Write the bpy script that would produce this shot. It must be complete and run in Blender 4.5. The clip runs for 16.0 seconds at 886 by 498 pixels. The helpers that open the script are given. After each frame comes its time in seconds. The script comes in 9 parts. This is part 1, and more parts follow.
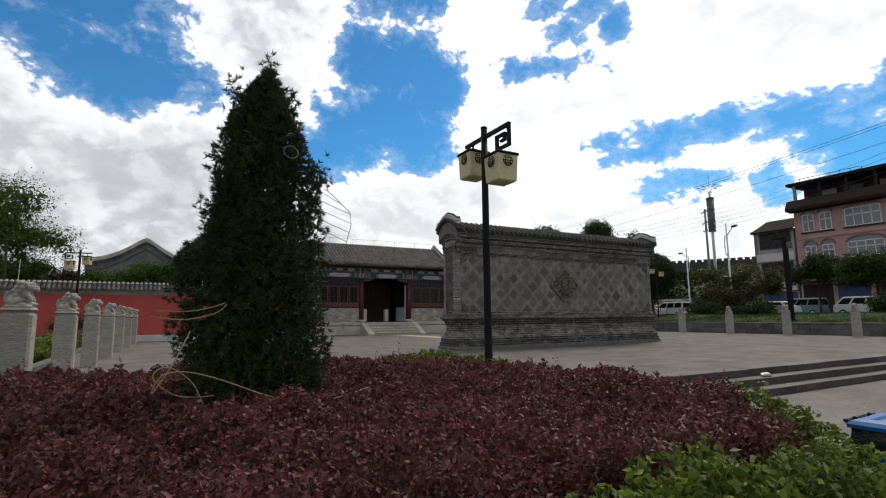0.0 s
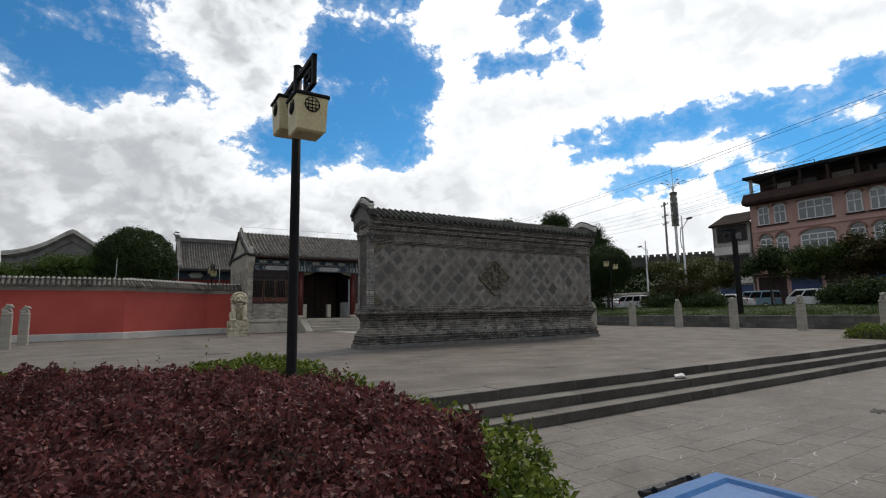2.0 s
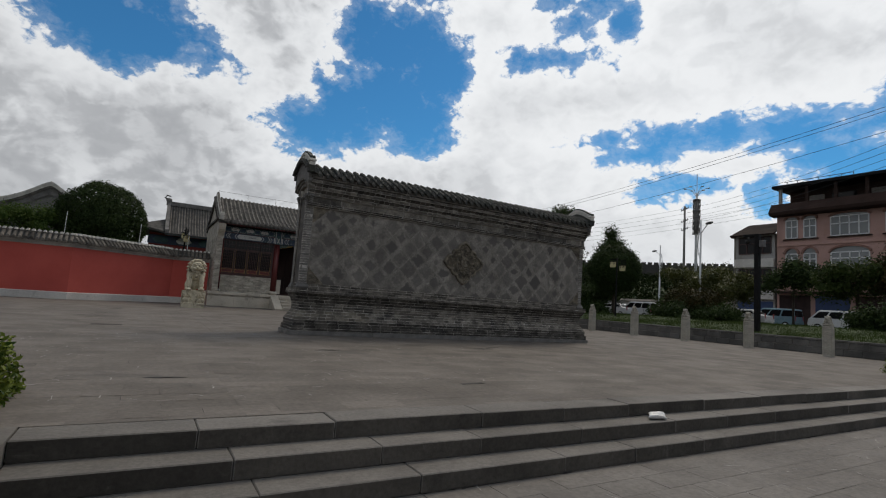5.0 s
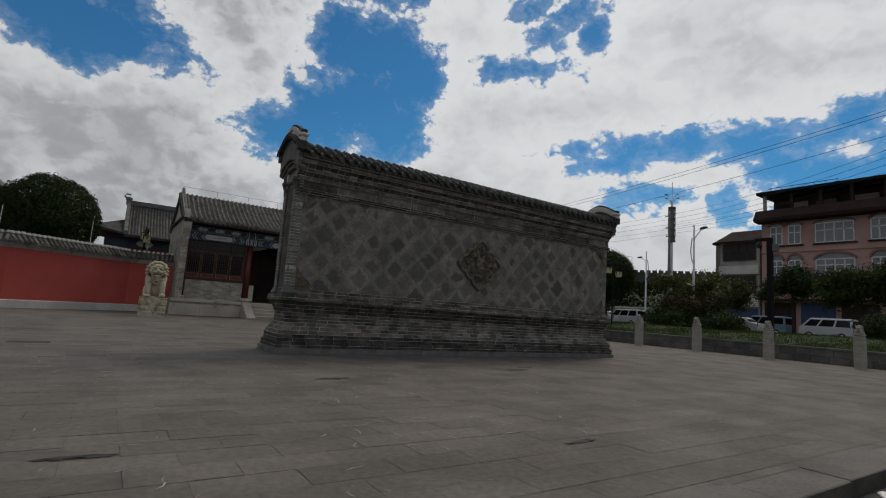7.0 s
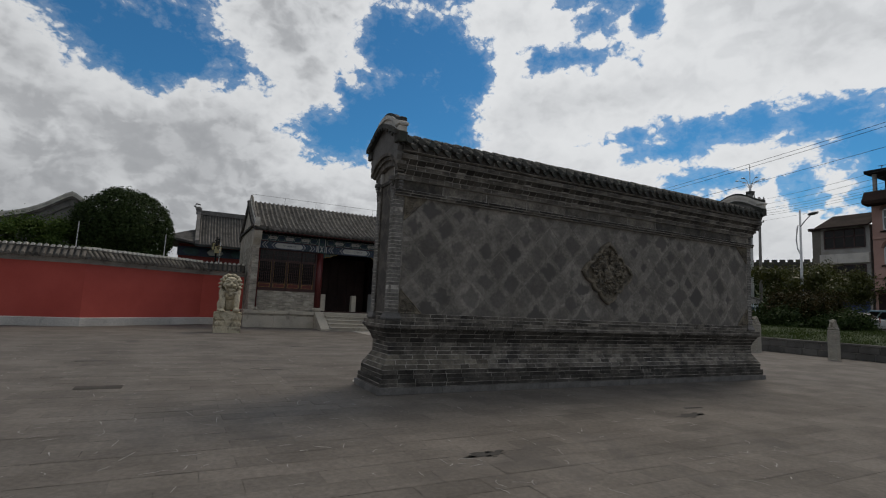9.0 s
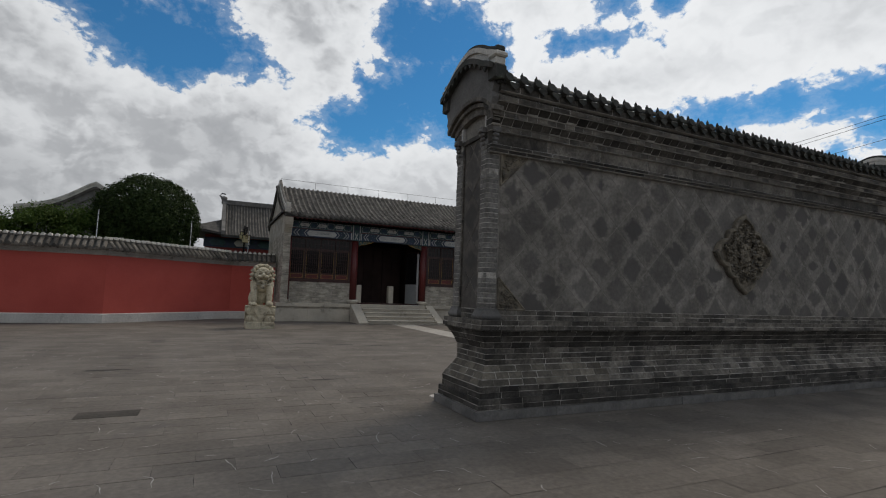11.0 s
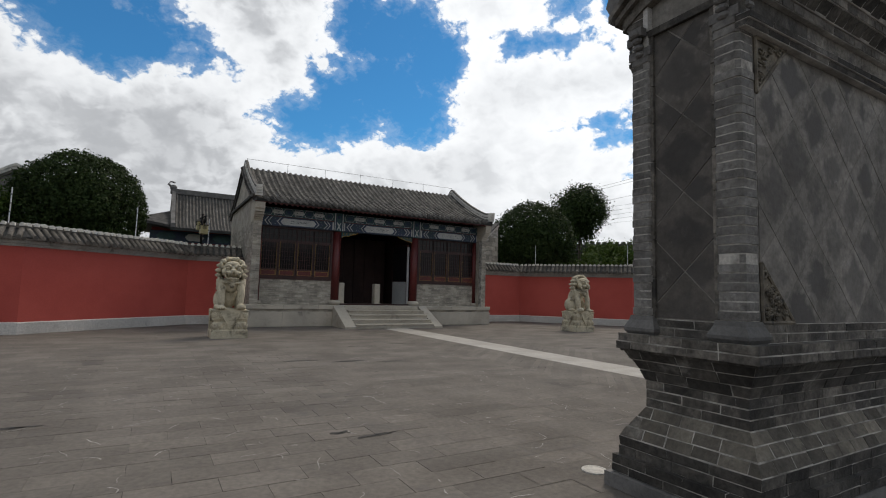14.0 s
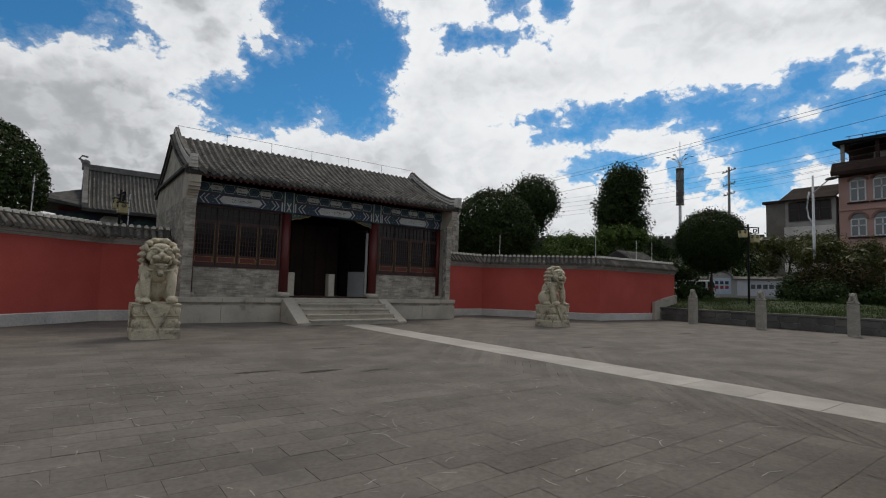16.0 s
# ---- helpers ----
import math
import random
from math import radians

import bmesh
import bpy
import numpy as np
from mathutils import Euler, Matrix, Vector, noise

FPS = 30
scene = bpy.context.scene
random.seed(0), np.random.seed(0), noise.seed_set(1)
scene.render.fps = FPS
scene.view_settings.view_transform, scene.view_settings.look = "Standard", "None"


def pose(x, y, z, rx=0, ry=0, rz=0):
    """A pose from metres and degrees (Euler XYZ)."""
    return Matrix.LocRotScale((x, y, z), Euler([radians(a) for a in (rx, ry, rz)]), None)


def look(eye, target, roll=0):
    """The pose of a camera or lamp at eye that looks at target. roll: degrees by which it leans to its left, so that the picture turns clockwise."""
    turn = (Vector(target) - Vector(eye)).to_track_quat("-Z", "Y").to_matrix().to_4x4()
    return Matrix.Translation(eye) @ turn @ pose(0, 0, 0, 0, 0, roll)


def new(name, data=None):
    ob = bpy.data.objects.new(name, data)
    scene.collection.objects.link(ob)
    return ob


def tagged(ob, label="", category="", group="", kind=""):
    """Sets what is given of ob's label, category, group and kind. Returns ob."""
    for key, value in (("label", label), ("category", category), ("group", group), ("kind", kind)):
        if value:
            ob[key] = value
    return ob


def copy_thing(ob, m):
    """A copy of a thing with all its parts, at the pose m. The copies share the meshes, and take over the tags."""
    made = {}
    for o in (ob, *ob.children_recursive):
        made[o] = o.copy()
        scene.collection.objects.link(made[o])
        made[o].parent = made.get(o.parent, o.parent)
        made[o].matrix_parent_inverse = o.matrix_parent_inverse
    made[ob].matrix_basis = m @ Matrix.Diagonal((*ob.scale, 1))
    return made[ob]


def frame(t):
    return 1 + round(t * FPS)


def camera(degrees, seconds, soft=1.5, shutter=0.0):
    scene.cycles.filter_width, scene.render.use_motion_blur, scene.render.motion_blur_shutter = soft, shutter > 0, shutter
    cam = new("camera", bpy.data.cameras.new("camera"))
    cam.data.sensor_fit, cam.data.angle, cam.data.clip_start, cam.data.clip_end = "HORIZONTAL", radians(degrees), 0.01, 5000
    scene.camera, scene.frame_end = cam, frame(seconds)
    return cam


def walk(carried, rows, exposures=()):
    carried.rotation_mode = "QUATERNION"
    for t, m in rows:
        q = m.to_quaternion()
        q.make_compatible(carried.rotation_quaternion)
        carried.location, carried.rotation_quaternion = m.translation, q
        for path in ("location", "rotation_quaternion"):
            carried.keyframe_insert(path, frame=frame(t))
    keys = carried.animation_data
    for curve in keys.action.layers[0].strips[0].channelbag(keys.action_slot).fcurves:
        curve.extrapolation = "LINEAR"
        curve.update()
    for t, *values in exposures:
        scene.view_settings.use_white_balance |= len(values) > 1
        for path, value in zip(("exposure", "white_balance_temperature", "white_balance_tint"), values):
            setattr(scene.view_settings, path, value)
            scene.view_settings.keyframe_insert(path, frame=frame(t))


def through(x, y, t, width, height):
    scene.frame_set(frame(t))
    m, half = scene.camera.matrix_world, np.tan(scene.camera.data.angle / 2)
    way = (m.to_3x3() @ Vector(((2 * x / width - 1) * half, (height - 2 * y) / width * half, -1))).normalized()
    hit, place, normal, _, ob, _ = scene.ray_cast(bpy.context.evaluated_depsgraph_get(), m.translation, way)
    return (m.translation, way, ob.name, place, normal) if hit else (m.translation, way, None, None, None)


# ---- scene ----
cam = camera(82.8, 16.0, soft=1.1)
PATH = [
    (0, (-13.748, -14.735, 1.097), (-12.787, -13.002, 1.368), -0.5),
    (0.5, (-13.125, -14.526, 1.072), (-12.163, -12.79, 1.318), -0.8),
    (1, (-12.5, -14.43, 1.064), (-11.501, -12.714, 1.302), -0.9),
    (1.5, (-11.904, -14.384, 1.071), (-10.911, -12.663, 1.301), -0.9),
    (2, (-11.264, -14.261, 1.079), (-10.213, -12.578, 1.329), -0.9),
    (2.5, (-10.665, -14.209, 1.09), (-9.57, -12.553, 1.331), -0.4),
    (3, (-10.088, -14.031, 1.079), (-8.954, -12.401, 1.318), 0.4),
    (3.5, (-9.52, -13.80, 1.069), (-8.380, -12.178, 1.313), 0.9),
    (4, (-8.953, -13.549, 1.059), (-7.895, -11.863, 1.253), 2.4),
    (6.5, (-8.023, -10.774, 1.036), (-7.045, -9.044, 1.264), 4.4),
    (7, (-7.965, -10.07, 1.037), (-6.876, -8.411, 1.285), 4.0),
    (7.5, (-7.977, -9.346, 1.046), (-6.838, -7.723, 1.308), 2.6),
    (8, (-7.933, -8.623, 1.17), (-6.808, -6.991, 1.437), 2.1),
    (8.5, (-7.978, -8.079, 1.334), (-7.004, -6.352, 1.595), 2.8),
    (9, (-8.024, -7.652, 1.469), (-7.117, -5.883, 1.691), 2.7),
    (11.5, (-8.108, -4.623, 1.489), (-7.303, -2.801, 1.664), 2.2),
    (12, (-8.234, -4.035, 1.471), (-7.472, -2.197, 1.672), 2.6),
    (12.5, (-8.29, -3.459, 1.445), (-7.475, -1.643, 1.635), 1.8),
    (13, (-8.316, -2.851, 1.458), (-7.473, -1.046, 1.638), 1.6),
    (13.5, (-8.325, -2.268, 1.458), (-7.408, -0.499, 1.636), 1.5),
    (14, (-8.296, -1.651, 1.459), (-7.303, 0.076, 1.63), 1.5),
    (14.5, (-8.302, -1.05, 1.475), (-7.315, 0.683, 1.634), 1.2),
    (15, (-8.27, -0.448, 1.465), (-7.222, 1.251, 1.596), 0.5),
    (15.5, (-8.21, 0.17, 1.463), (-7.094, 1.824, 1.59), 0.9),
    (16, (-8.101, 0.739, 1.409), (-6.9, 2.331, 1.556), 1.8),
]
walk(cam, [(t, look(eye, target, roll)) for t, eye, target, roll in PATH],
     exposures=[(0, 0.28), (1.0, 0.32), (2.0, 0.20), (3.5, -0.12), (4.2, -0.13), (6.5, -0.42), (7.0, -0.52), (7.5, -0.56), (8.5, -0.52), (9.0, -0.40), (11.5, -0.18), (12.5, -0.02), (13.5, 0.03), (14.5, 0.08), (15.5, -0.03), (16, -0.18)])

# ---- light and sky ----
SUN_AZ, SUN_EL = 62.0, 52.0
sun = new("sun", bpy.data.lights.new("sun", "SUN"))
sun.data.energy, sun.data.angle, sun.data.color = 1.6, radians(20), (1.0, 0.87, 0.72)
sun.matrix_basis = look((0, 0, 40), (-math.sin(radians(SUN_AZ)) * math.cos(radians(SUN_EL)), -math.cos(radians(SUN_AZ)) * math.cos(radians(SUN_EL)), 40 - math.sin(radians(SUN_EL))))

world = bpy.data.worlds.new("world")
scene.world = world
world.use_nodes = True


class Nodes:
    """Short hand for building a node tree."""

    def __init__(self, tree):
        self.tree = tree
        tree.nodes.clear()

    def add(self, kind, **settings):
        n = self.tree.nodes.new(kind)
        for key, value in settings.items():
            if key == "operation":
                n.operation = value
            elif key == "blend_type":
                n.blend_type = value
            elif key == "data_type":
                n.data_type = value
        return n

    def link(self, a, b):
        self.tree.links.new(a, b)

    def math(self, op, a, b=None, clamp=False):
        n = self.add("ShaderNodeMath", operation=op)
        n.use_clamp = clamp
        for k, v in enumerate((a, b)):
            if v is None:
                continue
            if isinstance(v, (int, float)):
                n.inputs[k].default_value = v
            else:
                self.link(v, n.inputs[k])
        return n.outputs[0]

    def noise(self, vector, scale, detail=4.0, rough=0.55, distort=0.0):
        n = self.add("ShaderNodeTexNoise")
        n.inputs["Scale"].default_value, n.inputs["Detail"].default_value = scale, detail
        n.inputs["Roughness"].default_value, n.inputs["Distortion"].default_value = rough, distort
        self.link(vector, n.inputs["Vector"])
        return n.outputs[0]

    def ramp(self, fac, stops):
        n = self.add("ShaderNodeValToRGB")
        while len(n.color_ramp.elements) < len(stops):
            n.color_ramp.elements.new(0.5)
        for e, (p, c) in zip(n.color_ramp.elements, stops):
            e.position, e.color = p, (*c, 1) if len(c) == 3 else c
        self.link(fac, n.inputs[0])
        return n.outputs[0]

    def span(self, v, a, b, c=0.0, d=1.0, kind="SMOOTHSTEP"):
        n = self.add("ShaderNodeMapRange")
        n.interpolation_type = kind
        for k, x in zip((1, 2, 3, 4), (a, b, c, d)):
            n.inputs[k].default_value = x
        self.link(v, n.inputs[0])
        return n.outputs[0]

    def mix(self, fac, a, b, blend="MIX"):
        n = self.add("ShaderNodeMix", data_type="RGBA", blend_type=blend)
        for k, v in ((0, fac), (6, a), (7, b)):
            if isinstance(v, (int, float)):
                n.inputs[k].default_value = v
            elif isinstance(v, tuple):
                n.inputs[k].default_value = (*v, 1) if len(v) == 3 else v
            else:
                self.link(v, n.inputs[k])
        return n.outputs[2]


# Open blue between the clouds: azimuth, elevation, and half width and height in degrees.
CLEAR = [
    (-6.0, 23.2, 5.6, 3.2), (-0.4, 23.2, 4.2, 1.8), (-3.8, 26.6, 3.8, 1.6), (-10.1, 25.2, 5.4, 2.1), (-8.5, 28.8, 7.0, 2.8),
    (22.4, 27.5, 6.2, 3.3), (23.0, 22.2, 6.2, 4.5), (26.7, 19.4, 3.1, 2.5), (14.5, 18.3, 4.2, 2.5), (19.7, 29.1, 3.6, 2.2), (28.4, 25.8, 3.5, 3.0), (18.0, 20.8, 3.6, 4.2),
    (43.6, 30.2, 1.7, 1.1), (46.6, 32.3, 2.6, 1.1), (49.6, 30.4, 1.3, 1.3), (40.8, 26.9, 2.3, 0.6), (42.3, 33.0, 1.8, 1.1),
    (57.0, 18.6, 5.8, 0.9), (66.0, 18.4, 5.5, 1.6), (70.6, 16.0, 5.0, 2.8), (74.7, 19.7, 3.0, 1.4), (70.0, 13.8, 4.3, 1.8), (63.2, 12.7, 1.7, 1.5), (56.0, 13.6, 2.0, 0.5), (51.5, 17.0, 1.6, 0.5), (74.4, 14.8, 2.4, 2.3), (77.2, 16.7, 2.6, 1.7), (80.0, 13.5, 3.0, 2.5), (69.0, 10.8, 2.4, 1.8),
]
CLEAR_BEYOND = [(24, 37, 7, 4), (-16, 33, 8, 5), (118, 30, 18, 8), (-62, 34, 18, 8), (175, 38, 20, 10), (-120, 26, 18, 6), (95, 16, 8, 4), (86, 62, 24, 8)]
PUFFS = [
    (14.1, 15.5, 2.2, 0.8), (33.8, 27.4, 2.4, 2.2), (72.8, 16.8, 1.9, 0.9), (76.8, 18.9, 2.2, 1.1), (64.2, 15.2, 1.7, 1.0), (61.1, 17.4, 0.9, 0.5), (42.9, 28.2, 1.4, 0.7),
    (15.6, 24.0, 1.6, 1.4), (14.0, 24.3, 2.4, 1.3), (22.1, 17.2, 2.2, 1.1), (18.9, 15.9, 3.1, 1.0),
]

w = Nodes(world.node_tree)
coord = w.add("ShaderNodeTexCoord").outputs["Generated"]
sep = w.add("ShaderNodeSeparateXYZ")
w.link(coord, sep.inputs[0])
azim = w.math("MULTIPLY", w.math("ARCTAN2", sep.outputs[0], sep.outputs[1]), 57.2958)
elev = w.math("MULTIPLY", w.math("ARCSINE", sep.outputs[2]), 57.2958)
flat = w.add("ShaderNodeCombineXYZ")
w.link(azim, flat.inputs[0])
w.link(w.math("MULTIPLY", elev, 1.35), flat.inputs[1])
way = flat.outputs[0]


def cloud_noise(vector, fine=True):
    """Billows at several sizes, about nought to one."""
    a, b = w.noise(vector, 0.085, 2.0, 0.5, 0.3), w.noise(vector, 0.26, 3.0, 0.5, 0.6)
    both = w.math("ADD", w.math("MULTIPLY", a, 0.34), w.math("MULTIPLY", b, 0.40))
    if not fine:
        return w.math("ADD", both, 0.13)
    return w.math("ADD", both, w.math("MULTIPLY", w.noise(vector, 0.80, 9.0, 0.60, 0.5), 0.26))


def union(blobs):
    """How far inside the nearest of some ovals, in degrees."""
    best = None
    for az, el, rx, ry in blobs:
        off, size = w.add("ShaderNodeVectorMath", operation="SUBTRACT"), w.add("ShaderNodeVectorMath", operation="DIVIDE")
        w.link(way, off.inputs[0])
        off.inputs[1].default_value = (az, el * 1.35, 0)
        w.link(off.outputs[0], size.inputs[0])
        size.inputs[1].default_value = (rx, ry * 1.35, 1)
        far = w.add("ShaderNodeVectorMath", operation="LENGTH")
        w.link(size.outputs[0], far.inputs[0])
        inside = w.math("MULTIPLY", w.math("SUBTRACT", 1.0, far.outputs["Value"]), min(rx, ry, 3.0))
        best = inside if best is None else w.math("MAXIMUM", best, inside)
    return best


def shifted(dx, dy):
    s = w.add("ShaderNodeVectorMath", operation="ADD")
    w.link(way, s.inputs[0])
    s.inputs[1].default_value = (dx, dy, 0)
    return s.outputs[0]


def heads(scale, smooth):
    """Rounded heads: high in the middle of each cell."""
    n = w.add("ShaderNodeTexVoronoi")
    n.feature = "SMOOTH_F1"
    n.inputs["Scale"].default_value, n.inputs["Smoothness"].default_value = scale, smooth
    w.link(warped, n.inputs["Vector"])
    return w.math("SUBTRACT", 0.5, n.outputs["Distance"])


# the cells are bent by a slow noise so that no head is a plain round
bend = w.add("ShaderNodeTexNoise")
bend.inputs["Scale"].default_value, bend.inputs["Detail"].default_value = 0.35, 5.0
w.link(way, bend.inputs["Vector"])
bent, warp = w.add("ShaderNodeVectorMath", operation="MULTIPLY"), w.add("ShaderNodeVectorMath", operation="ADD")
w.link(bend.outputs["Color"], bent.inputs[0])
bent.inputs[1].default_value = (4.5, 4.5, 0)
w.link(way, warp.inputs[0])
w.link(bent.outputs[0], warp.inputs[1])
warped = warp.outputs[0]

billow = cloud_noise(way)
puff = union(PUFFS)
open_sky = w.math("MINIMUM", union(CLEAR + CLEAR_BEYOND), w.math("MULTIPLY", puff, -1.0))
lobes = w.math("ADD", w.math("MULTIPLY", heads(0.33, 0.2), 1.5), w.math("MULTIPLY", heads(0.85, 0.15), 1.0))
depth = w.math("SUBTRACT", w.math("ADD", w.math("MULTIPLY", w.math("SUBTRACT", billow, 0.50), 5.6), lobes), w.math("ADD", open_sky, 0.30))
shreds = w.math("MULTIPLY", w.math("SUBTRACT", w.noise(way, 1.3, 8.0, 0.60, 1.0), 0.5), 1.5)
mask = w.span(w.math("ADD", depth, shreds), -0.25, 0.62)
veil = w.math("MULTIPLY", w.span(w.math("ADD", depth, w.math("MULTIPLY", shreds, 1.4)), -1.4, 0.4), 0.20)
mask = w.math("MAXIMUM", mask, veil)
# relief: a billow is bright on the side of the sun and grey in its lee, thick cloud grey from below
swell = w.math("SUBTRACT", cloud_noise(way, False), cloud_noise(shifted(1.6, 2.6), False))
relief = w.math("SUBTRACT", billow, cloud_noise(shifted(0.5, 0.9)))
thick = w.span(depth, 0.5, 3.4)
lee = w.span(relief, -0.06, 0.05, 1.0, 0.0)
big_lee = w.span(swell, -0.075, 0.06, 1.0, 0.0)
broad = w.span(w.noise(way, 0.075, 2.0, 0.45, 0.5), 0.36, 0.62)
toward = w.span(w.math("ABSOLUTE", w.math("SUBTRACT", azim, SUN_AZ - 8.0)), 12.0, 48.0)
shade = w.math("ADD", w.math("ADD", w.math("MULTIPLY", big_lee, 0.24), w.math("MULTIPLY", lee, 0.09)), w.math("ADD", 0.16, w.math("MULTIPLY", broad, 0.26)))
tone = w.math("MULTIPLY", w.math("MULTIPLY", shade, w.math("ADD", 0.18, w.math("MULTIPLY", thick, 0.82))), w.math("ADD", 0.44, w.math("MULTIPLY", toward, 0.56)))
cloud_col = w.ramp(tone, [(0.0, (1.06, 1.08, 1.10)), (0.20, (0.89, 0.912, 0.938)), (0.50, (0.60, 0.618, 0.645)), (1.0, (0.39, 0.408, 0.436))])
air = w.add("ShaderNodeTexSky")
air.sky_type = "NISHITA"
air.sun_disc = False
air.sun_elevation, air.sun_rotation = radians(SUN_EL), radians(SUN_AZ)
air.air_density, air.dust_density, air.ozone_density = 1.0, 0.2, 1.6
sky_bg, cloud_bg = w.add("ShaderNodeBackground"), w.add("ShaderNodeBackground")
w.link(w.mix(1.0, air.outputs[0], (0.27, 0.72, 0.96), "MULTIPLY"), sky_bg.inputs[0])
sky_bg.inputs[1].default_value = 0.10
w.link(cloud_col, cloud_bg.inputs[0])
# cloud passes more light forwards: brightest round the sun, greyest across from it
sunward = w.add("ShaderNodeVectorMath", operation="DOT_PRODUCT")
w.link(coord, sunward.inputs[0])
sunward.inputs[1].default_value = (math.sin(radians(SUN_AZ)) * math.cos(radians(SUN_EL)), math.cos(radians(SUN_AZ)) * math.cos(radians(SUN_EL)), math.sin(radians(SUN_EL)))
w.link(w.math("ADD", 0.74, w.math("MULTIPLY", sunward.outputs["Value"], 0.24)), cloud_bg.inputs[1])
both = w.add("ShaderNodeMixShader")
w.link(mask, both.inputs[0])
w.link(sky_bg.outputs[0], both.inputs[1])
w.link(cloud_bg.outputs[0], both.inputs[2])
w.link(both.outputs[0], w.add("ShaderNodeOutputWorld").inputs[0])


# ---- materials ----
def mat(name, a, b=None, rough=0.8, scale=1.2, fine=30.0, bump=0.25, metal=0.0, vary=0.0, island=0.0, stain=None, stain_scale=0.6, stain_at=(0.56, 0.7), grain=0.35, depth=0.01, stretch=(1, 1, 1), piece=False, speck=None, core=None, gloss=0.5):
    """A surface of two tones in large patches, with a fine grain, relief, stains, and a change from piece to piece."""
    m = bpy.data.materials.new(name)
    m.use_nodes = True
    n = Nodes(m.node_tree)
    b = b or tuple(c * 0.8 for c in a)
    p = n.add("ShaderNodeTexCoord").outputs["Object"]
    info = n.add("ShaderNodeObjectInfo")
    chance = info.outputs["Random"]
    if piece:
        off = n.add("ShaderNodeVectorMath", operation="ADD")
        n.link(p, off.inputs[0])
        n.link(info.outputs["Location"], off.inputs[1])
        p = off.outputs[0]
    if stretch != (1, 1, 1):
        s = n.add("ShaderNodeVectorMath", operation="MULTIPLY")
        n.link(p, s.inputs[0])
        s.inputs[1].default_value = stretch
        p = s.outputs[0]
    large, small = n.noise(p, scale, 5.0, 0.6), n.noise(p, fine, 6.0, 0.65)
    col = n.mix(n.span(large, 0.32, 0.68), a, b)
    col = n.mix(1.0, col, n.ramp(small, [(0.25, (1 - grain,) * 3), (0.75, (1 + grain * 0.4,) * 3)]), "MULTIPLY")
    if stain:
        blot = n.noise(p, stain_scale, 7.0, 0.68, 0.6)
        col = n.mix(n.span(blot, *stain_at), col, stain)
    if core:
        local = n.add("ShaderNodeSeparateXYZ")
        n.link(n.add("ShaderNodeTexCoord").outputs["Object"], local.inputs[0])
        out = n.math("ADD", n.math("ABSOLUTE", local.outputs[2]), n.math("ADD", n.math("ABSOLUTE", local.outputs[0]), n.math("ABSOLUTE", local.outputs[1])))
        out = n.math("ADD", out, n.math("MULTIPLY", n.math("SUBTRACT", n.noise(p, 4.0, 6.0, 0.62, 0.9), 0.5), 0.42))
        other = n.math("FRACT", n.math("MULTIPLY", chance, 7.31))
        reach = n.math("SUBTRACT", out, n.math("ADD", 0.11, n.math("MULTIPLY", other, 0.16)))
        strength = n.math("ADD", 0.35, n.math("MULTIPLY", n.math("FRACT", n.math("MULTIPLY", chance, 23.7)), 0.65))
        col = n.mix(n.math("MULTIPLY", n.span(reach, -0.05, 0.05, 1.0, 0.0), strength), col, core)
    if speck:
        chips = n.math("MULTIPLY", n.span(n.noise(p, fine * 0.5, 5.0, 0.7, 1.2), 0.66, 0.74), n.span(n.noise(p, 1.7, 3.0), 0.5, 0.62))
        col = n.mix(chips, col, speck)
    if vary:
        col = n.mix(1.0, col, n.ramp(chance, [(0.0, (1 - vary,) * 3), (1.0, (1 + vary,) * 3)]), "MULTIPLY")
    if island:
        one = n.add("ShaderNodeNewGeometry").outputs["Random Per Island"]
        col = n.mix(1.0, col, n.ramp(one, [(0.0, (1 - island,) * 3), (1.0, (1 + island,) * 3)]), "MULTIPLY")
    sh = n.add("ShaderNodeBsdfPrincipled")
    n.link(col, sh.inputs["Base Color"])
    n.link(n.span(large, 0.2, 0.8, max(rough - 0.08, 0.02), min(rough + 0.08, 1.0)), sh.inputs["Roughness"])
    sh.inputs["Metallic"].default_value = metal
    sh.inputs["Specular IOR Level"].default_value = gloss
    if bump:
        bp = n.add("ShaderNodeBump")
        bp.inputs["Strength"].default_value, bp.inputs["Distance"].default_value = bump, depth
        n.link(n.math("ADD", small, n.math("MULTIPLY", large, 0.6)), bp.inputs["Height"])
        n.link(bp.outputs[0], sh.inputs["Normal"])
    n.link(sh.outputs[0], n.add("ShaderNodeOutputMaterial").inputs[0])
    return m


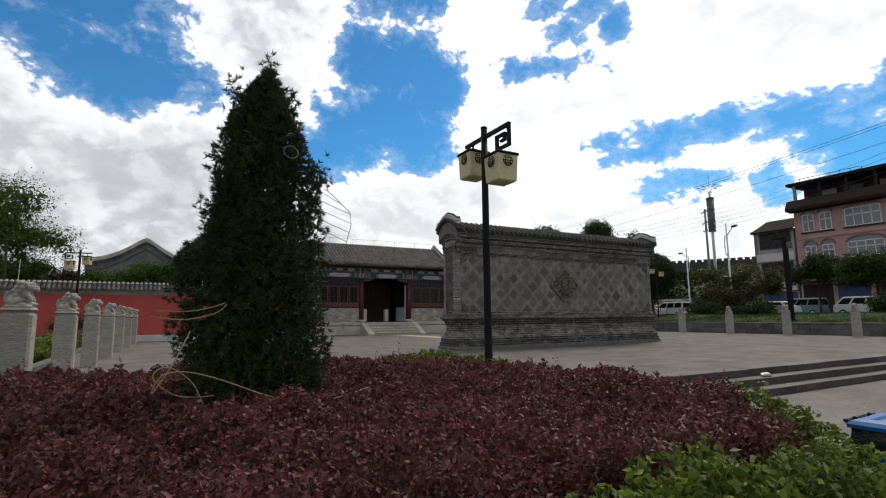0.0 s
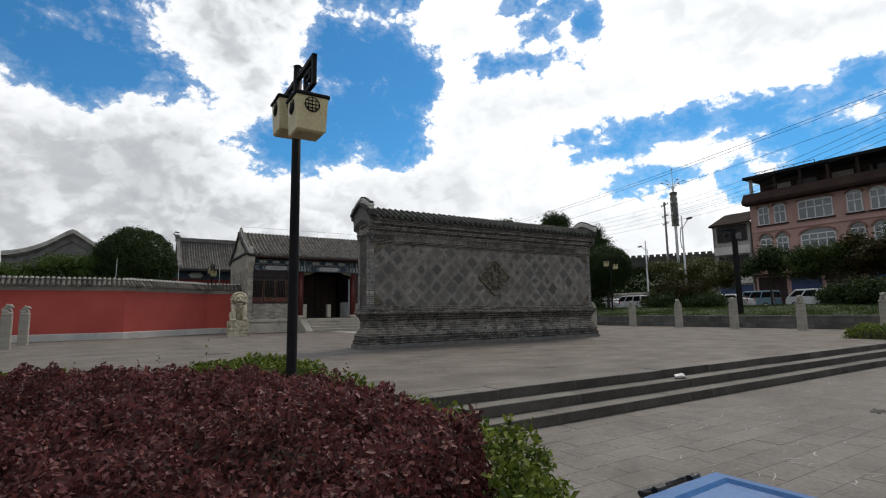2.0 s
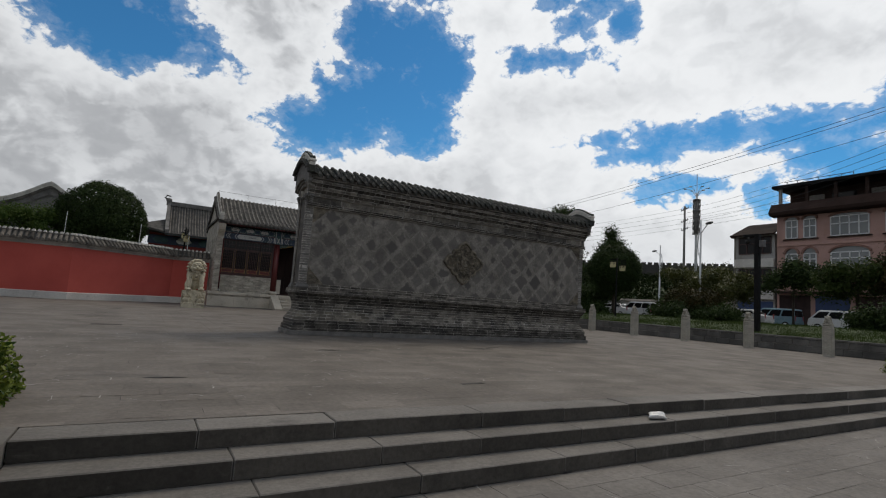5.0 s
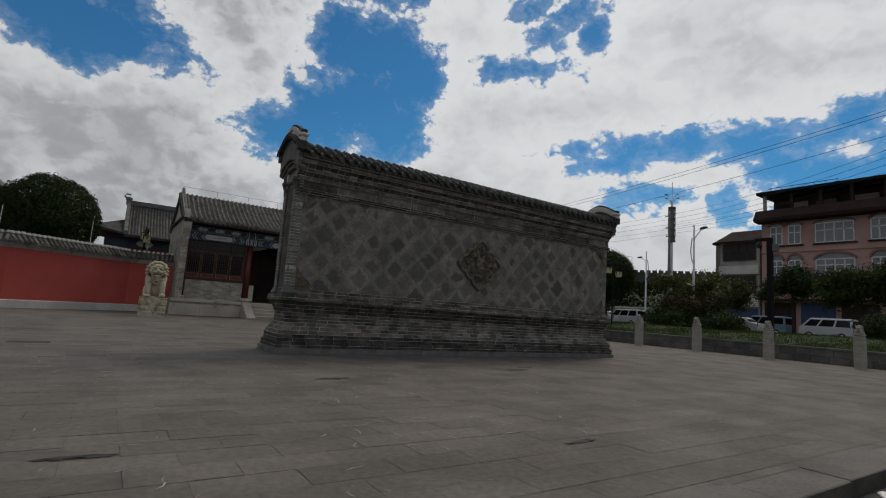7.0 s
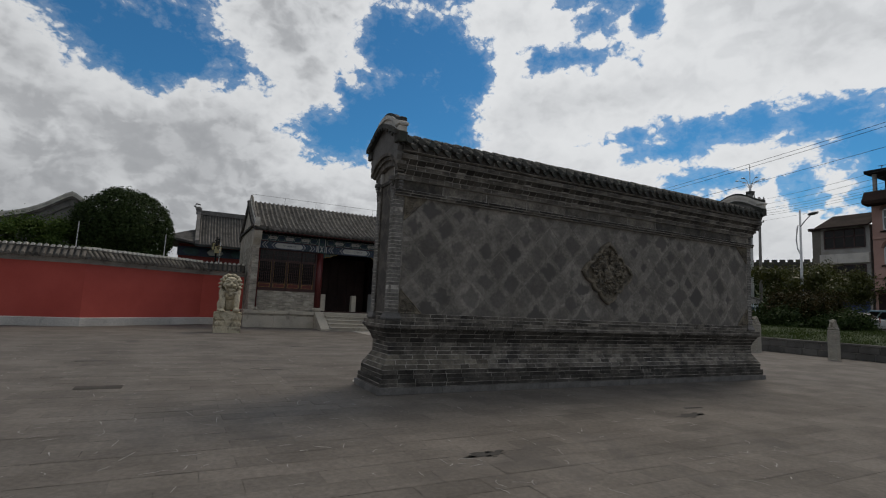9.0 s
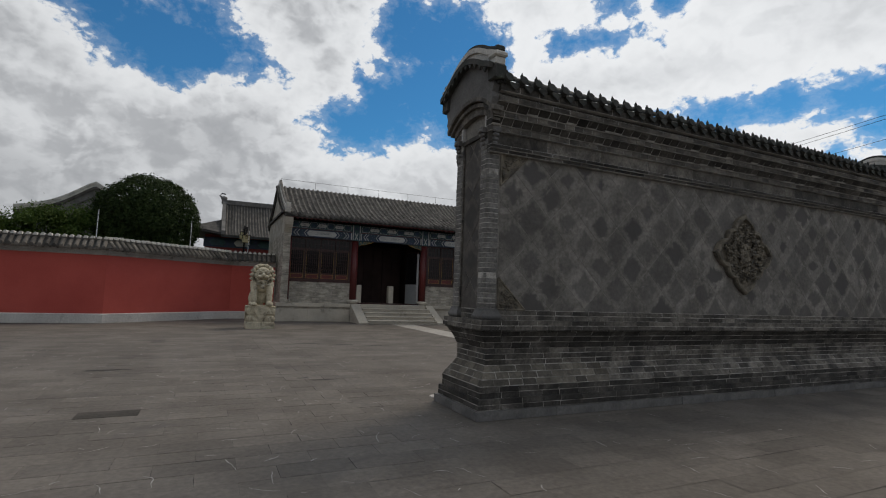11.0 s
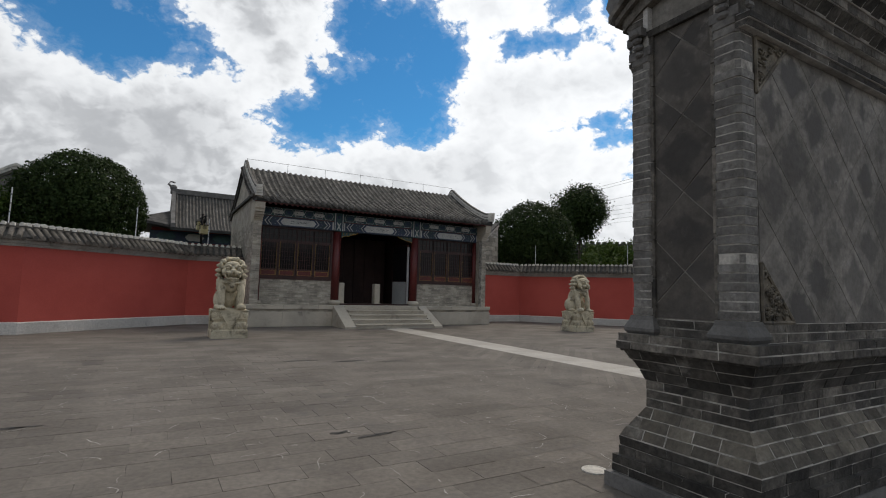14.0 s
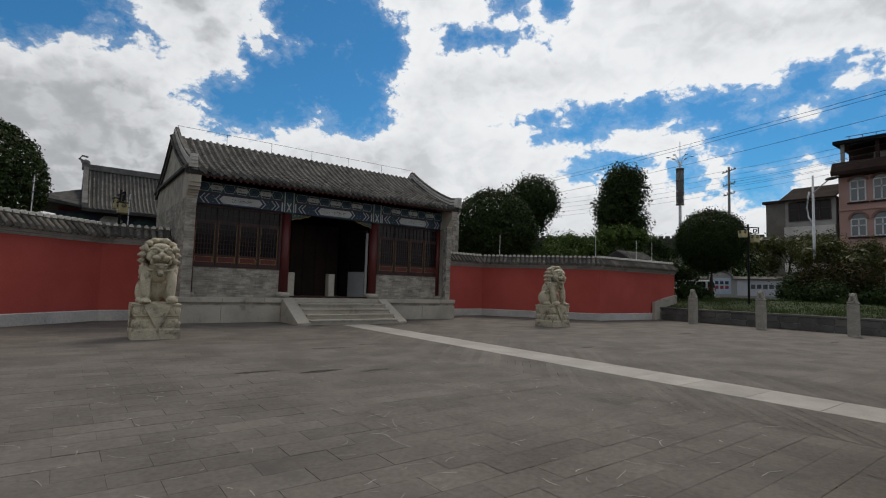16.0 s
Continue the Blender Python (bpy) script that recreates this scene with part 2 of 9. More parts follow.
def leaf_mat(name, a, b, gloss=0.45, through=0.35, shine=0.22):
    """Leaves: two tones from leaf to leaf, a little light through them."""
    m = bpy.data.materials.new(name)
    m.use_nodes = True
    n = Nodes(m.node_tree)
    one = n.add("ShaderNodeNewGeometry").outputs["Random Per Island"]
    p = n.add("ShaderNodeTexCoord").outputs["Object"]
    col = n.mix(one, a, b)
    col = n.mix(n.span(n.noise(p, 1.1, 4.0), 0.35, 0.65, 0.0, 0.55), col, n.mix(1.0, col, (0.55, 0.55, 0.5), "MULTIPLY"))
    sh, tr, mx = n.add("ShaderNodeBsdfPrincipled"), n.add("ShaderNodeBsdfTranslucent"), n.add("ShaderNodeMixShader")
    n.link(col, sh.inputs["Base Color"])
    n.link(col, tr.inputs[0])
    sh.inputs["Roughness"].default_value = gloss
    sh.inputs["Specular IOR Level"].default_value = shine
    mx.inputs[0].default_value = through
    n.link(sh.outputs[0], mx.inputs[1])
    n.link(tr.outputs[0], mx.inputs[2])
    n.link(mx.outputs[0], n.add("ShaderNodeOutputMaterial").inputs[0])
    return m


def glass_mat(name, tint, rough=0.06, shine=0.8):
    m = bpy.data.materials.new(name)
    m.use_nodes = True
    sh = m.node_tree.nodes["Principled BSDF"]
    sh.inputs["Base Color"].default_value = (*tint, 1)
    sh.inputs["Roughness"].default_value = rough
    sh.inputs["Specular IOR Level"].default_value = shine
    return m


M = {}
M["brick"] = mat("grey_brick", (0.205, 0.186, 0.160), (0.085, 0.077, 0.066), 0.9, 4.0, 26, 0.9, vary=0.48, stain=(0.040, 0.037, 0.034), stain_scale=1.5, stain_at=(0.52, 0.66), grain=0.7, speck=(0.40, 0.38, 0.35), piece=True)
M["brick_rest"] = mat("grey_brick_joined", (0.205, 0.186, 0.160), (0.085, 0.077, 0.066), 0.9, 4.0, 26, 0.9, island=0.48, stain=(0.040, 0.037, 0.034), stain_scale=1.5, stain_at=(0.52, 0.66), grain=0.7, speck=(0.40, 0.38, 0.35))
# darker brick copy: stains low down, painted shade under ledges and eave
M["stain_shade_brick"] = mat("stain_shade_grey_brick", (0.092, 0.084, 0.073), (0.038, 0.035, 0.031), 0.9, 4.0, 26, 0.9, vary=0.5, stain=(0.175, 0.165, 0.148), stain_scale=1.9, stain_at=(0.58, 0.72), grain=0.7, speck=(0.30, 0.29, 0.27), piece=True)
M["stain_shade_brick_rest"] = mat("stain_shade_grey_brick_joined", (0.092, 0.084, 0.073), (0.038, 0.035, 0.031), 0.9, 4.0, 26, 0.9, island=0.5, stain=(0.175, 0.165, 0.148), stain_scale=1.9, stain_at=(0.58, 0.72), grain=0.7, speck=(0.30, 0.29, 0.27))
M["pier_brick"] = mat("pale_pier_brick", (0.235, 0.225, 0.21), (0.135, 0.128, 0.118), 0.9, 4.0, 26, 0.8, vary=0.25, stain=(0.060, 0.056, 0.050), stain_scale=2.2, stain_at=(0.58, 0.74), grain=0.6, speck=(0.42, 0.41, 0.39), piece=True)
M["slope_brick"] = mat("mossy_sloped_brick", (0.200, 0.178, 0.143), (0.100, 0.090, 0.074), 0.9, 3.5, 30, 0.8, vary=0.55, stain=(0.125, 0.106, 0.080), stain_scale=2.6, stain_at=(0.55, 0.72), grain=0.5, speck=(0.27, 0.25, 0.20), piece=True)
M["cornice"] = mat("pale_grey_cornice", (0.40, 0.385, 0.36), (0.28, 0.27, 0.25), 0.88, 1.4, 30, 0.3, stain=(0.10, 0.096, 0.09), stain_scale=1.8, stain_at=(0.56, 0.74))
M["mortar"] = mat("lime_mortar", (0.58, 0.55, 0.50), (0.17, 0.160, 0.142), 0.95, 5.0, 60, 0.3)
M["pointing"] = mat("pale_cornice_pointing", (0.60, 0.58, 0.55), (0.28, 0.27, 0.255), 0.95, 3.0, 60, 0.3)
M["grout"] = mat("panel_grout", (0.30, 0.28, 0.25), (0.16, 0.148, 0.132), 0.95, 3.0, 30, 0.3)
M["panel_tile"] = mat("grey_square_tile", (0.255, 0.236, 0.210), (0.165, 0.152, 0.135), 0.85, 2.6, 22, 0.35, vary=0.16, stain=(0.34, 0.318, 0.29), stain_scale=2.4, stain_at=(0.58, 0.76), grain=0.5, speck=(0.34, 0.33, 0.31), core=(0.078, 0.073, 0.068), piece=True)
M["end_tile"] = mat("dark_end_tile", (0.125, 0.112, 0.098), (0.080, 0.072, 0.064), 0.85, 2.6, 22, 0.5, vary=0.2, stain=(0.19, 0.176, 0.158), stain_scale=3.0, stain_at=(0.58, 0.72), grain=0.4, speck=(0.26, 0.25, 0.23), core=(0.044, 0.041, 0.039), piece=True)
M["grey_stone"] = mat("grey_stone", (0.185, 0.178, 0.17), (0.11, 0.107, 0.103), 0.85, 1.8, 35, 0.4, stain=(0.055, 0.053, 0.050), stain_scale=1.6, stain_at=(0.54, 0.72))
M["carving"] = mat("brown_grey_carving", (0.225, 0.196, 0.150), (0.085, 0.075, 0.060), 0.9, 6, 40, 0.6, stain=(0.045, 0.042, 0.038), stain_scale=9, stain_at=(0.56, 0.68))
M["roof_tile"] = mat("grey_roof_tile", (0.135, 0.125, 0.112), (0.060, 0.056, 0.051), 0.85, 1.8, 40, 0.6, vary=0.34, stain=(0.30, 0.288, 0.26), stain_scale=2.6, stain_at=(0.60, 0.76), piece=True)
M["roof_tile_rest"] = mat("grey_roof_tile_joined", (0.135, 0.125, 0.112), (0.060, 0.056, 0.051), 0.85, 1.8, 40, 0.6, island=0.34, stain=(0.30, 0.288, 0.26), stain_scale=2.6, stain_at=(0.60, 0.76))
M["coping_tile"] = mat("brown_grey_coping_tile", (0.150, 0.134, 0.114), (0.060, 0.054, 0.047), 0.88, 2.2, 30, 0.7, vary=0.4, stain=(0.33, 0.31, 0.27), stain_scale=5.0, stain_at=(0.60, 0.72), piece=True)
M["moss_tile"] = mat("dark_mossy_tile", (0.058, 0.056, 0.050), (0.030, 0.034, 0.029), 0.9, 3, 40, 0.5, vary=0.3, stain=(0.085, 0.100, 0.080), stain_scale=5, piece=True)
M["roof_bed"] = mat("roof_bed", (0.050, 0.050, 0.048), (0.030, 0.030, 0.029), 0.95, 2, 40, 0.4)
M["roof_pan"] = mat("grey_pan_tile", (0.060, 0.058, 0.054), (0.028, 0.027, 0.026), 0.9, 2.5, 40, 0.4, island=0.5)
M["rake"] = mat("pale_rake_moulding", (0.68, 0.655, 0.60), (0.48, 0.465, 0.43), 0.85, 2.5, 30, 0.3, stain=(0.17, 0.165, 0.155), stain_scale=2.4, stain_at=(0.60, 0.76))
M["slab"] = mat("grey_paving_slab", (0.156, 0.140, 0.123), (0.118, 0.105, 0.092), 0.84, 0.9, 18, 0.3, vary=0.13, stain=(0.090, 0.082, 0.075), stain_scale=0.7, stain_at=(0.54, 0.72), grain=0.34, speck=(0.26, 0.243, 0.22), gloss=0.3, piece=True)
M["slab_rest"] = mat("grey_paving_slab_joined", (0.156, 0.140, 0.123), (0.118, 0.105, 0.092), 0.84, 0.9, 18, 0.3, island=0.13, stain=(0.090, 0.082, 0.075), stain_scale=0.7, stain_at=(0.54, 0.72), grain=0.34, speck=(0.26, 0.243, 0.22), gloss=0.3)
M["low_slab"] = mat("lower_plaza_slab", (0.178, 0.166, 0.152), (0.140, 0.130, 0.119), 0.84, 0.9, 18, 0.3, vary=0.09, stain=(0.108, 0.100, 0.091), stain_scale=0.6, stain_at=(0.54, 0.72), grain=0.34, speck=(0.28, 0.263, 0.24), gloss=0.3, piece=True)
M["low_slab_rest"] = mat("lower_plaza_slab_joined", (0.178, 0.166, 0.152), (0.140, 0.130, 0.119), 0.84, 0.9, 18, 0.3, island=0.09, stain=(0.108, 0.100, 0.091), stain_scale=0.6, stain_at=(0.54, 0.72), grain=0.34, speck=(0.28, 0.263, 0.24), gloss=0.3)
M["joint"] = mat("paving_joint", (0.138, 0.125, 0.111), (0.108, 0.098, 0.088), 0.95, 0.9, 14, 0.3, stain=(0.022, 0.020, 0.018), stain_scale=1.3, stain_at=(0.555, 0.60))
M["scuff"] = mat("pale_scuff", (0.46, 0.45, 0.43), (0.24, 0.23, 0.215), 0.9, 6, 40, 0.1)
M["strip"] = mat("pale_granite", (0.40, 0.38, 0.345), (0.31, 0.295, 0.27), 0.75, 0.9, 60, 0.2, vary=0.08, piece=True)
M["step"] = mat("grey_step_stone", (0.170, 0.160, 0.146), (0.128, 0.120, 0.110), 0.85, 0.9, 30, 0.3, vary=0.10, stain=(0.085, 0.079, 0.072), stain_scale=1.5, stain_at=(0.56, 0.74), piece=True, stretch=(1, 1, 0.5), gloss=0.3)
# dark step stone: riser shade put into the colour, and one worn slab
M["riser"] = mat("shade_and_grime_stone", (0.092, 0.083, 0.072), (0.055, 0.050, 0.044), 0.9, 1.2, 24, 0.4, vary=0.2, stain=(0.15, 0.138, 0.122), stain_scale=2.4, stain_at=(0.62, 0.76), piece=True, gloss=0.2)
M["red_wall"] = mat("red_plaster", (0.475, 0.084, 0.064), (0.395, 0.066, 0.052), 0.88, 0.5, 25, 0.15, stain=(0.30, 0.052, 0.042), stain_scale=0.5, stain_at=(0.58, 0.85), grain=0.12)
M["white_base"] = mat("whitewashed_base", (0.64, 0.615, 0.575), (0.50, 0.48, 0.45), 0.85, 0.8, 25, 0.25, stain=(0.22, 0.21, 0.19), stain_scale=1.6, stain_at=(0.58, 0.78))
M["lion"] = mat("pale_carved_stone", (0.68, 0.61, 0.45), (0.50, 0.445, 0.33), 0.85, 2.4, 55, 0.6, stain=(0.17, 0.15, 0.11), stain_scale=3.0, stain_at=(0.52, 0.68), grain=0.5, depth=0.015)
M["post"] = mat("granite_post", (0.42, 0.395, 0.335), (0.31, 0.29, 0.25), 0.88, 2.5, 34, 0.9, stain=(0.21, 0.20, 0.17), stain_scale=2.2, stain_at=(0.56, 0.74), grain=0.5, depth=0.02, stretch=(0.35, 0.35, 1.6))
M["plat"] = mat("pale_platform_stone", (0.55, 0.50, 0.415), (0.41, 0.372, 0.31), 0.85, 0.9, 35, 0.3, stain=(0.17, 0.158, 0.135), stain_scale=1.4, stain_at=(0.55, 0.73), piece=True)
M["gate_brick"] = mat("pale_grey_brick", (0.45, 0.412, 0.345), (0.27, 0.248, 0.212), 0.9, 2.2, 35, 0.6, vary=0.28, piece=True)
M["gate_brick_rest"] = mat("pale_grey_brick_joined", (0.45, 0.412, 0.345), (0.27, 0.248, 0.212), 0.9, 2.2, 35, 0.6, island=0.28)
M["red_wood"] = mat("dark_red_lacquer", (0.125, 0.016, 0.014), (0.085, 0.011, 0.010), 0.5, 1.5, 30, 0.15, stretch=(1, 1, 0.3))
M["brown_wood"] = mat("red_brown_window_wood", (0.046, 0.010, 0.009), (0.026, 0.007, 0.006), 0.5, 2, 40, 0.2, stretch=(1, 1, 0.3))
M["gold"] = mat("gold_paint", (0.45, 0.28, 0.06), (0.32, 0.20, 0.05), 0.45, 3, 40, 0.1, metal=0.3)
M["p_blue"] = mat("blue_paint", (0.018, 0.042, 0.105), (0.013, 0.028, 0.07), 0.6, 3, 30, 0.1)
M["p_teal"] = mat("teal_paint", (0.032, 0.095, 0.105), (0.024, 0.062, 0.07), 0.6, 3, 30, 0.1)
M["p_dark"] = mat("dark_blue_paint", (0.020, 0.035, 0.085), (0.02, 0.045, 0.06), 0.6, 3, 30, 0.1)
M["p_white"] = mat("white_paint", (0.52, 0.53, 0.52), (0.40, 0.415, 0.42), 0.6, 3, 30, 0.1)
M["p_ink"] = mat("ink_marks", (0.10, 0.12, 0.13), (0.06, 0.07, 0.08), 0.7, 3, 30, 0.1)
# near-black tone: the shade of rooms put into the colour
M["dark"] = mat("shaded_interior", (0.036, 0.015, 0.013), (0.022, 0.010, 0.009), 0.8, 1, 20, 0.1)
M["glass"] = glass_mat("window_glass", (0.010, 0.010, 0.011), 0.12, 0.25)
# pane colour stands for pale curtains and painted sky reflection
M["pale_glass"] = glass_mat("curtain_and_sky_glass", (0.13, 0.145, 0.15))
M["board"] = mat("pale_notice_board", (0.42, 0.43, 0.43), (0.34, 0.35, 0.35), 0.5, 1, 20, 0.05)
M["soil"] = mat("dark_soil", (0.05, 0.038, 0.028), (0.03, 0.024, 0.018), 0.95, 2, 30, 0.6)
M["grass"] = mat("grass_ground", (0.044, 0.068, 0.018), (0.030, 0.050, 0.015), 0.95, 0.8, 60, 0.8, stain=(0.12, 0.11, 0.05), stain_scale=0.7, stain_at=(0.6, 0.85), depth=0.04)
M["asphalt"] = mat("asphalt", (0.055, 0.055, 0.056), (0.045, 0.045, 0.046), 0.9, 0.5, 50, 0.3)
M["far_ground"] = mat("far_ground", (0.10, 0.10, 0.07), (0.06, 0.075, 0.04), 0.95, 0.05, 2, 0.0)
M["bark"] = mat("bark", (0.075, 0.058, 0.042), (0.045, 0.036, 0.028), 0.95, 6, 40, 0.8, stretch=(1, 1, 0.3))
M["kerb_block"] = mat("dark_kerb_block", (0.140, 0.134, 0.124), (0.082, 0.079, 0.074), 0.88, 1.3, 40, 0.4, vary=0.2, piece=True)
M["black_metal"] = mat("black_painted_metal", (0.010, 0.010, 0.011), (0.007, 0.007, 0.008), 0.7, 4, 60, 0.1, gloss=0.15)
M["lantern"] = mat("cream_lantern_panel", (0.62, 0.54, 0.29), (0.54, 0.47, 0.26), 0.5, 5, 40, 0.05)
M["wire"] = mat("pale_wire", (0.33, 0.25, 0.11), (0.24, 0.18, 0.08), 0.6, 8, 40, 0.0)
M["grey_wire"] = mat("grey_wire", (0.12, 0.12, 0.12), (0.09, 0.09, 0.09), 0.5, 8, 40, 0.0)
M["cable"] = mat("black_cable", (0.03, 0.03, 0.032), (0.025, 0.025, 0.025), 0.7, 1, 10, 0.0)
M["concrete"] = mat("pole_concrete", (0.23, 0.225, 0.215), (0.17, 0.166, 0.16), 0.9, 1.2, 30, 0.3)
M["white_metal"] = mat("white_painted_metal", (0.70, 0.71, 0.72), (0.6, 0.61, 0.62), 0.4, 2, 30, 0.05)
M["bin_blue"] = mat("blue_plastic", (0.006, 0.115, 0.34), (0.006, 0.095, 0.29), 0.5, 3, 60, 0.1, stain=(0.03, 0.19, 0.42), stain_scale=5, stain_at=(0.6, 0.75))
M["bin_black"] = mat("black_bin_bag", (0.015, 0.014, 0.014), (0.009, 0.009, 0.009), 0.32, 8, 14, 0.9, depth=0.03)
M["rubber"] = mat("rubber", (0.02, 0.02, 0.02), (0.015, 0.015, 0.015), 0.8, 4, 40, 0.1)
M["pink"] = mat("pink_plaster", (0.47, 0.295, 0.255), (0.40, 0.25, 0.215), 0.9, 0.35, 15, 0.1, stain=(0.34, 0.205, 0.17), stain_scale=0.5, grain=0.2)
M["brown_band"] = mat("brown_fascia", (0.050, 0.031, 0.026), (0.034, 0.022, 0.019), 0.9, 0.6, 15, 0.1, gloss=0.15)
M["brown_roof"] = mat("brown_roof_tile", (0.026, 0.017, 0.014), (0.016, 0.011, 0.010), 0.95, 0.8, 6, 0.4, gloss=0.1)
M["arch"] = mat("brown_pink_arch", (0.27, 0.145, 0.115), (0.21, 0.115, 0.09), 0.88, 1.0, 15, 0.1)
M["white_wall"] = mat("pale_house_wall", (0.40, 0.388, 0.372), (0.29, 0.282, 0.267), 0.9, 0.4, 15, 0.1, stain=(0.24, 0.225, 0.20), stain_scale=0.5, stain_at=(0.5, 0.7), gloss=0.2)
M["beige_wall"] = mat("beige_render", (0.20, 0.186, 0.160), (0.145, 0.135, 0.116), 0.9, 0.4, 15, 0.1, stain=(0.13, 0.12, 0.10), stain_scale=0.5)
M["orange"] = mat("orange_tile_wall", (0.34, 0.115, 0.06), (0.28, 0.10, 0.05), 0.7, 0.5, 15, 0.1)
M["hall_red"] = mat("hall_red", (0.20, 0.03, 0.025), (0.15, 0.025, 0.02), 0.8, 1, 15, 0.1)
M["van_blue"] = mat("pale_blue_car_paint", (0.17, 0.27, 0.33), (0.14, 0.24, 0.30), 0.3, 1, 30, 0.0)
M["van_white"] = mat("white_car_paint", (0.68, 0.69, 0.70), (0.60, 0.61, 0.62), 0.3, 1, 30, 0.0)
M["car_red"] = mat("red_car_paint", (0.30, 0.03, 0.035), (0.25, 0.025, 0.03), 0.35, 1, 30, 0.0)
M["blue_shop"] = mat("blue_shutter", (0.03, 0.06, 0.16), (0.025, 0.05, 0.12), 0.6, 1, 15, 0.1)
M["litter"] = mat("white_plastic_bag", (0.75, 0.75, 0.74), (0.6, 0.6, 0.6), 0.4, 8, 20, 0.6)
M["stain"] = mat("dark_stain", (0.024, 0.022, 0.020), (0.045, 0.042, 0.038), 0.85, 5, 30, 0.2)
M["city_wall"] = mat("far_grey_wall", (0.062, 0.060, 0.057), (0.045, 0.044, 0.042), 0.9, 0.08, 2, 0.0)
M["gable_grey"] = mat("grey_render", (0.20, 0.195, 0.185), (0.15, 0.147, 0.14), 0.9, 0.6, 12, 0.2)
M["purple_leaf"] = leaf_mat("purple_leaf", (0.040, 0.016, 0.018), (0.230, 0.080, 0.074), 0.5, 0.3, 0.24)
M["green_leaf"] = leaf_mat("bright_green_leaf", (0.034, 0.072, 0.012), (0.215, 0.265, 0.042), 0.5, 0.3)
M["needle"] = leaf_mat("dark_needle", (0.021, 0.038, 0.016), (0.072, 0.096, 0.038), 0.6, 0.15, 0.12)
M["tree_leaf"] = leaf_mat("dark_tree_leaf", (0.017, 0.034, 0.011), (0.052, 0.080, 0.024), 0.6, 0.15, 0.10)
M["light_leaf"] = leaf_mat("light_tree_leaf", (0.024, 0.046, 0.011), (0.062, 0.088, 0.022), 0.55, 0.3, 0.12)
M["garden_leaf"] = leaf_mat("garden_leaf", (0.040, 0.078, 0.016), (0.100, 0.150, 0.034), 0.55, 0.3, 0.12)
M["scrub_leaf"] = leaf_mat("far_scrub_leaf", (0.010, 0.018, 0.007), (0.026, 0.038, 0.014), 0.8, 0.1, 0.02)
M["autumn_leaf"] = leaf_mat("olive_leaf", (0.022, 0.030, 0.010), (0.062, 0.044, 0.017), 0.6, 0.2, 0.08)
M["yellow_leaf"] = leaf_mat("yellow_green_leaf", (0.045, 0.058, 0.014), (0.090, 0.096, 0.025), 0.5, 0.3)
M["grass_blade"] = leaf_mat("grass_blade", (0.036, 0.062, 0.014), (0.066, 0.096, 0.022), 0.6, 0.3)


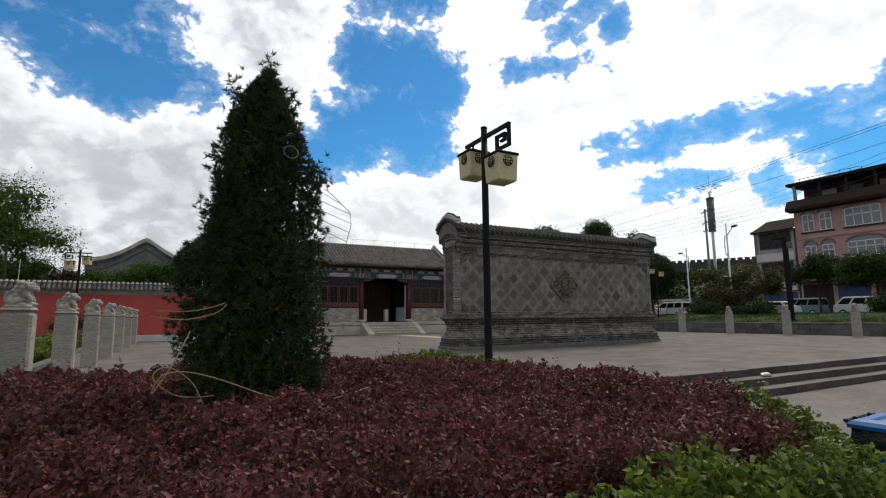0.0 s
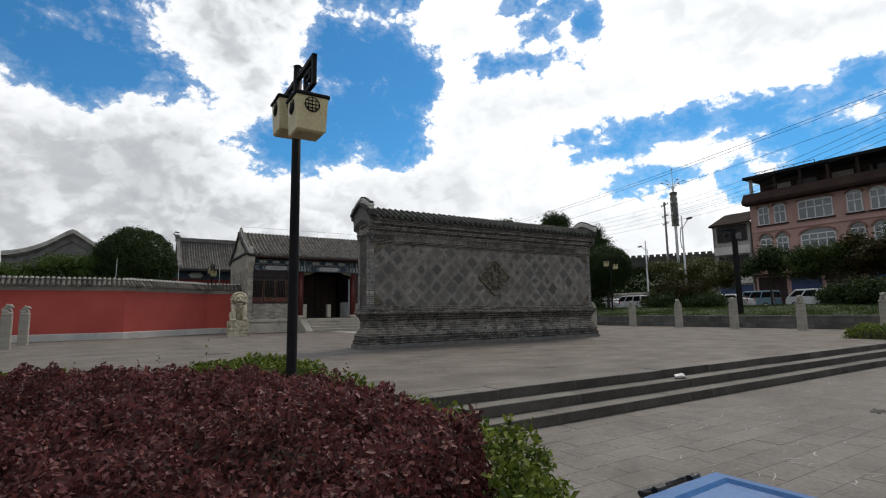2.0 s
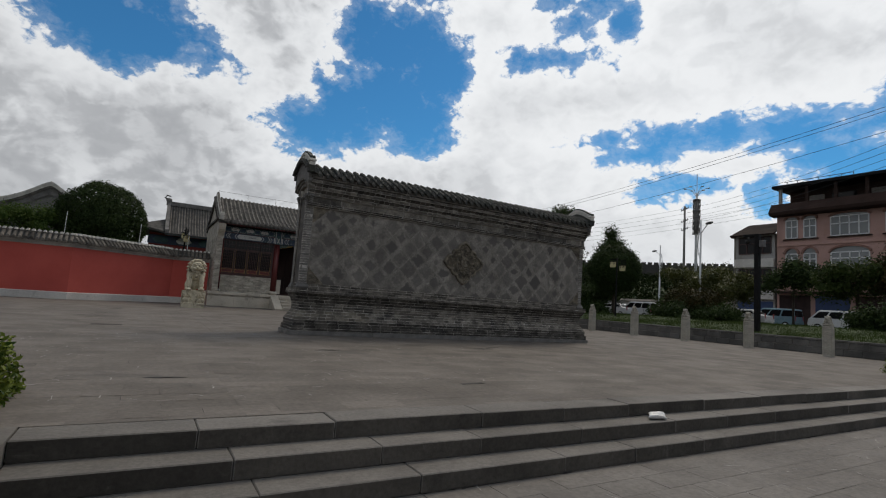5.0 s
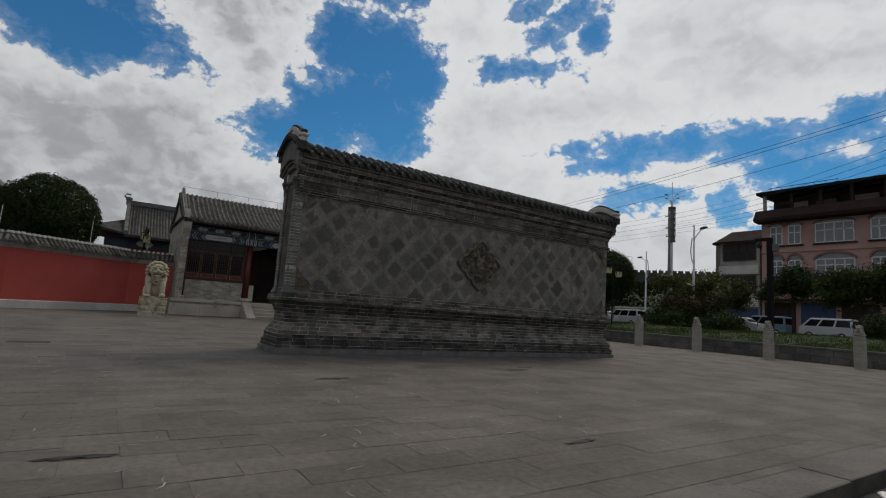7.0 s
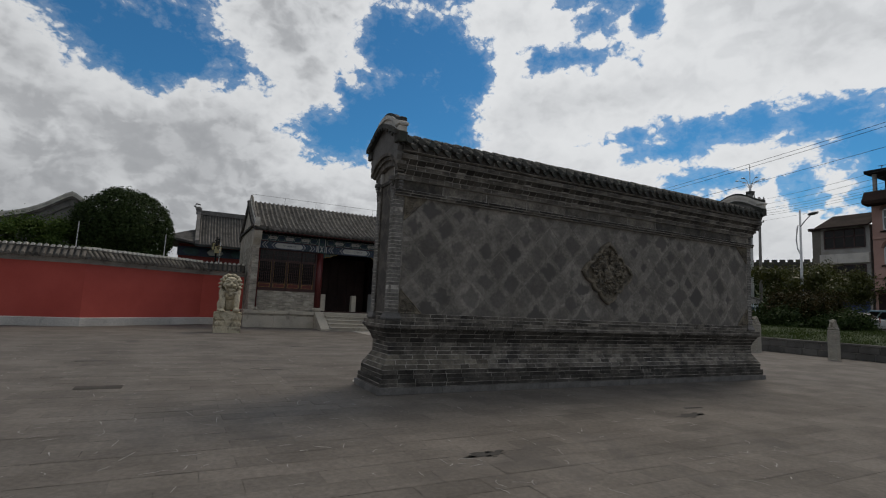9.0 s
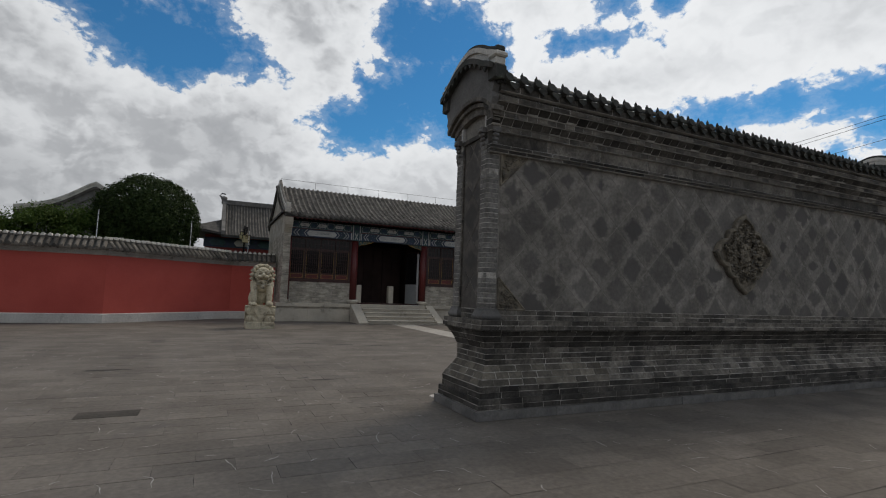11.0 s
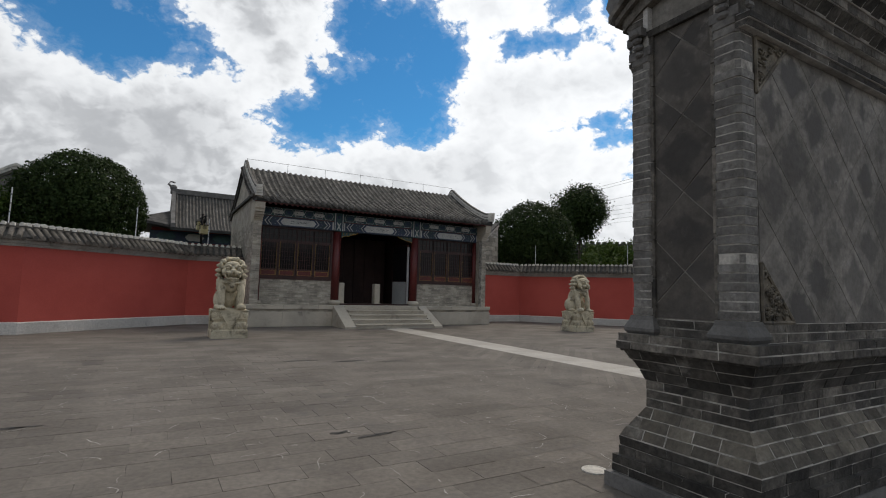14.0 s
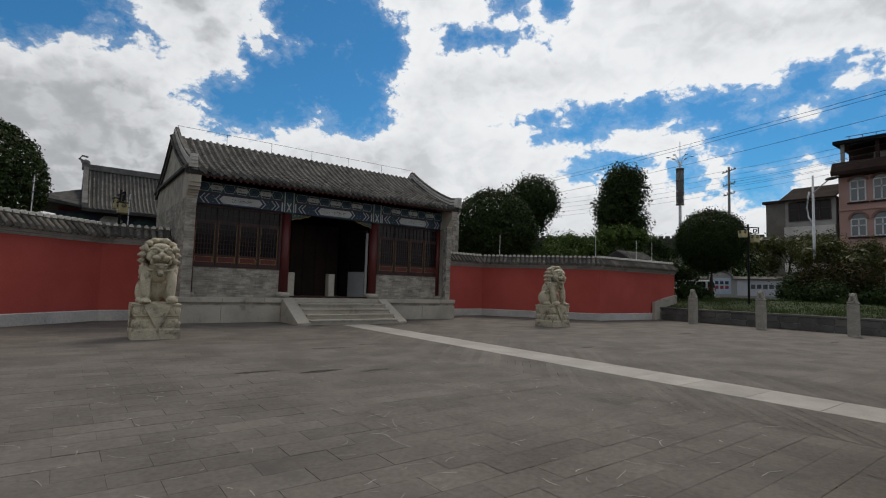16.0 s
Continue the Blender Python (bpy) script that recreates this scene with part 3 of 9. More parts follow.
# ---- mesh helpers ----
class MB:
    """Collects vertices and faces for one mesh."""

    def __init__(self):
        self.v, self.f = [], []

    def hexa(self, p):
        """Eight corners: four below and four above, both counter-clockwise from above."""
        k = len(self.v)
        self.v += [tuple(q) for q in p]
        self.f += [tuple(k + i for i in q) for q in ((3, 2, 1, 0), (4, 5, 6, 7), (0, 1, 5, 4), (1, 2, 6, 5), (2, 3, 7, 6), (3, 0, 4, 7))]
        return self

    def box(self, x0, x1, y0, y1, z0, z1):
        return self.hexa(((x0, y0, z0), (x1, y0, z0), (x1, y1, z0), (x0, y1, z0), (x0, y0, z1), (x1, y0, z1), (x1, y1, z1), (x0, y1, z1)))

    def bevel_box(self, x0, x1, y0, y1, z0, z1, r):
        """A box with its upper and lower edges and corners eased."""
        rings = []
        for z, e in ((z0, r), (z0 + r, 0), (z1 - r, 0), (z1, r)):
            a, b, c, d = x0 + e, x1 - e, y0 + e, y1 - e
            rings.append([(a + r, c, z), (b - r, c, z), (b, c + r, z), (b, d - r, z), (b - r, d, z), (a + r, d, z), (a, d - r, z), (a, c + r, z)])
        return self.loft(rings)

    def loft(self, rings, cap=True, closed=True):
        k, n = len(self.v), len(rings[0])
        for r in rings:
            self.v += [tuple(q) for q in r]
        for i in range(len(rings) - 1):
            for j in range(n if closed else n - 1):
                a, b = k + i * n + j, k + i * n + (j + 1) % n
                self.f.append((a, b, b + n, a + n))
        if cap and closed:
            self.f.append(tuple(k + j for j in reversed(range(n))))
            self.f.append(tuple(k + (len(rings) - 1) * n + j for j in range(n)))
        return self

    def tube(self, pts, r, n=8, r1=None, cap=True):
        pts = [Vector(p) for p in pts]
        rings = []
        for i, p in enumerate(pts):
            d = (pts[min(i + 1, len(pts) - 1)] - pts[max(i - 1, 0)]).normalized()
            side = d.cross(Vector((0, 0, 1)))
            side = side.normalized() if side.length > 1e-3 else Vector((1, 0, 0))
            up = side.cross(d).normalized()
            rad = r if r1 is None else r + (r1 - r) * i / max(len(pts) - 1, 1)
            rings.append([p + rad * (math.cos(2 * math.pi * j / n) * side + math.sin(2 * math.pi * j / n) * up) for j in range(n)])
        return self.loft(rings, cap)

    def lathe(self, prof, n=16, at=(0, 0, 0)):
        """Rings of (radius, height) round the upright."""
        return self.loft([[(at[0] + r * math.cos(2 * math.pi * j / n), at[1] + r * math.sin(2 * math.pi * j / n), at[2] + z) for j in range(n)] for r, z in prof])

    def ball(self, c, r, n=12, m=8, turn=None):
        rx, ry, rz = r if isinstance(r, (tuple, list)) else (r, r, r)
        rings = []
        for i in range(m + 1):
            a = -math.pi / 2 + math.pi * min(max(i / m, 0.012), 0.988)
            ring = [Vector((rx * math.cos(a) * math.cos(2 * math.pi * j / n), ry * math.cos(a) * math.sin(2 * math.pi * j / n), rz * math.sin(a))) for j in range(n)]
            rings.append([Vector(c) + (turn @ q if turn else q) for q in ring])
        return self.loft(rings)

    def prism(self, poly, axis, a, b):
        """A flat outline drawn out along an axis. Outline in the two other axes, in order."""
        def lay(p, d):
            return {"x": (d, p[0], p[1]), "y": (p[0], d, p[1]), "z": (p[0], p[1], d)}[axis]
        rings = [[lay(p, a) for p in poly], [lay(p, b) for p in poly]]
        return self.loft(rings)

    def mesh(self, name, smooth=False):
        me = bpy.data.meshes.new(name)
        me.from_pydata([tuple(p) for p in self.v], [], self.f)
        bm = bmesh.new()
        bm.from_mesh(me)
        bmesh.ops.recalc_face_normals(bm, faces=bm.faces)
        bm.to_mesh(me)
        bm.free()
        if smooth:
            me.shade_smooth()
        return me


def raw_mesh(name, mb):
    me = bpy.data.meshes.new(name)
    me.from_pydata([tuple(p) for p in mb.v], [], mb.f)
    return me


def part(name, geo, material, parent=None, label="", smooth=False, at=None, kind=""):
    """Links a mesh as one object under a thing or a part."""
    me = geo.mesh(name, smooth) if isinstance(geo, MB) else geo
    if material and not me.materials:
        me.materials.append(material)
    ob = new(name, me)
    ob.parent = parent
    if at is not None:
        ob.matrix_basis = at
    if label or kind:
        tagged(ob, label, kind=kind)
    return ob


def thing(name, label, category, at=(0, 0, 0), rz=0.0, group="", kind=""):
    ob = new(name)
    ob.empty_display_size = 0.2
    ob.matrix_basis = pose(*at, 0, 0, rz)
    return tagged(ob, label, category, group, kind)


def solid(name, geo, material, label="", category="", kind="", group="", smooth=False):
    ob = part(name, geo, material, None, smooth=smooth)
    return tagged(ob, label, category, group, kind)


def leaf_mesh(name, pos, nor, size, aspect=0.5, rng=None, fold=0.25):
    """Many folded leaves, each of two triangles, at places with facings and sizes."""
    rng = rng or np.random.default_rng(1)
    n = len(pos)
    nor = nor / np.maximum(np.linalg.norm(nor, axis=1, keepdims=True), 1e-6)
    t = rng.normal(size=(n, 3))
    t -= (t * nor).sum(1, keepdims=True) * nor
    t /= np.maximum(np.linalg.norm(t, axis=1, keepdims=True), 1e-6)
    s = np.cross(nor, t)
    size = np.asarray(size).reshape(-1, 1)
    v = np.empty((n, 4, 3), np.float32)
    v[:, 0], v[:, 2] = pos - t * size * 0.5, pos + t * size * 0.5
    v[:, 1], v[:, 3] = pos + s * size * aspect * 0.5 + nor * size * fold * 0.4, pos - s * size * aspect * 0.5 + nor * size * fold * 0.4
    idx = np.arange(n)[:, None] * 4 + np.array([0, 1, 2, 0, 2, 3])
    me = bpy.data.meshes.new(name)
    me.vertices.add(4 * n)
    me.vertices.foreach_set("co", v.ravel())
    me.loops.add(6 * n)
    me.loops.foreach_set("vertex_index", idx.ravel().astype(np.int32))
    me.polygons.add(2 * n)
    me.polygons.foreach_set("loop_start", np.arange(0, 6 * n, 3, dtype=np.int32))
    me.update(calc_edges=True)
    return me


# ---- ground ----
def ground_sheet():
    """One sheet to the horizon: low to the west of the kerb wall, higher beyond it."""
    xs = [(-1500, -0.5), (-60, -0.5), (17.5, -0.5), (17.52, 0.6), (28.2, 0.98), (28.4, 0.9), (60, 1.1), (140, 2.0), (1500, 3.0)]
    ys = [-1500, -60, -13, 0, 20, 60, 1500]
    mb = MB()
    for x, z in xs:
        mb.v += [(x, y, z) for y in ys]
    n = len(ys)
    for i in range(len(xs) - 1):
        for j in range(n - 1):
            mb.f.append((i * n + j, (i + 1) * n + j, (i + 1) * n + j + 1, i * n + j + 1))
    return mb


solid("ground", ground_sheet(), M["far_ground"], "flat dusty ground reaching to the horizon", "ground", "structure")
PX, PY0, PY1 = 17.2, -8.2, 21.0
floor_up = solid("floor", MB().box(-16.4, PX, PY0, PY1, -0.48, -0.0030), M["joint"], "upper plaza bed with mortar joints between grey slabs", "plaza floor", "structure")
floor_low = solid("pavement", MB().box(-45, 45, -40, -9.1, -0.48, -0.4430), M["joint"], "lower plaza bed with joints between grey slabs", "pavement", "structure")


def steps():
    """Three wide steps, each of long stone blocks."""
    base = thing("plaza_steps", "three wide grey stone steps up to the plaza", "steps", (0, 0, 0), kind="structure")
    part("step_core", MB().box(-8.93, 8.93, -9.1, -8.2, -0.47, -0.31).box(-8.93, 8.93, -8.8, -8.2, -0.31, -0.16), M["joint"], base)
    rng = random.Random(4)
    for k in range(3):
        y, z = -8.535 - 0.30 * k, -0.147 * k
        x = -8.94
        while x < 8.9:
            length = min(rng.uniform(0.95, 1.55), 8.94 - x)
            if 8.94 - x - length < 0.5:
                length = 8.94 - x
            dz, dy = rng.uniform(-0.004, 0.004), rng.uniform(-0.006, 0.006)
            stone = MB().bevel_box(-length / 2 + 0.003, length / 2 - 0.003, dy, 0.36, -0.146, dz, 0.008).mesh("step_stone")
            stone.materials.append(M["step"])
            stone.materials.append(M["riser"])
            # front faces get the darker colour, their shade from facing away from the sun
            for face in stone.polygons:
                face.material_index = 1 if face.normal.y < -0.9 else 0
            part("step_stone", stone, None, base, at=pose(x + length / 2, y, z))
            x += length
    for s in (-1, 1):
        part("cheek_stone", MB().prism([(-0.7, -0.45), (0.85, -0.45), (0.85, 0.003), (0.42, 0.003), (-0.68, -0.41), (-0.7, -0.43)], "x", -0.13, 0.13), M["step"], base, at=pose(s * 9.072, -9.05, 0))
    return base


steps()


# ---- screen wall ----
SX, SD = 5.135, 1.22


def ring(z, d):
    return [(-SX + d, d, z), (SX - d, d, z), (SX - d, SD - d, z), (-SX + d, SD - d, z)]


BASE = [
    (0.112, 0.175, 0.042, 0.042, 0.30), (0.175, 0.238, 0.042, 0.042, 0.30), (0.238, 0.312, 0.082, 0.082, 0.30), (0.312, 0.386, 0.082, 0.076, 0.28),
    (0.386, 0.462, 0.080, 0.120, 0.20), (0.462, 0.540, 0.122, 0.168, 0.21), (0.540, 0.616, 0.170, 0.216, 0.24),
    (0.616, 0.684, 0.222, 0.222, 0.30), (0.684, 0.752, 0.222, 0.222, 0.30), (0.752, 0.820, 0.222, 0.222, 0.30),
    (0.820, 0.900, 0.216, 0.186, 0.28), (0.900, 0.975, 0.184, 0.144, 0.28), (0.975, 1.042, 0.142, 0.106, 0.28), (1.042, 1.062, 0.088, 0.088, 0.55),
    (1.062, 1.114, 0.068, 0.068, 0.26), (1.114, 1.172, 0.078, 0.078, 0.28), (1.172, 1.238, 0.196, 0.196, 0.29), (1.238, 1.302, 0.196, 0.196, 0.29),
]
CORNICE = [
    (3.300, 3.345, 0.150, 0.140, 0.30), (3.345, 3.392, 0.125, 0.120, 0.30), (3.392, 3.572, 0.182, 0.182, 0.92), (3.572, 3.648, 0.140, 0.140, 0.16),
    (3.648, 3.732, 0.125, 0.060, 0.15), (3.732, 3.806, 0.050, 0.050, 0.16), (3.806, 3.890, 0.035, -0.040, 0.16), (3.890, 3.962, -0.055, -0.055, 0.29),
    (3.962, 4.006, -0.020, -0.020, 0.30), (4.006, 4.092, -0.095, -0.095, 0.30),
]


def clip(poly, a, b):
    """The part of a flat outline on the left of the line from a to b."""
    out = []
    side = lambda p: (b[0] - a[0]) * (p[1] - a[1]) - (b[1] - a[1]) * (p[0] - a[0])
    for i, p in enumerate(poly):
        q = poly[(i + 1) % len(poly)]
        sp, sq = side(p), side(q)
        if sp >= 0:
            out.append(p)
        if sp * sq < 0:
            t = sp / (sp - sq)
            out.append((p[0] + t * (q[0] - p[0]), p[1] + t * (q[1] - p[1])))
    return out


def course(mb_rest, parent, z0, z1, d0, d1, length, rng, sides, back=0.09, name="brick", near=lambda x, y: False, material=None):
    """One course of bricks. sides: of 'front', 'back', 'west', 'east'."""
    g = 0.0085
    dm = min(d0, d1)
    for side in sides:
        flat = side in ("front", "back")
        full = (SX - dm) if flat else SD / 2 - dm
        mid = 0.0 if flat else SD / 2
        a = -full
        first = length * rng.choice((0.5, 1.0))
        while a < full - 0.01:
            b = min(a + (first if first else length * rng.uniform(0.86, 1.14)), full)
            first = None
            if full - b < length * 0.35:
                b = full
            deep = rng.uniform(-0.004, 0.001)
            pts = []
            inset = (d1 - d0) * (g / 2) / (z1 - z0)
            for z, d in ((z0 + g / 2, d0 + inset + deep), (z1 - g / 2, d1 - inset + deep)):
                lim = (SX - d) if flat else SD / 2 - d
                u0, u1 = max(a + g / 2, -lim) if a > -full + 0.01 else -lim, min(b - g / 2, lim) if b < full - 0.01 else lim
                bk = max(d0, d1) + back
                i0, i1 = max(u0, -lim + (bk - d)) if a <= -full + 0.01 else u0, min(u1, lim - (bk - d)) if b >= full - 0.01 else u1
                quad = {"front": [(u0, d), (u1, d), (i1, bk), (i0, bk)], "back": [(-u0, SD - d), (-u1, SD - d), (-i1, SD - bk), (-i0, SD - bk)],
                        "west": [(-SX + d, mid - u0), (-SX + d, mid - u1), (-SX + bk, mid - i1), (-SX + bk, mid - i0)],
                        "east": [(SX - d, mid + u0), (SX - d, mid + u1), (SX - bk, mid + i1), (SX - bk, mid + i0)]}[side]
                along = [rng.uniform(-0.004, 0.004) if i < 2 else 0 for i in range(4)]
                pts += [(x + (along[i] if flat else 0), y + (0 if flat else along[i]), z + (rng.uniform(-0.003, 0.003) if i < 2 else 0)) for i, (x, y) in enumerate(quad)]
            cx, cy = sum(p[0] for p in pts) / 8, sum(p[1] for p in pts) / 8
            if near(cx, cy):
                cz = (z0 + z1) / 2
                one = MB().hexa([(x - cx, y - cy, z - cz) for x, y, z in pts])
                part(name, one, material or M["brick"], parent, at=pose(cx, cy, cz))
            else:
                mb_rest.hexa(pts)
            a = b
    return mb_rest


def screen_wall():
    base = thing("screen_wall", "long grey brick screen wall with moulded base, diamond-tiled panel and tiled roof", "screen wall")
    rng = random.Random(11)
    core = MB().loft([ring(z, d + 0.0026) for a in BASE for z, d in ((a[0], a[2]), (a[1], a[3]))])
    part("base_core", core, M["mortar"], base)
    part("body", MB().box(-SX + 0.225, SX - 0.225, 0.2112, SD - 0.15, 1.29, 4.085), M["grout"], base)
    core = MB()
    for s in (0, 1):
        prof = [(0.3, 3.30)] + [q for a in CORNICE for q in ((a[2] + 0.0015, a[0]), (a[3] + 0.0015, a[1]))] + [(0.3, 4.092)]
        core.prism([(d if s == 0 else SD - d, z) for d, z in prof], "x", -SX + 0.17, SX - 0.17)
    part("cornice_core", core, M["pointing"], base)
    # stone plinth
    for side in ("front", "west", "east", "back"):
        course(MB(), base, 0.0, 0.112, 0.0, 0.0, 1.15, rng, (side,), name="plinth_stone", near=lambda x, y: True, material=M["grey_stone"])
    rest, dark_rest, close = MB(), MB(), lambda x, y: x < -3.05 and y < 1.0
    for k, c in enumerate(BASE):
        # a course covers its ledge where the next one stands back, and its underside where it juts out
        up = 0.0075 if k + 1 < len(BASE) and BASE[k + 1][2] > c[3] + 0.012 else 0.0
        down = 0.0075 if k and BASE[k - 1][3] > c[2] + 0.012 else 0.0
        c = (c[0] - down, c[1] + up, *c[2:])
        # low courses look stained, undercut ones take shade in their colour
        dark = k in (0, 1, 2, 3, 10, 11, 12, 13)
        face = M["slope_brick"] if k in (4, 5, 6) else M["stain_shade_brick"] if dark else None
        course(dark_rest if dark else rest, base, *c, rng, ("front", "west"), near=close, material=face)
        course(dark_rest if dark else rest, base, *c, rng, ("east", "back"))
    for n, c in enumerate(CORNICE):
        for s in (1, -1):
            a, end = -SX + 0.16, SX - 0.16
            while a < end - 0.01:
                b = min(a + c[4] * rng.uniform(0.9, 1.1), end)
                j = rng.uniform(-0.005, -0.001)
                y = lambda d: d + j if s == 1 else SD - d - j
                f = lambda z, d: [(a + 0.005, y(d), z), (b - 0.005, y(d), z), (b - 0.005, y(0.26), z), (a + 0.005, y(0.26), z)]
                # slanting courses and those under the eave are coloured for shade
                (dark_rest if n > 7 or c[2] != c[3] else rest).hexa(f(c[0] + 0.005, c[2]) + f(c[1] - 0.005, c[3]))
                a = b
    part("brick_courses", rest, M["brick_rest"], base, kind="stuff")
    part("sooty_courses", dark_rest, M["stain_shade_brick_rest"], base, kind="stuff")
    # the diamond panel
    x0, x1, z0, z1, cut = -4.765, 4.765, 1.305, 3.296, 0.40
    pane = [(x0 + cut, z0), (x1 - cut, z0), (x1, z0 + cut), (x1, z1 - cut), (x1 - cut, z1), (x0 + cut, z1), (x0, z1 - cut), (x0, z0 + cut)]
    h = 0.295
    for r in range(-8, 9):
        for q in range(-18, 18):
            cx, cz = -4.27 + 0.59 * q + (h if r % 2 else 0), 3.10 + h * r
            poly = [(cx - h + 0.005, cz), (cx, cz - h + 0.005), (cx + h - 0.005, cz), (cx, cz + h - 0.005)]
            for i in range(8):
                if len(poly) > 2:
                    poly = clip(poly, pane[i], pane[(i + 1) % 8])
            if len(poly) > 2 and sum(poly[i - 1][0] * poly[i][1] - poly[i][0] * poly[i - 1][1] for i in range(len(poly))) > 0.012:
                deep, lean = rng.uniform(-0.001, 0.001), rng.uniform(-0.0015, 0.0015)
                mb = MB()
                near_ring = [(x - cx, deep + lean * (x - cx), z - cz) for x, z in poly]
                mb.loft([[(x * 0.992, y, z * 0.992) for x, y, z in near_ring], [(x, y + 0.0015, z) for x, y, z in near_ring], [(x, 0.042, z) for x, _, z in near_ring]])
                part("panel_tile", mb, M["panel_tile"], base, at=pose(cx, 0.208, cz))
    # carved corner triangles
    for sx in (-1, 1):
        for sz in (-1, 1):
            tri = MB()
            ox, oz = sx * 4.765, (z0 + 0.005) if sz > 0 else (z1 - 0.005)
            tri.prism([(ox, oz), (ox - sx * 0.40, oz), (ox, oz + sz * 0.40)], "y", 0.204, 0.25)
            for a, b in (((0, 0), (0.4, 0)), ((0.4, 0), (0, 0.4)), ((0, 0.4), (0, 0))):
                tri.tube([(ox - sx * a[0], 0.2, oz + sz * a[1]), (ox - sx * b[0], 0.2, oz + sz * b[1])], 0.014, 6)
            for k in range(47):
                u, v = rng.random(), rng.random()
                if u + v > 0.94:
                    continue
                u, v, r = 0.02 + u * 0.34, 0.02 + v * 0.34, rng.uniform(0.016, 0.034)
                tri.tube([(ox - sx * (u + r * math.cos(t)), 0.196 + 0.004 * math.sin(3 * t), oz + sz * (v + r * math.sin(t))) for t in [rng.uniform(0, 6) + 0.8 * i for i in range(1)] + [0.9 * i for i in range(6)]], 0.009, 5)
            part("corner_carving", tri, M["carving"], base, "dark carved scrollwork triangle")
    # the rosette
    plaque = MB()
    cx, cz, hw, hh = -0.06, 2.30, 0.76, 0.70
    def outline(scale):
        pts = []
        for i in range(96):
            t = 2 * math.pi * i / 96
            # four pointed tips with two rounded lobes between each pair
            dia = 1.0 / (abs(math.cos(t)) + abs(math.sin(t)))
            u = (t % (math.pi / 2)) / (math.pi / 2)
            scallop = 0.085 * abs(math.sin(3 * math.pi * u)) ** 0.8 - 0.03
            r = scale * (0.96 * dia + scallop * (1 if 0.03 < u < 0.97 else 0))
            pts.append((cx + hw * r * math.cos(t), cz + hh * r * math.sin(t)))
        return pts
    o1, o2 = outline(1.0), outline(0.86)
    plaque.loft([[(x, 0.21, z) for x, z in o1], [(x, 0.150, z) for x, z in o1], [(x, 0.13, z) for x, z in outline(0.96)], [(x, 0.13, z) for x, z in outline(0.89)], [(x, 0.185, z) for x, z in o2]])
    for k in range(120):
        t, r0 = rng.uniform(0, 6.283), math.sqrt(rng.random()) * 0.80
        s = 1.0 / (abs(math.cos(t)) + abs(math.sin(t)))
        px, pz = cx + hw * r0 * math.cos(t) * (0.45 + 0.42 * s), cz + hh * r0 * math.sin(t) * (0.45 + 0.42 * s)
        r, ph = rng.uniform(0.025, 0.07), rng.uniform(0, 6)
        plaque.tube([(px + r * (1 - i / 9) * math.cos(ph + 0.8 * i), 0.152 - 0.022 * rng.random(), pz + r * (1 - i / 9) * math.sin(ph + 0.8 * i)) for i in range(7)], 0.022, 6, 0.009)
    for k in range(7):
        t = 2 * math.pi * k / 7
        plaque.ball((cx + 0.10 * math.cos(t), 0.155, cz + 0.10 * math.sin(t)), (0.06, 0.03, 0.06), 8, 5)
    plaque.ball((cx, 0.15, cz), (0.06, 0.045, 0.06), 10, 6)
    part("rosette", plaque, M["carving"], base, "carved brown-grey four-lobed flower plaque", smooth=False)
    # corner piers with brackets and flared feet
    for sx in (-1, 1):
        for sy in (0, 1):
            px, py = sx * (SX - 0.165 - 0.098), (0.20 + 0.098) if sy == 0 else SD - 0.13 - 0.098
            pier = part("corner_pier", MB().loft([[(px + x, py + y, zz) for x, y in ((-0.068, -0.0955), (0.068, -0.0955), (0.0955, -0.068), (0.0955, 0.068), (0.068, 0.0955), (-0.068, 0.0955), (-0.0955, 0.068), (-0.0955, -0.068))] for zz in (1.18, 3.56)]), M["mortar"], base)
            z, k = 1.32, 0
            while z < 3.40:
                hgt = 0.0632
                e = 0.098 + rng.uniform(-0.003, 0.004)
                c = 0.026
                mb = MB()
                mb.loft([[(-e + c, -e, zz), (e - c, -e, zz), (e, -e + c, zz), (e, e - c, zz), (e - c, e, zz), (-e + c, e, zz), (-e, e - c, zz), (-e, -e + c, zz)] for zz in (0.005, hgt - 0.005)])
                part("pier_brick", mb, M["pier_brick"], pier, at=pose(px, py, z))
                z += hgt
            foot = MB().loft([[(px - e, py - e, z), (px + e, py - e, z), (px + e, py + e, z), (px - e, py + e, z)] for z, e in ((1.172, 0.118), (1.200, 0.138), (1.222, 0.140), (1.285, 0.110), (1.318, 0.103))])
            part("pier_foot", foot, M["grey_stone"], pier)
            cap = MB().box(px - 0.104, px + 0.104, py - 0.104, py + 0.104, 3.40, 3.47)
            for fx, fy in ((sx, 0), (0, -1 if sy == 0 else 1)):
                for i in range(4):
                    cap.ball((px + fx * (0.098 + 0.018 * i), py + fy * (0.098 + 0.018 * i), 3.43 + 0.05 * i), (0.05 if fy else 0.035, 0.05 if fx else 0.035, 0.03), 8, 5)
                cap.box(px + fx * 0.10 - 0.06, px + fx * 0.10 + 0.06, py + fy * 0.10 - 0.06, py + fy * 0.10 + 0.06, 3.56, 3.63)
            part("pier_bracket", cap, M["grey_stone"], pier)
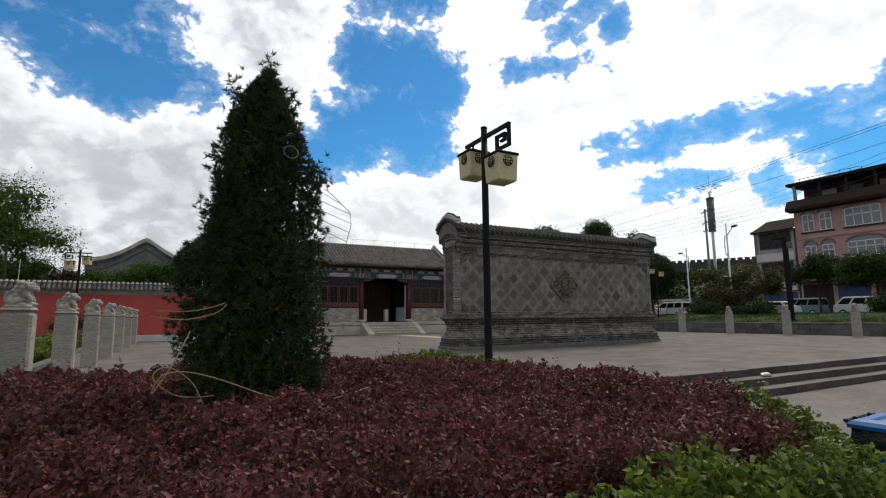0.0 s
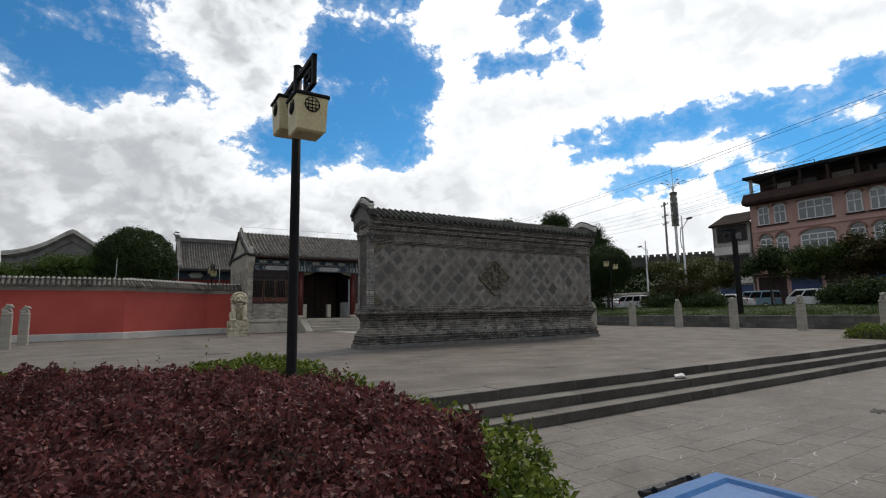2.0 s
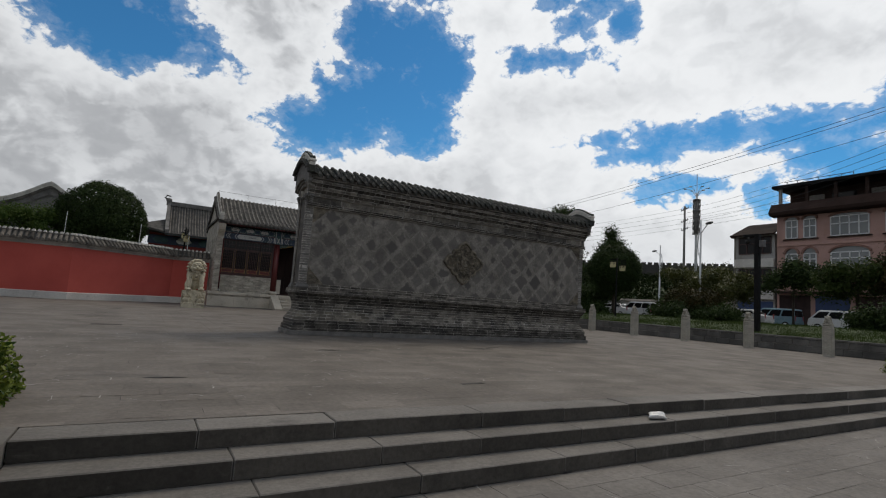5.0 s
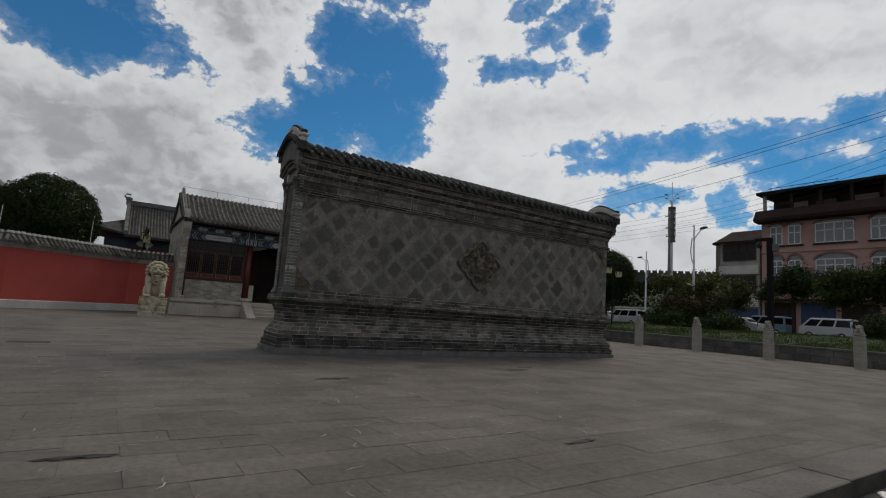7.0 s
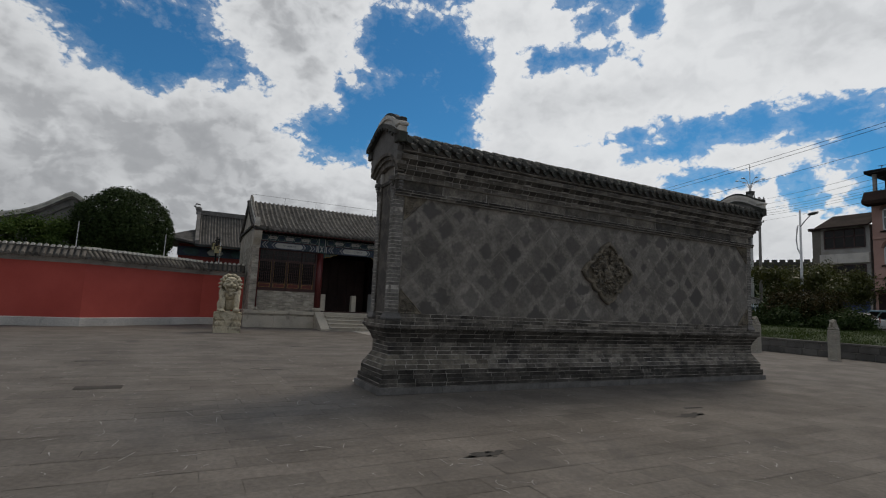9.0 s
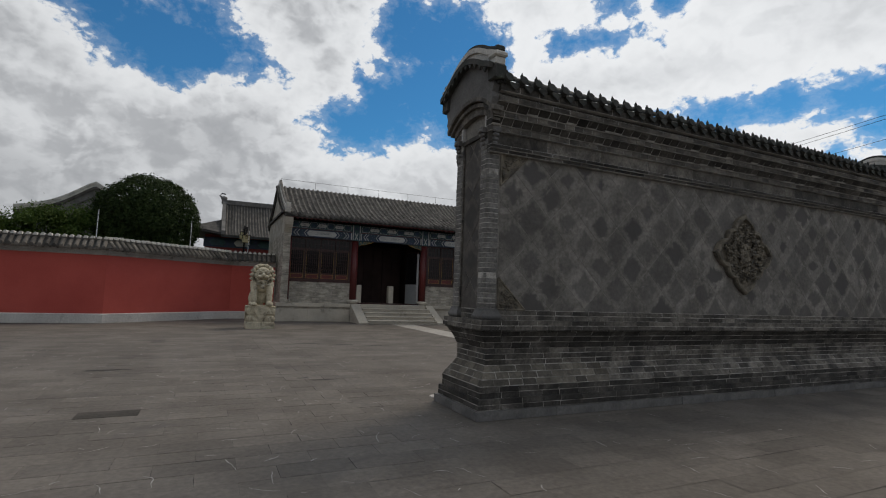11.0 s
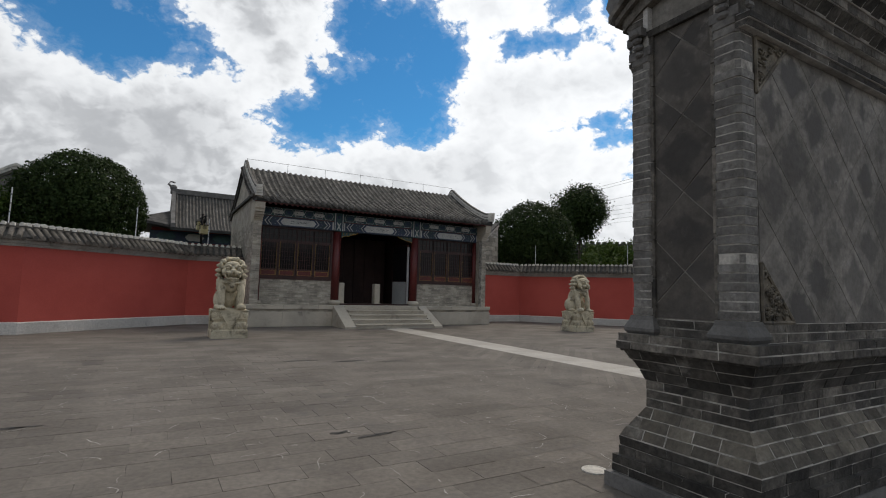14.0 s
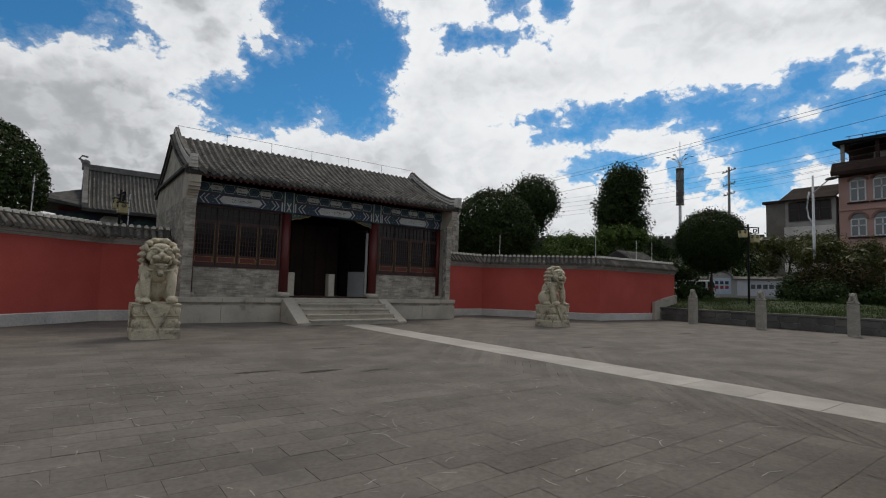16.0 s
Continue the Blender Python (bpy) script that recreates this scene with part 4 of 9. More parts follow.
    # the two ends
    for sx in (-1, 1):
        ym = SD / 2 + 0.035
        box_ = [(ym - 0.235, 1.31), (ym + 0.235, 1.31), (ym + 0.235, 3.54), (ym - 0.235, 3.54)]
        for r in range(9):
            for yo in (-0.295, 0.295) if r % 2 else (0.0,):
                zc, q = 1.36 + 0.295 * r, 0.295 - 0.007
                poly = [(ym + yo - q, zc), (ym + yo, zc - q), (ym + yo + q, zc), (ym + yo, zc + q)]
                for i in range(4):
                    if len(poly) > 2:
                        poly = clip(poly, box_[i], box_[(i + 1) % 4])
                if len(poly) > 2:
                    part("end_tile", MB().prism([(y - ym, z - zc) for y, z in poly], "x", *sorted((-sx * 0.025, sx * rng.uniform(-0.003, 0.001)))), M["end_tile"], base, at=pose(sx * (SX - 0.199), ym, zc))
        part("end_panel", MB().box(*sorted((sx * (SX - 0.24), sx * (SX - 0.205))), ym - 0.245, ym + 0.245, 1.30, 3.55), M["grout"], base, "grout between the dark end tiles")
        fr = MB()
        for yo in (-1, 1):
            z = 1.30
            while z < 3.5:
                fr.box(*sorted((sx * (SX - 0.24), sx * (SX - 0.178))), ym + yo * 0.256 - 0.020, ym + yo * 0.256 + 0.020, z + 0.003, min(z + 0.30, 3.55))
                z += 0.305
        fr.box(*sorted((sx * (SX - 0.24), sx * (SX - 0.170))), ym - 0.30, ym + 0.30, 3.545, 3.60)
        part("end_frame", fr, M["brick_rest"], base)
        # curved mouldings under the gable
        ym = SD / 2
        for lift, out, thick in ((0.0, 0.15, 0.16), (0.10, 0.11, 0.055), (0.17, 0.07, 0.055)):
            arc, top = [], []
            for i in range(17):
                y = 0.07 - lift * 0.5 + (SD - 0.14 + lift) * i / 16
                u = (y - ym) / (ym + 0.03)
                z = 3.60 + lift + 0.26 * max(0.0, 1 - abs(u) ** 2.2)
                arc.append((y, z)), top.append((y, z + thick))
            part("end_moulding", MB().prism(arc + top[::-1], "x", *sorted((sx * (SX - out), sx * (SX - 0.26)))), M["brick_rest"], base)
        low, up = [], []
        for i in range(21):
            y = SD * i / 20
            u = (y - ym) / ym
            low.append((y, 3.79 + 0.27 * max(0.0, 1 - abs(u) ** 2.0) + (0.03 * math.sin(9 * i) if i in (0, 1, 19, 20) else 0)))
            up.append((y, 4.30 + 0.24 * max(0.0, 1 - abs(u) ** 1.7)))
        tail = [(-0.01, 3.86), (-0.045, 3.93), (-0.02, 4.0), (-0.06, 4.08), (-0.03, 4.16), (-0.065, 4.25)]
        back_tail = [(SD - y, z) for y, z in tail]
        part("gable_board", MB().prism(low + back_tail + up[::-1] + tail[::-1], "x", *sorted((sx * (SX - 0.075), sx * (SX - 0.20)))), M["grey_stone"], base, "dark plain gable board with scalloped ends")
    return base


def curve_roof(u):
    """Height above the eave and depth in, along one slope of the screen wall's roof."""
    return -0.13 + u * (SD / 2 + 0.13), 4.130 + 0.37 * (u ** 0.85)


def screen_roof(base):
    rng = random.Random(5)
    bed = [(-0.09, 4.088)] + [(y, z - 0.03) for y, z in (curve_roof(i / 8) for i in range(9))]
    bed += [(SD - y, z) for y, z in reversed(bed)]
    part("roof_bed", MB().prism(bed, "x", -SX + 0.12, SX - 0.12), M["roof_bed"], base)
    def cover(seg):
        mb, r = MB(), 0.053
        u0, u1 = seg
        rings = []
        for t, e in ((u0, 1.0), (u1, 0.90)):
            y, z = curve_roof(t)
            rings.append([(r * e * math.cos(math.pi * j / 6), y, z - 0.005 + r * e * math.sin(math.pi * j / 6)) for j in range(7)])
        mb.loft(rings)
        return mb
    for k in range(4):
        m = cover((k * 0.25 - 0.012 if k else 0.0, (k + 1) * 0.25)).mesh("roof_tile")
        m.materials.append(M["moss_tile"])
        back = MB()
        for i in range(47):
            x = -4.90 + i * 0.2130
            part("roof_tile", m, None, base, at=pose(x, rng.uniform(-0.008, 0.008), rng.uniform(-0.006, 0.006), 0, 0, rng.uniform(-1.5, 1.5)))
    one = cover((0.0, 1.0))
    rest = MB()
    for i in range(47):
        x, k = -4.90 + i * 0.2130, len(rest.v)
        rest.v += [(x + p[0], SD - p[1], p[2]) for p in one.v]
        rest.f += [tuple(k + q for q in f[::-1]) for f in one.f]
    part("back_tiles", rest, M["roof_tile_rest"], base, kind="stuff")
    # round tile ends and drip tiles along the front eave
    end = MB()
    end.loft([[(0.056 * math.cos(2 * math.pi * j / 12), y, 0.056 * math.sin(2 * math.pi * j / 12)) for j in range(12)] for y in (-0.045, 0.012)])
    drip = MB().prism([(-0.095, 0.015), (-0.06, -0.05), (0.0, -0.105), (0.06, -0.05), (0.095, 0.015), (0.05, -0.012), (-0.05, -0.012)], "y", -0.012, 0.012)
    knob = MB().lathe([(0.014, 0.0), (0.020, 0.025), (0.021, 0.045), (0.012, 0.070), (0.004, 0.088)], 8).mesh("tile_knob", True)
    knob.materials.append(M["moss_tile"])
    me, md = end.mesh("tile_end"), drip.mesh("drip_tile")
    me.materials.append(M["moss_tile"]), md.materials.append(M["moss_tile"])
    for i in range(47):
        x = -4.90 + i * 0.2130
        part("tile_knob", knob, None, base, at=pose(x, curve_roof(0.03)[0], curve_roof(0.03)[1] + 0.038, rng.uniform(-6, 6), rng.uniform(-6, 6), 0))
        part("tile_end", me, None, base, at=pose(x, -0.135, 4.148 + rng.uniform(-0.005, 0.005), -12))
        if i < 46:
            part("drip_tile", md, None, base, at=pose(x + 0.106, -0.115, 4.120 + rng.uniform(-0.006, 0.006), -14, rng.uniform(-4, 4), 0))
    # rakes: a jutting row of dark tiles, two pale steps and a dark cap, ending in upright stacks
    for sx in (-1, 1):
        rake = part("gable_rake", MB().box(sx * (SX - 0.12) - 0.02, sx * (SX - 0.12) + 0.02, 0.3, 0.9, 4.42, 4.5), M["roof_bed"], base)
        for n, (o, i, z0, z1, m) in enumerate(((-0.075, 0.150, -0.02, 0.055, "moss_tile"), (0.015, 0.120, 0.055, 0.145, "rake"), (-0.010, 0.140, 0.145, 0.215, "rake"), (0.025, 0.110, 0.215, 0.265, "moss_tile"))):
            lo, hi = [], []
            for k in range(25):
                y = -0.10 + (SD + 0.20) * k / 24
                u = abs(y - SD / 2) / (SD / 2 + 0.10)
                z = 4.225 + 0.33 * max(0.0, 1 - u ** 1.7) + 0.05 * max(0.0, u - 0.75) / 0.25
                lo.append((y, z + z0)), hi.append((y, z + z1))
            part("rake_step", MB().prism(lo + hi[::-1], "x", *sorted((sx * (SX - 0.05 - o), sx * (SX - 0.05 - i)))), M[m], rake)
        drop = MB().prism([(-0.05, 0.0), (0.05, 0.0), (0.0, -0.07)], "x", -0.012, 0.012).mesh("drip_tile")
        drop.materials.append(M["moss_tile"])
        for k in range(10):
            y = 0.02 + (SD - 0.04) * k / 9
            u = abs(y - SD / 2) / (SD / 2 + 0.10)
            part("drip_tile", drop, None, rake, at=pose(sx * (SX + 0.008), y, 4.215 + 0.33 * max(0.0, 1 - u ** 1.7)))
        for y0, y1 in ((-0.15, 0.03), (SD - 0.03, SD + 0.15)):
            a, b = sorted((sx * (SX - 0.035), sx * (SX - 0.205)))
            part("stack_foot", MB().bevel_box(a, b, y0, y1, 4.13, 4.305, 0.01), M["moss_tile"], rake, "dark block under the end of the rake")
            part("stack_step", MB().bevel_box(a + 0.012, b - 0.012, y0 + 0.01, y1 - 0.01, 4.305, 4.40, 0.012).bevel_box(a - 0.01, b + 0.01, y0 - 0.015, y1 + 0.01, 4.402, 4.475, 0.02), M["rake"], rake, "stepped pale end block")
            part("stack_cap", MB().bevel_box(a + 0.02, b - 0.02, y0 + 0.01, y1, 4.477, 4.555, 0.015), M["moss_tile"], rake)


SCREEN = screen_wall()
screen_roof(SCREEN)


# ---- red walls with tiled coping ----
def sweep(path, section):
    """A section of (offset to the right, height) drawn along a line on the ground with mitred corners."""
    pts = [Vector((*p, 0)) for p in path]
    rings = []
    for i, p in enumerate(pts):
        d0 = (p - pts[i - 1]).normalized() if i else (pts[1] - p).normalized()
        d1 = (pts[i + 1] - p).normalized() if i < len(pts) - 1 else d0
        n0, n1 = Vector((d0.y, -d0.x, 0)), Vector((d1.y, -d1.x, 0))
        n = (n0 + n1).normalized()
        n /= max(n.dot(n0), 0.3)
        rings.append([p + n * o + Vector((0, 0, z)) for o, z in section])
    return MB().loft(rings)


def red_wall(name, path, label):
    w_ = thing(name, label, "red wall", kind="structure")
    part("wall_body", sweep(path, [(0, 0.2), (0, 2.45), (-0.34, 2.45), (-0.34, 0.2)]), M["red_wall"], w_)
    part("wall_base", sweep(path, [(0.045, -0.02), (0.045, 0.31), (0.012, 0.335), (-0.38, 0.335), (-0.38, -0.02)]), M["white_base"], w_, "pale whitewashed base course")
    part("cornice", sweep(path, [(0.03, 2.42), (0.05, 2.47), (0.05, 2.49), (0.10, 2.50), (0.12, 2.56), (0.12, 2.585), (0.17, 2.60), (0.17, 2.64), (-0.51, 2.64), (-0.51, 2.60), (-0.40, 2.45)]), M["cornice"], w_, "pale grey moulded cornice")
    part("coping_bed", sweep(path, [(0.20, 2.64), (0.21, 2.67), (-0.17, 2.98), (-0.55, 2.67), (-0.54, 2.64)]), M["roof_bed"], w_)
    part("coping_ridge", sweep(path, [(-0.09, 2.94), (-0.10, 3.03), (-0.14, 3.06), (-0.20, 3.06), (-0.24, 3.03), (-0.25, 2.94)]), M["roof_tile_rest"], w_)
    rng = random.Random(len(name))
    r = 0.068
    mb = MB().loft([[(r * e * math.cos(math.pi * j / 6), -o, z + r * e * math.sin(math.pi * j / 6)) for j in range(7)] for o, z, e in ((0.24, 2.655, 1.0), (0.05, 2.815, 0.97), (0.05, 2.81, 1.06), (-0.14, 2.97, 1.0))])
    mb.loft([[(0.066 * math.cos(2 * math.pi * j / 10), y, 2.665 + 0.066 * math.sin(2 * math.pi * j / 10)) for j in range(10)] for y in (-0.255, -0.235)])
    tile = mb.mesh("coping_tile")
    tile.materials.append(M["coping_tile"])
    knob = MB().loft([[(0.066 * math.cos(math.pi * j / 6), y, 3.0 + 0.105 * math.sin(math.pi * j / 6)) for j in range(7)] for y in (0.04, 0.30)]).mesh("ridge_knob")
    knob.materials.append(M["rake"])
    drip = MB().prism([(-0.085, 0.0), (-0.05, -0.05), (0.0, -0.085), (0.05, -0.05), (0.085, 0.0)], "y", -0.225, -0.205).mesh("drip_tile")
    drip.materials.append(M["coping_tile"])
    far = MB()
    for i in range(len(path) - 1):
        a, b = Vector((*path[i], 0)), Vector((*path[i + 1], 0))
        d, run = (b - a).normalized(), (b - a).length
        ang = math.degrees(math.atan2(d.y, d.x))
        n = max(int(run / 0.205), 1)
        for k in range(n):
            p = a + d * ((k + 0.5) * run / n)
            m = pose(p.x, p.y, rng.uniform(-0.008, 0.008), 0, 0, ang + rng.uniform(-1.2, 1.2))
            part("coping_tile", tile, None, w_, at=m)
            part("ridge_knob", knob, None, w_, at=m)
            q = len(far.v)
            turn = pose(p.x, p.y, 0, 0, 0, ang)
            far.v += [tuple(turn @ Vector((0.0 + x, 0.34 - y, z))) for x, y, z in ((vv.co.x, vv.co.y, vv.co.z) for vv in tile.vertices)]
            far.f += [tuple(q + j for j in reversed(f.vertices)) for f in tile.polygons]
            if run > 3:
                part("drip_tile", drip, None, w_, at=pose(p.x + d.x * run / n / 2, p.y + d.y * run / n / 2, 2.66, 0, 0, ang))
    part("back_tiles", far, M["roof_tile_rest"], w_, kind="stuff")
    return w_


WL = [(-33.0, 16.2), (-11.43, 16.2), (-7.15, 19.75), (-5.25, 19.75)]
WR = [(5.95, 19.95), (8.95, 19.95), (12.5, 15.45), (18.9, 15.2)]
red_wall("wall_west", WL, "red plastered wall with pale base and grey tiled coping")
red_wall("wall_east", WR, "red plastered wall with pale base and grey tiled coping")
solid("wall_end_quoin", MB().prism([(16.72, -0.01), (18.92, -0.01), (18.92, 1.32), (17.7, 1.12), (16.72, 0.90)], "y", 15.09, 15.24), M["plat"], "pale stone facing where the red wall meets the lawn", "wall facing", "structure")


# ---- gate building ----
GX0, GX1, GY = -5.15, 5.45, 18.7
PIER_W, PIER_E = 0.30, 0.24
COLS = (-1.73, 1.90)


def roof_line(u):
    """The front slope of the gate's roof: u from the eave (0) to the rolled ridge (1)."""
    y = 17.72 + u * 3.58
    z = 4.78 + 1.86 * (0.62 * u + 0.38 * u * u) if u < 0.93 else 4.78 + 1.86 * (0.62 * 0.93 + 0.38 * 0.93 ** 2) + 0.15 * math.sin((u - 0.93) / 0.07 * math.pi / 2)
    return y, z


def brick_panel(parent, x0, x1, y, z0, z1, rng, course_h=0.075, length=0.30, name="wall_brick"):
    """A brick face at depth y, with recessed joints. Single bricks."""
    part("brick_core", MB().box(x0, x1, y + 0.006, y + 0.22, z0, z1), M["mortar"], parent)
    n = max(int((z1 - z0) / course_h), 1)
    ch = (z1 - z0) / n
    rest = MB()
    for r in range(n):
        x = x0 - (length / 2 if r % 2 else 0)
        while x < x1 - 0.01:
            a, b = max(x, x0), min(x + length, x1)
            if b - a > 0.03:
                j = rng.uniform(-0.003, 0.003)
                rest.box(a + 0.004, b - 0.004, y + j, y + 0.05, z0 + r * ch + 0.004, z0 + (r + 1) * ch - 0.004)
            x += length
    part(name, rest, M["gate_brick_rest"], parent, kind="stuff")


def gate():
    g = thing("gate_building", "grey-tiled gate hall with red columns, painted beams and an open doorway", "gate house", (0, 0, 0))
    rng = random.Random(21)
    # platform
    px0, px1, py, pz = GX0 - 0.20, GX1 + 0.20, 18.0, 0.82
    plat = part("platform", MB().box(px0 + 0.03, px1 - 0.03, py + 0.04, 25.2, -0.01, pz - 0.02), M["gate_brick_rest"], g)
    for a, b in ((px0, -2.0), (2.16, px1)):
        x = a
        while x < b - 0.05:
            e = min(x + rng.uniform(1.3, 1.9), b)
            if b - e < 0.5:
                e = b
            part("platform_stone", MB().bevel_box(x + 0.004, e - 0.004, py, py + 0.3, 0.0, 0.56, 0.008), M["plat"], plat)
            x = e
        x = a
        while x < b - 0.05:
            e = min(x + rng.uniform(1.1, 1.6), b)
            if b - e < 0.4:
                e = b
            part("platform_slab", MB().bevel_box(x + 0.003, e - 0.003, py - 0.03, py + 0.62, 0.66, pz, 0.01), M["plat"], plat)
            x = e
    part("platform_top", MB().box(px0, px1, py + 0.60, 25.2, pz - 0.06, pz - 0.004), M["plat"], plat)
    part("platform_landing", MB().bevel_box(-2.0, 2.16, py - 0.02, py + 0.62, 0.66, pz, 0.01), M["plat"], plat)
    # stairs with sloping side stones
    stair = part("stair", MB().box(-1.56, 1.80, 16.6, 18.05, -0.01, 0.10), M["plat"], g)
    n = 5
    for k in range(n):
        z1 = pz * (k + 1) / n - (0.164 if k == n - 1 else 0)
        y0 = 16.45 + 0.31 * k
        if k == n - 1:
            continue
        cut = rng.uniform(-0.4, 0.5)
        for a, b in ((-1.555, cut), (cut, 1.795)):
            tread = part("tread", MB().bevel_box(a + 0.003, b - 0.003, y0 - 0.025, 18.02, z1 - 0.055, z1, 0.012), M["plat"], stair)
            part("riser", MB().box(a + 0.003, b - 0.003, y0 + 0.012, y0 + 0.1, z1 - 0.165, z1 - 0.060), M["plat"], tread)
    for a, b in ((-1.99, -1.56), (1.80, 2.17)):
        part("stair_side", MB().prism([(16.42, 0.0), (18.05, 0.0), (18.05, pz), (17.98, pz), (16.42, 0.07)], "x", a, b), M["plat"], stair, "sloping pale side stone")
    # columns
    for x in COLS:
        c = part("column", MB().lathe([(0.17, 1.0), (0.17, 3.9)], 20, (x, GY, 0)), M["red_wood"], g, "dark red lacquered column", smooth=True)
        part("column_base", MB().lathe([(0.20, pz), (0.26, pz + 0.05), (0.28, pz + 0.11), (0.25, pz + 0.17), (0.19, pz + 0.20)], 20, (x, GY, 0)), M["plat"], c, "round pale stone base", smooth=True)
    for x in (GX0 + PIER_W + 0.04, GX1 - PIER_E - 0.06):
        c = part("column", MB().lathe([(0.10, pz + 0.1), (0.10, 3.9)], 14, (x, GY, 0)), M["red_wood"], g, "dark red lacquered half column", smooth=True)
        part("column_base", MB().lathe([(0.14, pz), (0.18, pz + 0.05), (0.17, pz + 0.12), (0.11, pz + 0.15)], 14, (x, GY - 0.02, 0)), M["plat"], c, smooth=True)
    # side walls, piers and corbels
    for s, a, b in ((-1, GX0, GX0 + PIER_W), (1, GX1 - PIER_E, GX1)):
        wall = part("side_wall", MB().prism([(18.4, pz), (24.4, pz), (24.4, 4.7), (21.3, 6.45), (18.4, 5.0)], "x", a + 0.01, b - 0.01), M["gate_brick_rest"], g, "pale grey brick side wall")
        brick_panel(wall, a, b, 18.12, pz, 3.95, rng)
        edge = MB()
        out = a if s < 0 else b
        n_ = 40
        for r in range(n_):
            z0, z1 = pz + (3.95 - pz) * r / n_, pz + (3.95 - pz) * (r + 1) / n_
            y = 18.13 - (0.15 if r % 2 else 0)
            while y < 24.3:
                e = min(y + 0.30, 24.3)
                xx = sorted((out, out - s * 0.04))
                edge.box(xx[0] - (0.006 if s < 0 else 0), xx[1] + (0.006 if s > 0 else 0), max(y, 18.13) + 0.004, e - 0.004, z0 + 0.004, z1 - 0.004)
                y = e
        part("wall_brick", edge, M["gate_brick_rest"], wall, kind="stuff")
        for k, (d, z0, z1) in enumerate(((0.0, 3.95, 4.03), (0.06, 4.03, 4.10), (0.14, 4.10, 4.18), (0.24, 4.18, 4.28), (0.32, 4.28, 4.40), (0.36, 4.40, 4.66))):
            part("corbel", MB().bevel_box(a - 0.02 - 0.001 * k, b + 0.02 + 0.001 * k, 18.12 - d, 18.7, z0, z1, 0.006), M["plat"], wall, "pale stone corbel")
    # sill walls and windows
    for x0, x1 in ((GX0 + PIER_W, COLS[0] - 0.17), (COLS[1] + 0.17, GX1 - PIER_E)):
        brick_panel(g, x0, x1, GY - 0.03, pz, 1.80, rng)
        win = part("window", MB().box(x0, x1, GY - 0.06, GY + 0.08, 1.80, 1.88).box(x0, x1, GY - 0.05, GY + 0.08, 3.80, 3.88).box(x0, x0 + 0.07, GY - 0.05, GY + 0.08, 1.88, 3.8).box(x1 - 0.07, x1, GY - 0.05, GY + 0.08, 1.88, 3.8), M["brown_wood"], g, "dark red-brown lattice window")
        part("rail", MB().box(x0 + 0.07, x1 - 0.07, GY - 0.045, GY + 0.06, 3.30, 3.36), M["brown_wood"], win)
        n = 4
        wd = (x1 - x0 - 0.14) / n
        for k in range(n):
            a, b = x0 + 0.07 + wd * k + 0.008, x0 + 0.07 + wd * (k + 1) - 0.008
            leaf = part("casement", MB().box(a, a + 0.06, GY - 0.03, GY + 0.03, 1.88, 3.30).box(b - 0.06, b, GY - 0.03, GY + 0.03, 1.88, 3.30).box(a + 0.06, b - 0.06, GY - 0.03, GY + 0.03, 1.88, 1.95).box(a + 0.06, b - 0.06, GY - 0.03, GY + 0.03, 2.16, 2.22).box(a + 0.06, b - 0.06, GY - 0.03, GY + 0.03, 3.24, 3.30), M["brown_wood"], win)
            part("panel", MB().box(a + 0.06, b - 0.06, GY - 0.012, GY + 0.02, 1.95, 2.16), M["red_wood"], leaf)
            gl = MB()
            for (u0, u1, v0, v1) in ((a + 0.075, b - 0.075, 1.965, 2.145),):
                for q in ((u0, u1, v0, v0 + 0.01), (u0, u1, v1 - 0.01, v1), (u0, u0 + 0.01, v0 + 0.01, v1 - 0.01), (u1 - 0.01, u1, v0 + 0.01, v1 - 0.01)):
                    gl.box(q[0], q[1], GY - 0.018, GY - 0.011, q[2], q[3])
            gl.box(a + 0.052, a + 0.060, GY - 0.036, GY - 0.031, 1.95, 3.28).box(b - 0.060, b - 0.052, GY - 0.036, GY - 0.031, 1.95, 3.28)
            part("gold_line", gl, M["gold"], leaf)
            part("glass", MB().box(a + 0.06, b - 0.06, GY + 0.012, GY + 0.018, 2.22, 3.24), M["glass"], leaf)
            la = MB()
            for i in range(1, 6):
                xx = a + 0.06 + (b - a - 0.12) * i / 6
                la.box(xx - 0.008, xx + 0.008, GY - 0.014, GY + 0.010, 2.22, 3.24)
            for i, v in enumerate((2.40, 2.58, 2.72, 2.90, 3.08)):
                la.box(a + 0.06, b - 0.06, GY - 0.012, GY + 0.008, v - 0.008, v + 0.008)
            part("lattice", la, M["brown_wood"], leaf)
            up = MB()
            for i in range(5):
                xx = a + 0.02 + (b - a - 0.04) * i / 4
                up.box(xx - 0.008, xx + 0.008, GY - 0.012, GY + 0.012, 3.36, 3.80)
            up.box(a, b, GY - 0.012, GY + 0.012, 3.56, 3.58)
            part("transom_lattice", up, M["brown_wood"], win)
            part("transom_glass", MB().box(a, b, GY + 0.014, GY + 0.02, 3.36, 3.80), M["glass"], win)
    # painted beams
    def flat(poly, off, mkey, parent):
        return part("painted_shape", MB().prism(poly, "y", GY - 0.20 - off, GY - 0.19), M[mkey], parent)
    def hexagon(xa, xb, za, zb, tip, off, mkey, parent):
        zm = (za + zb) / 2
        flat([(xa - tip, zm), (xa, za), (xb, za), (xb + tip, zm), (xb, zb), (xa, zb)], off, mkey, parent)
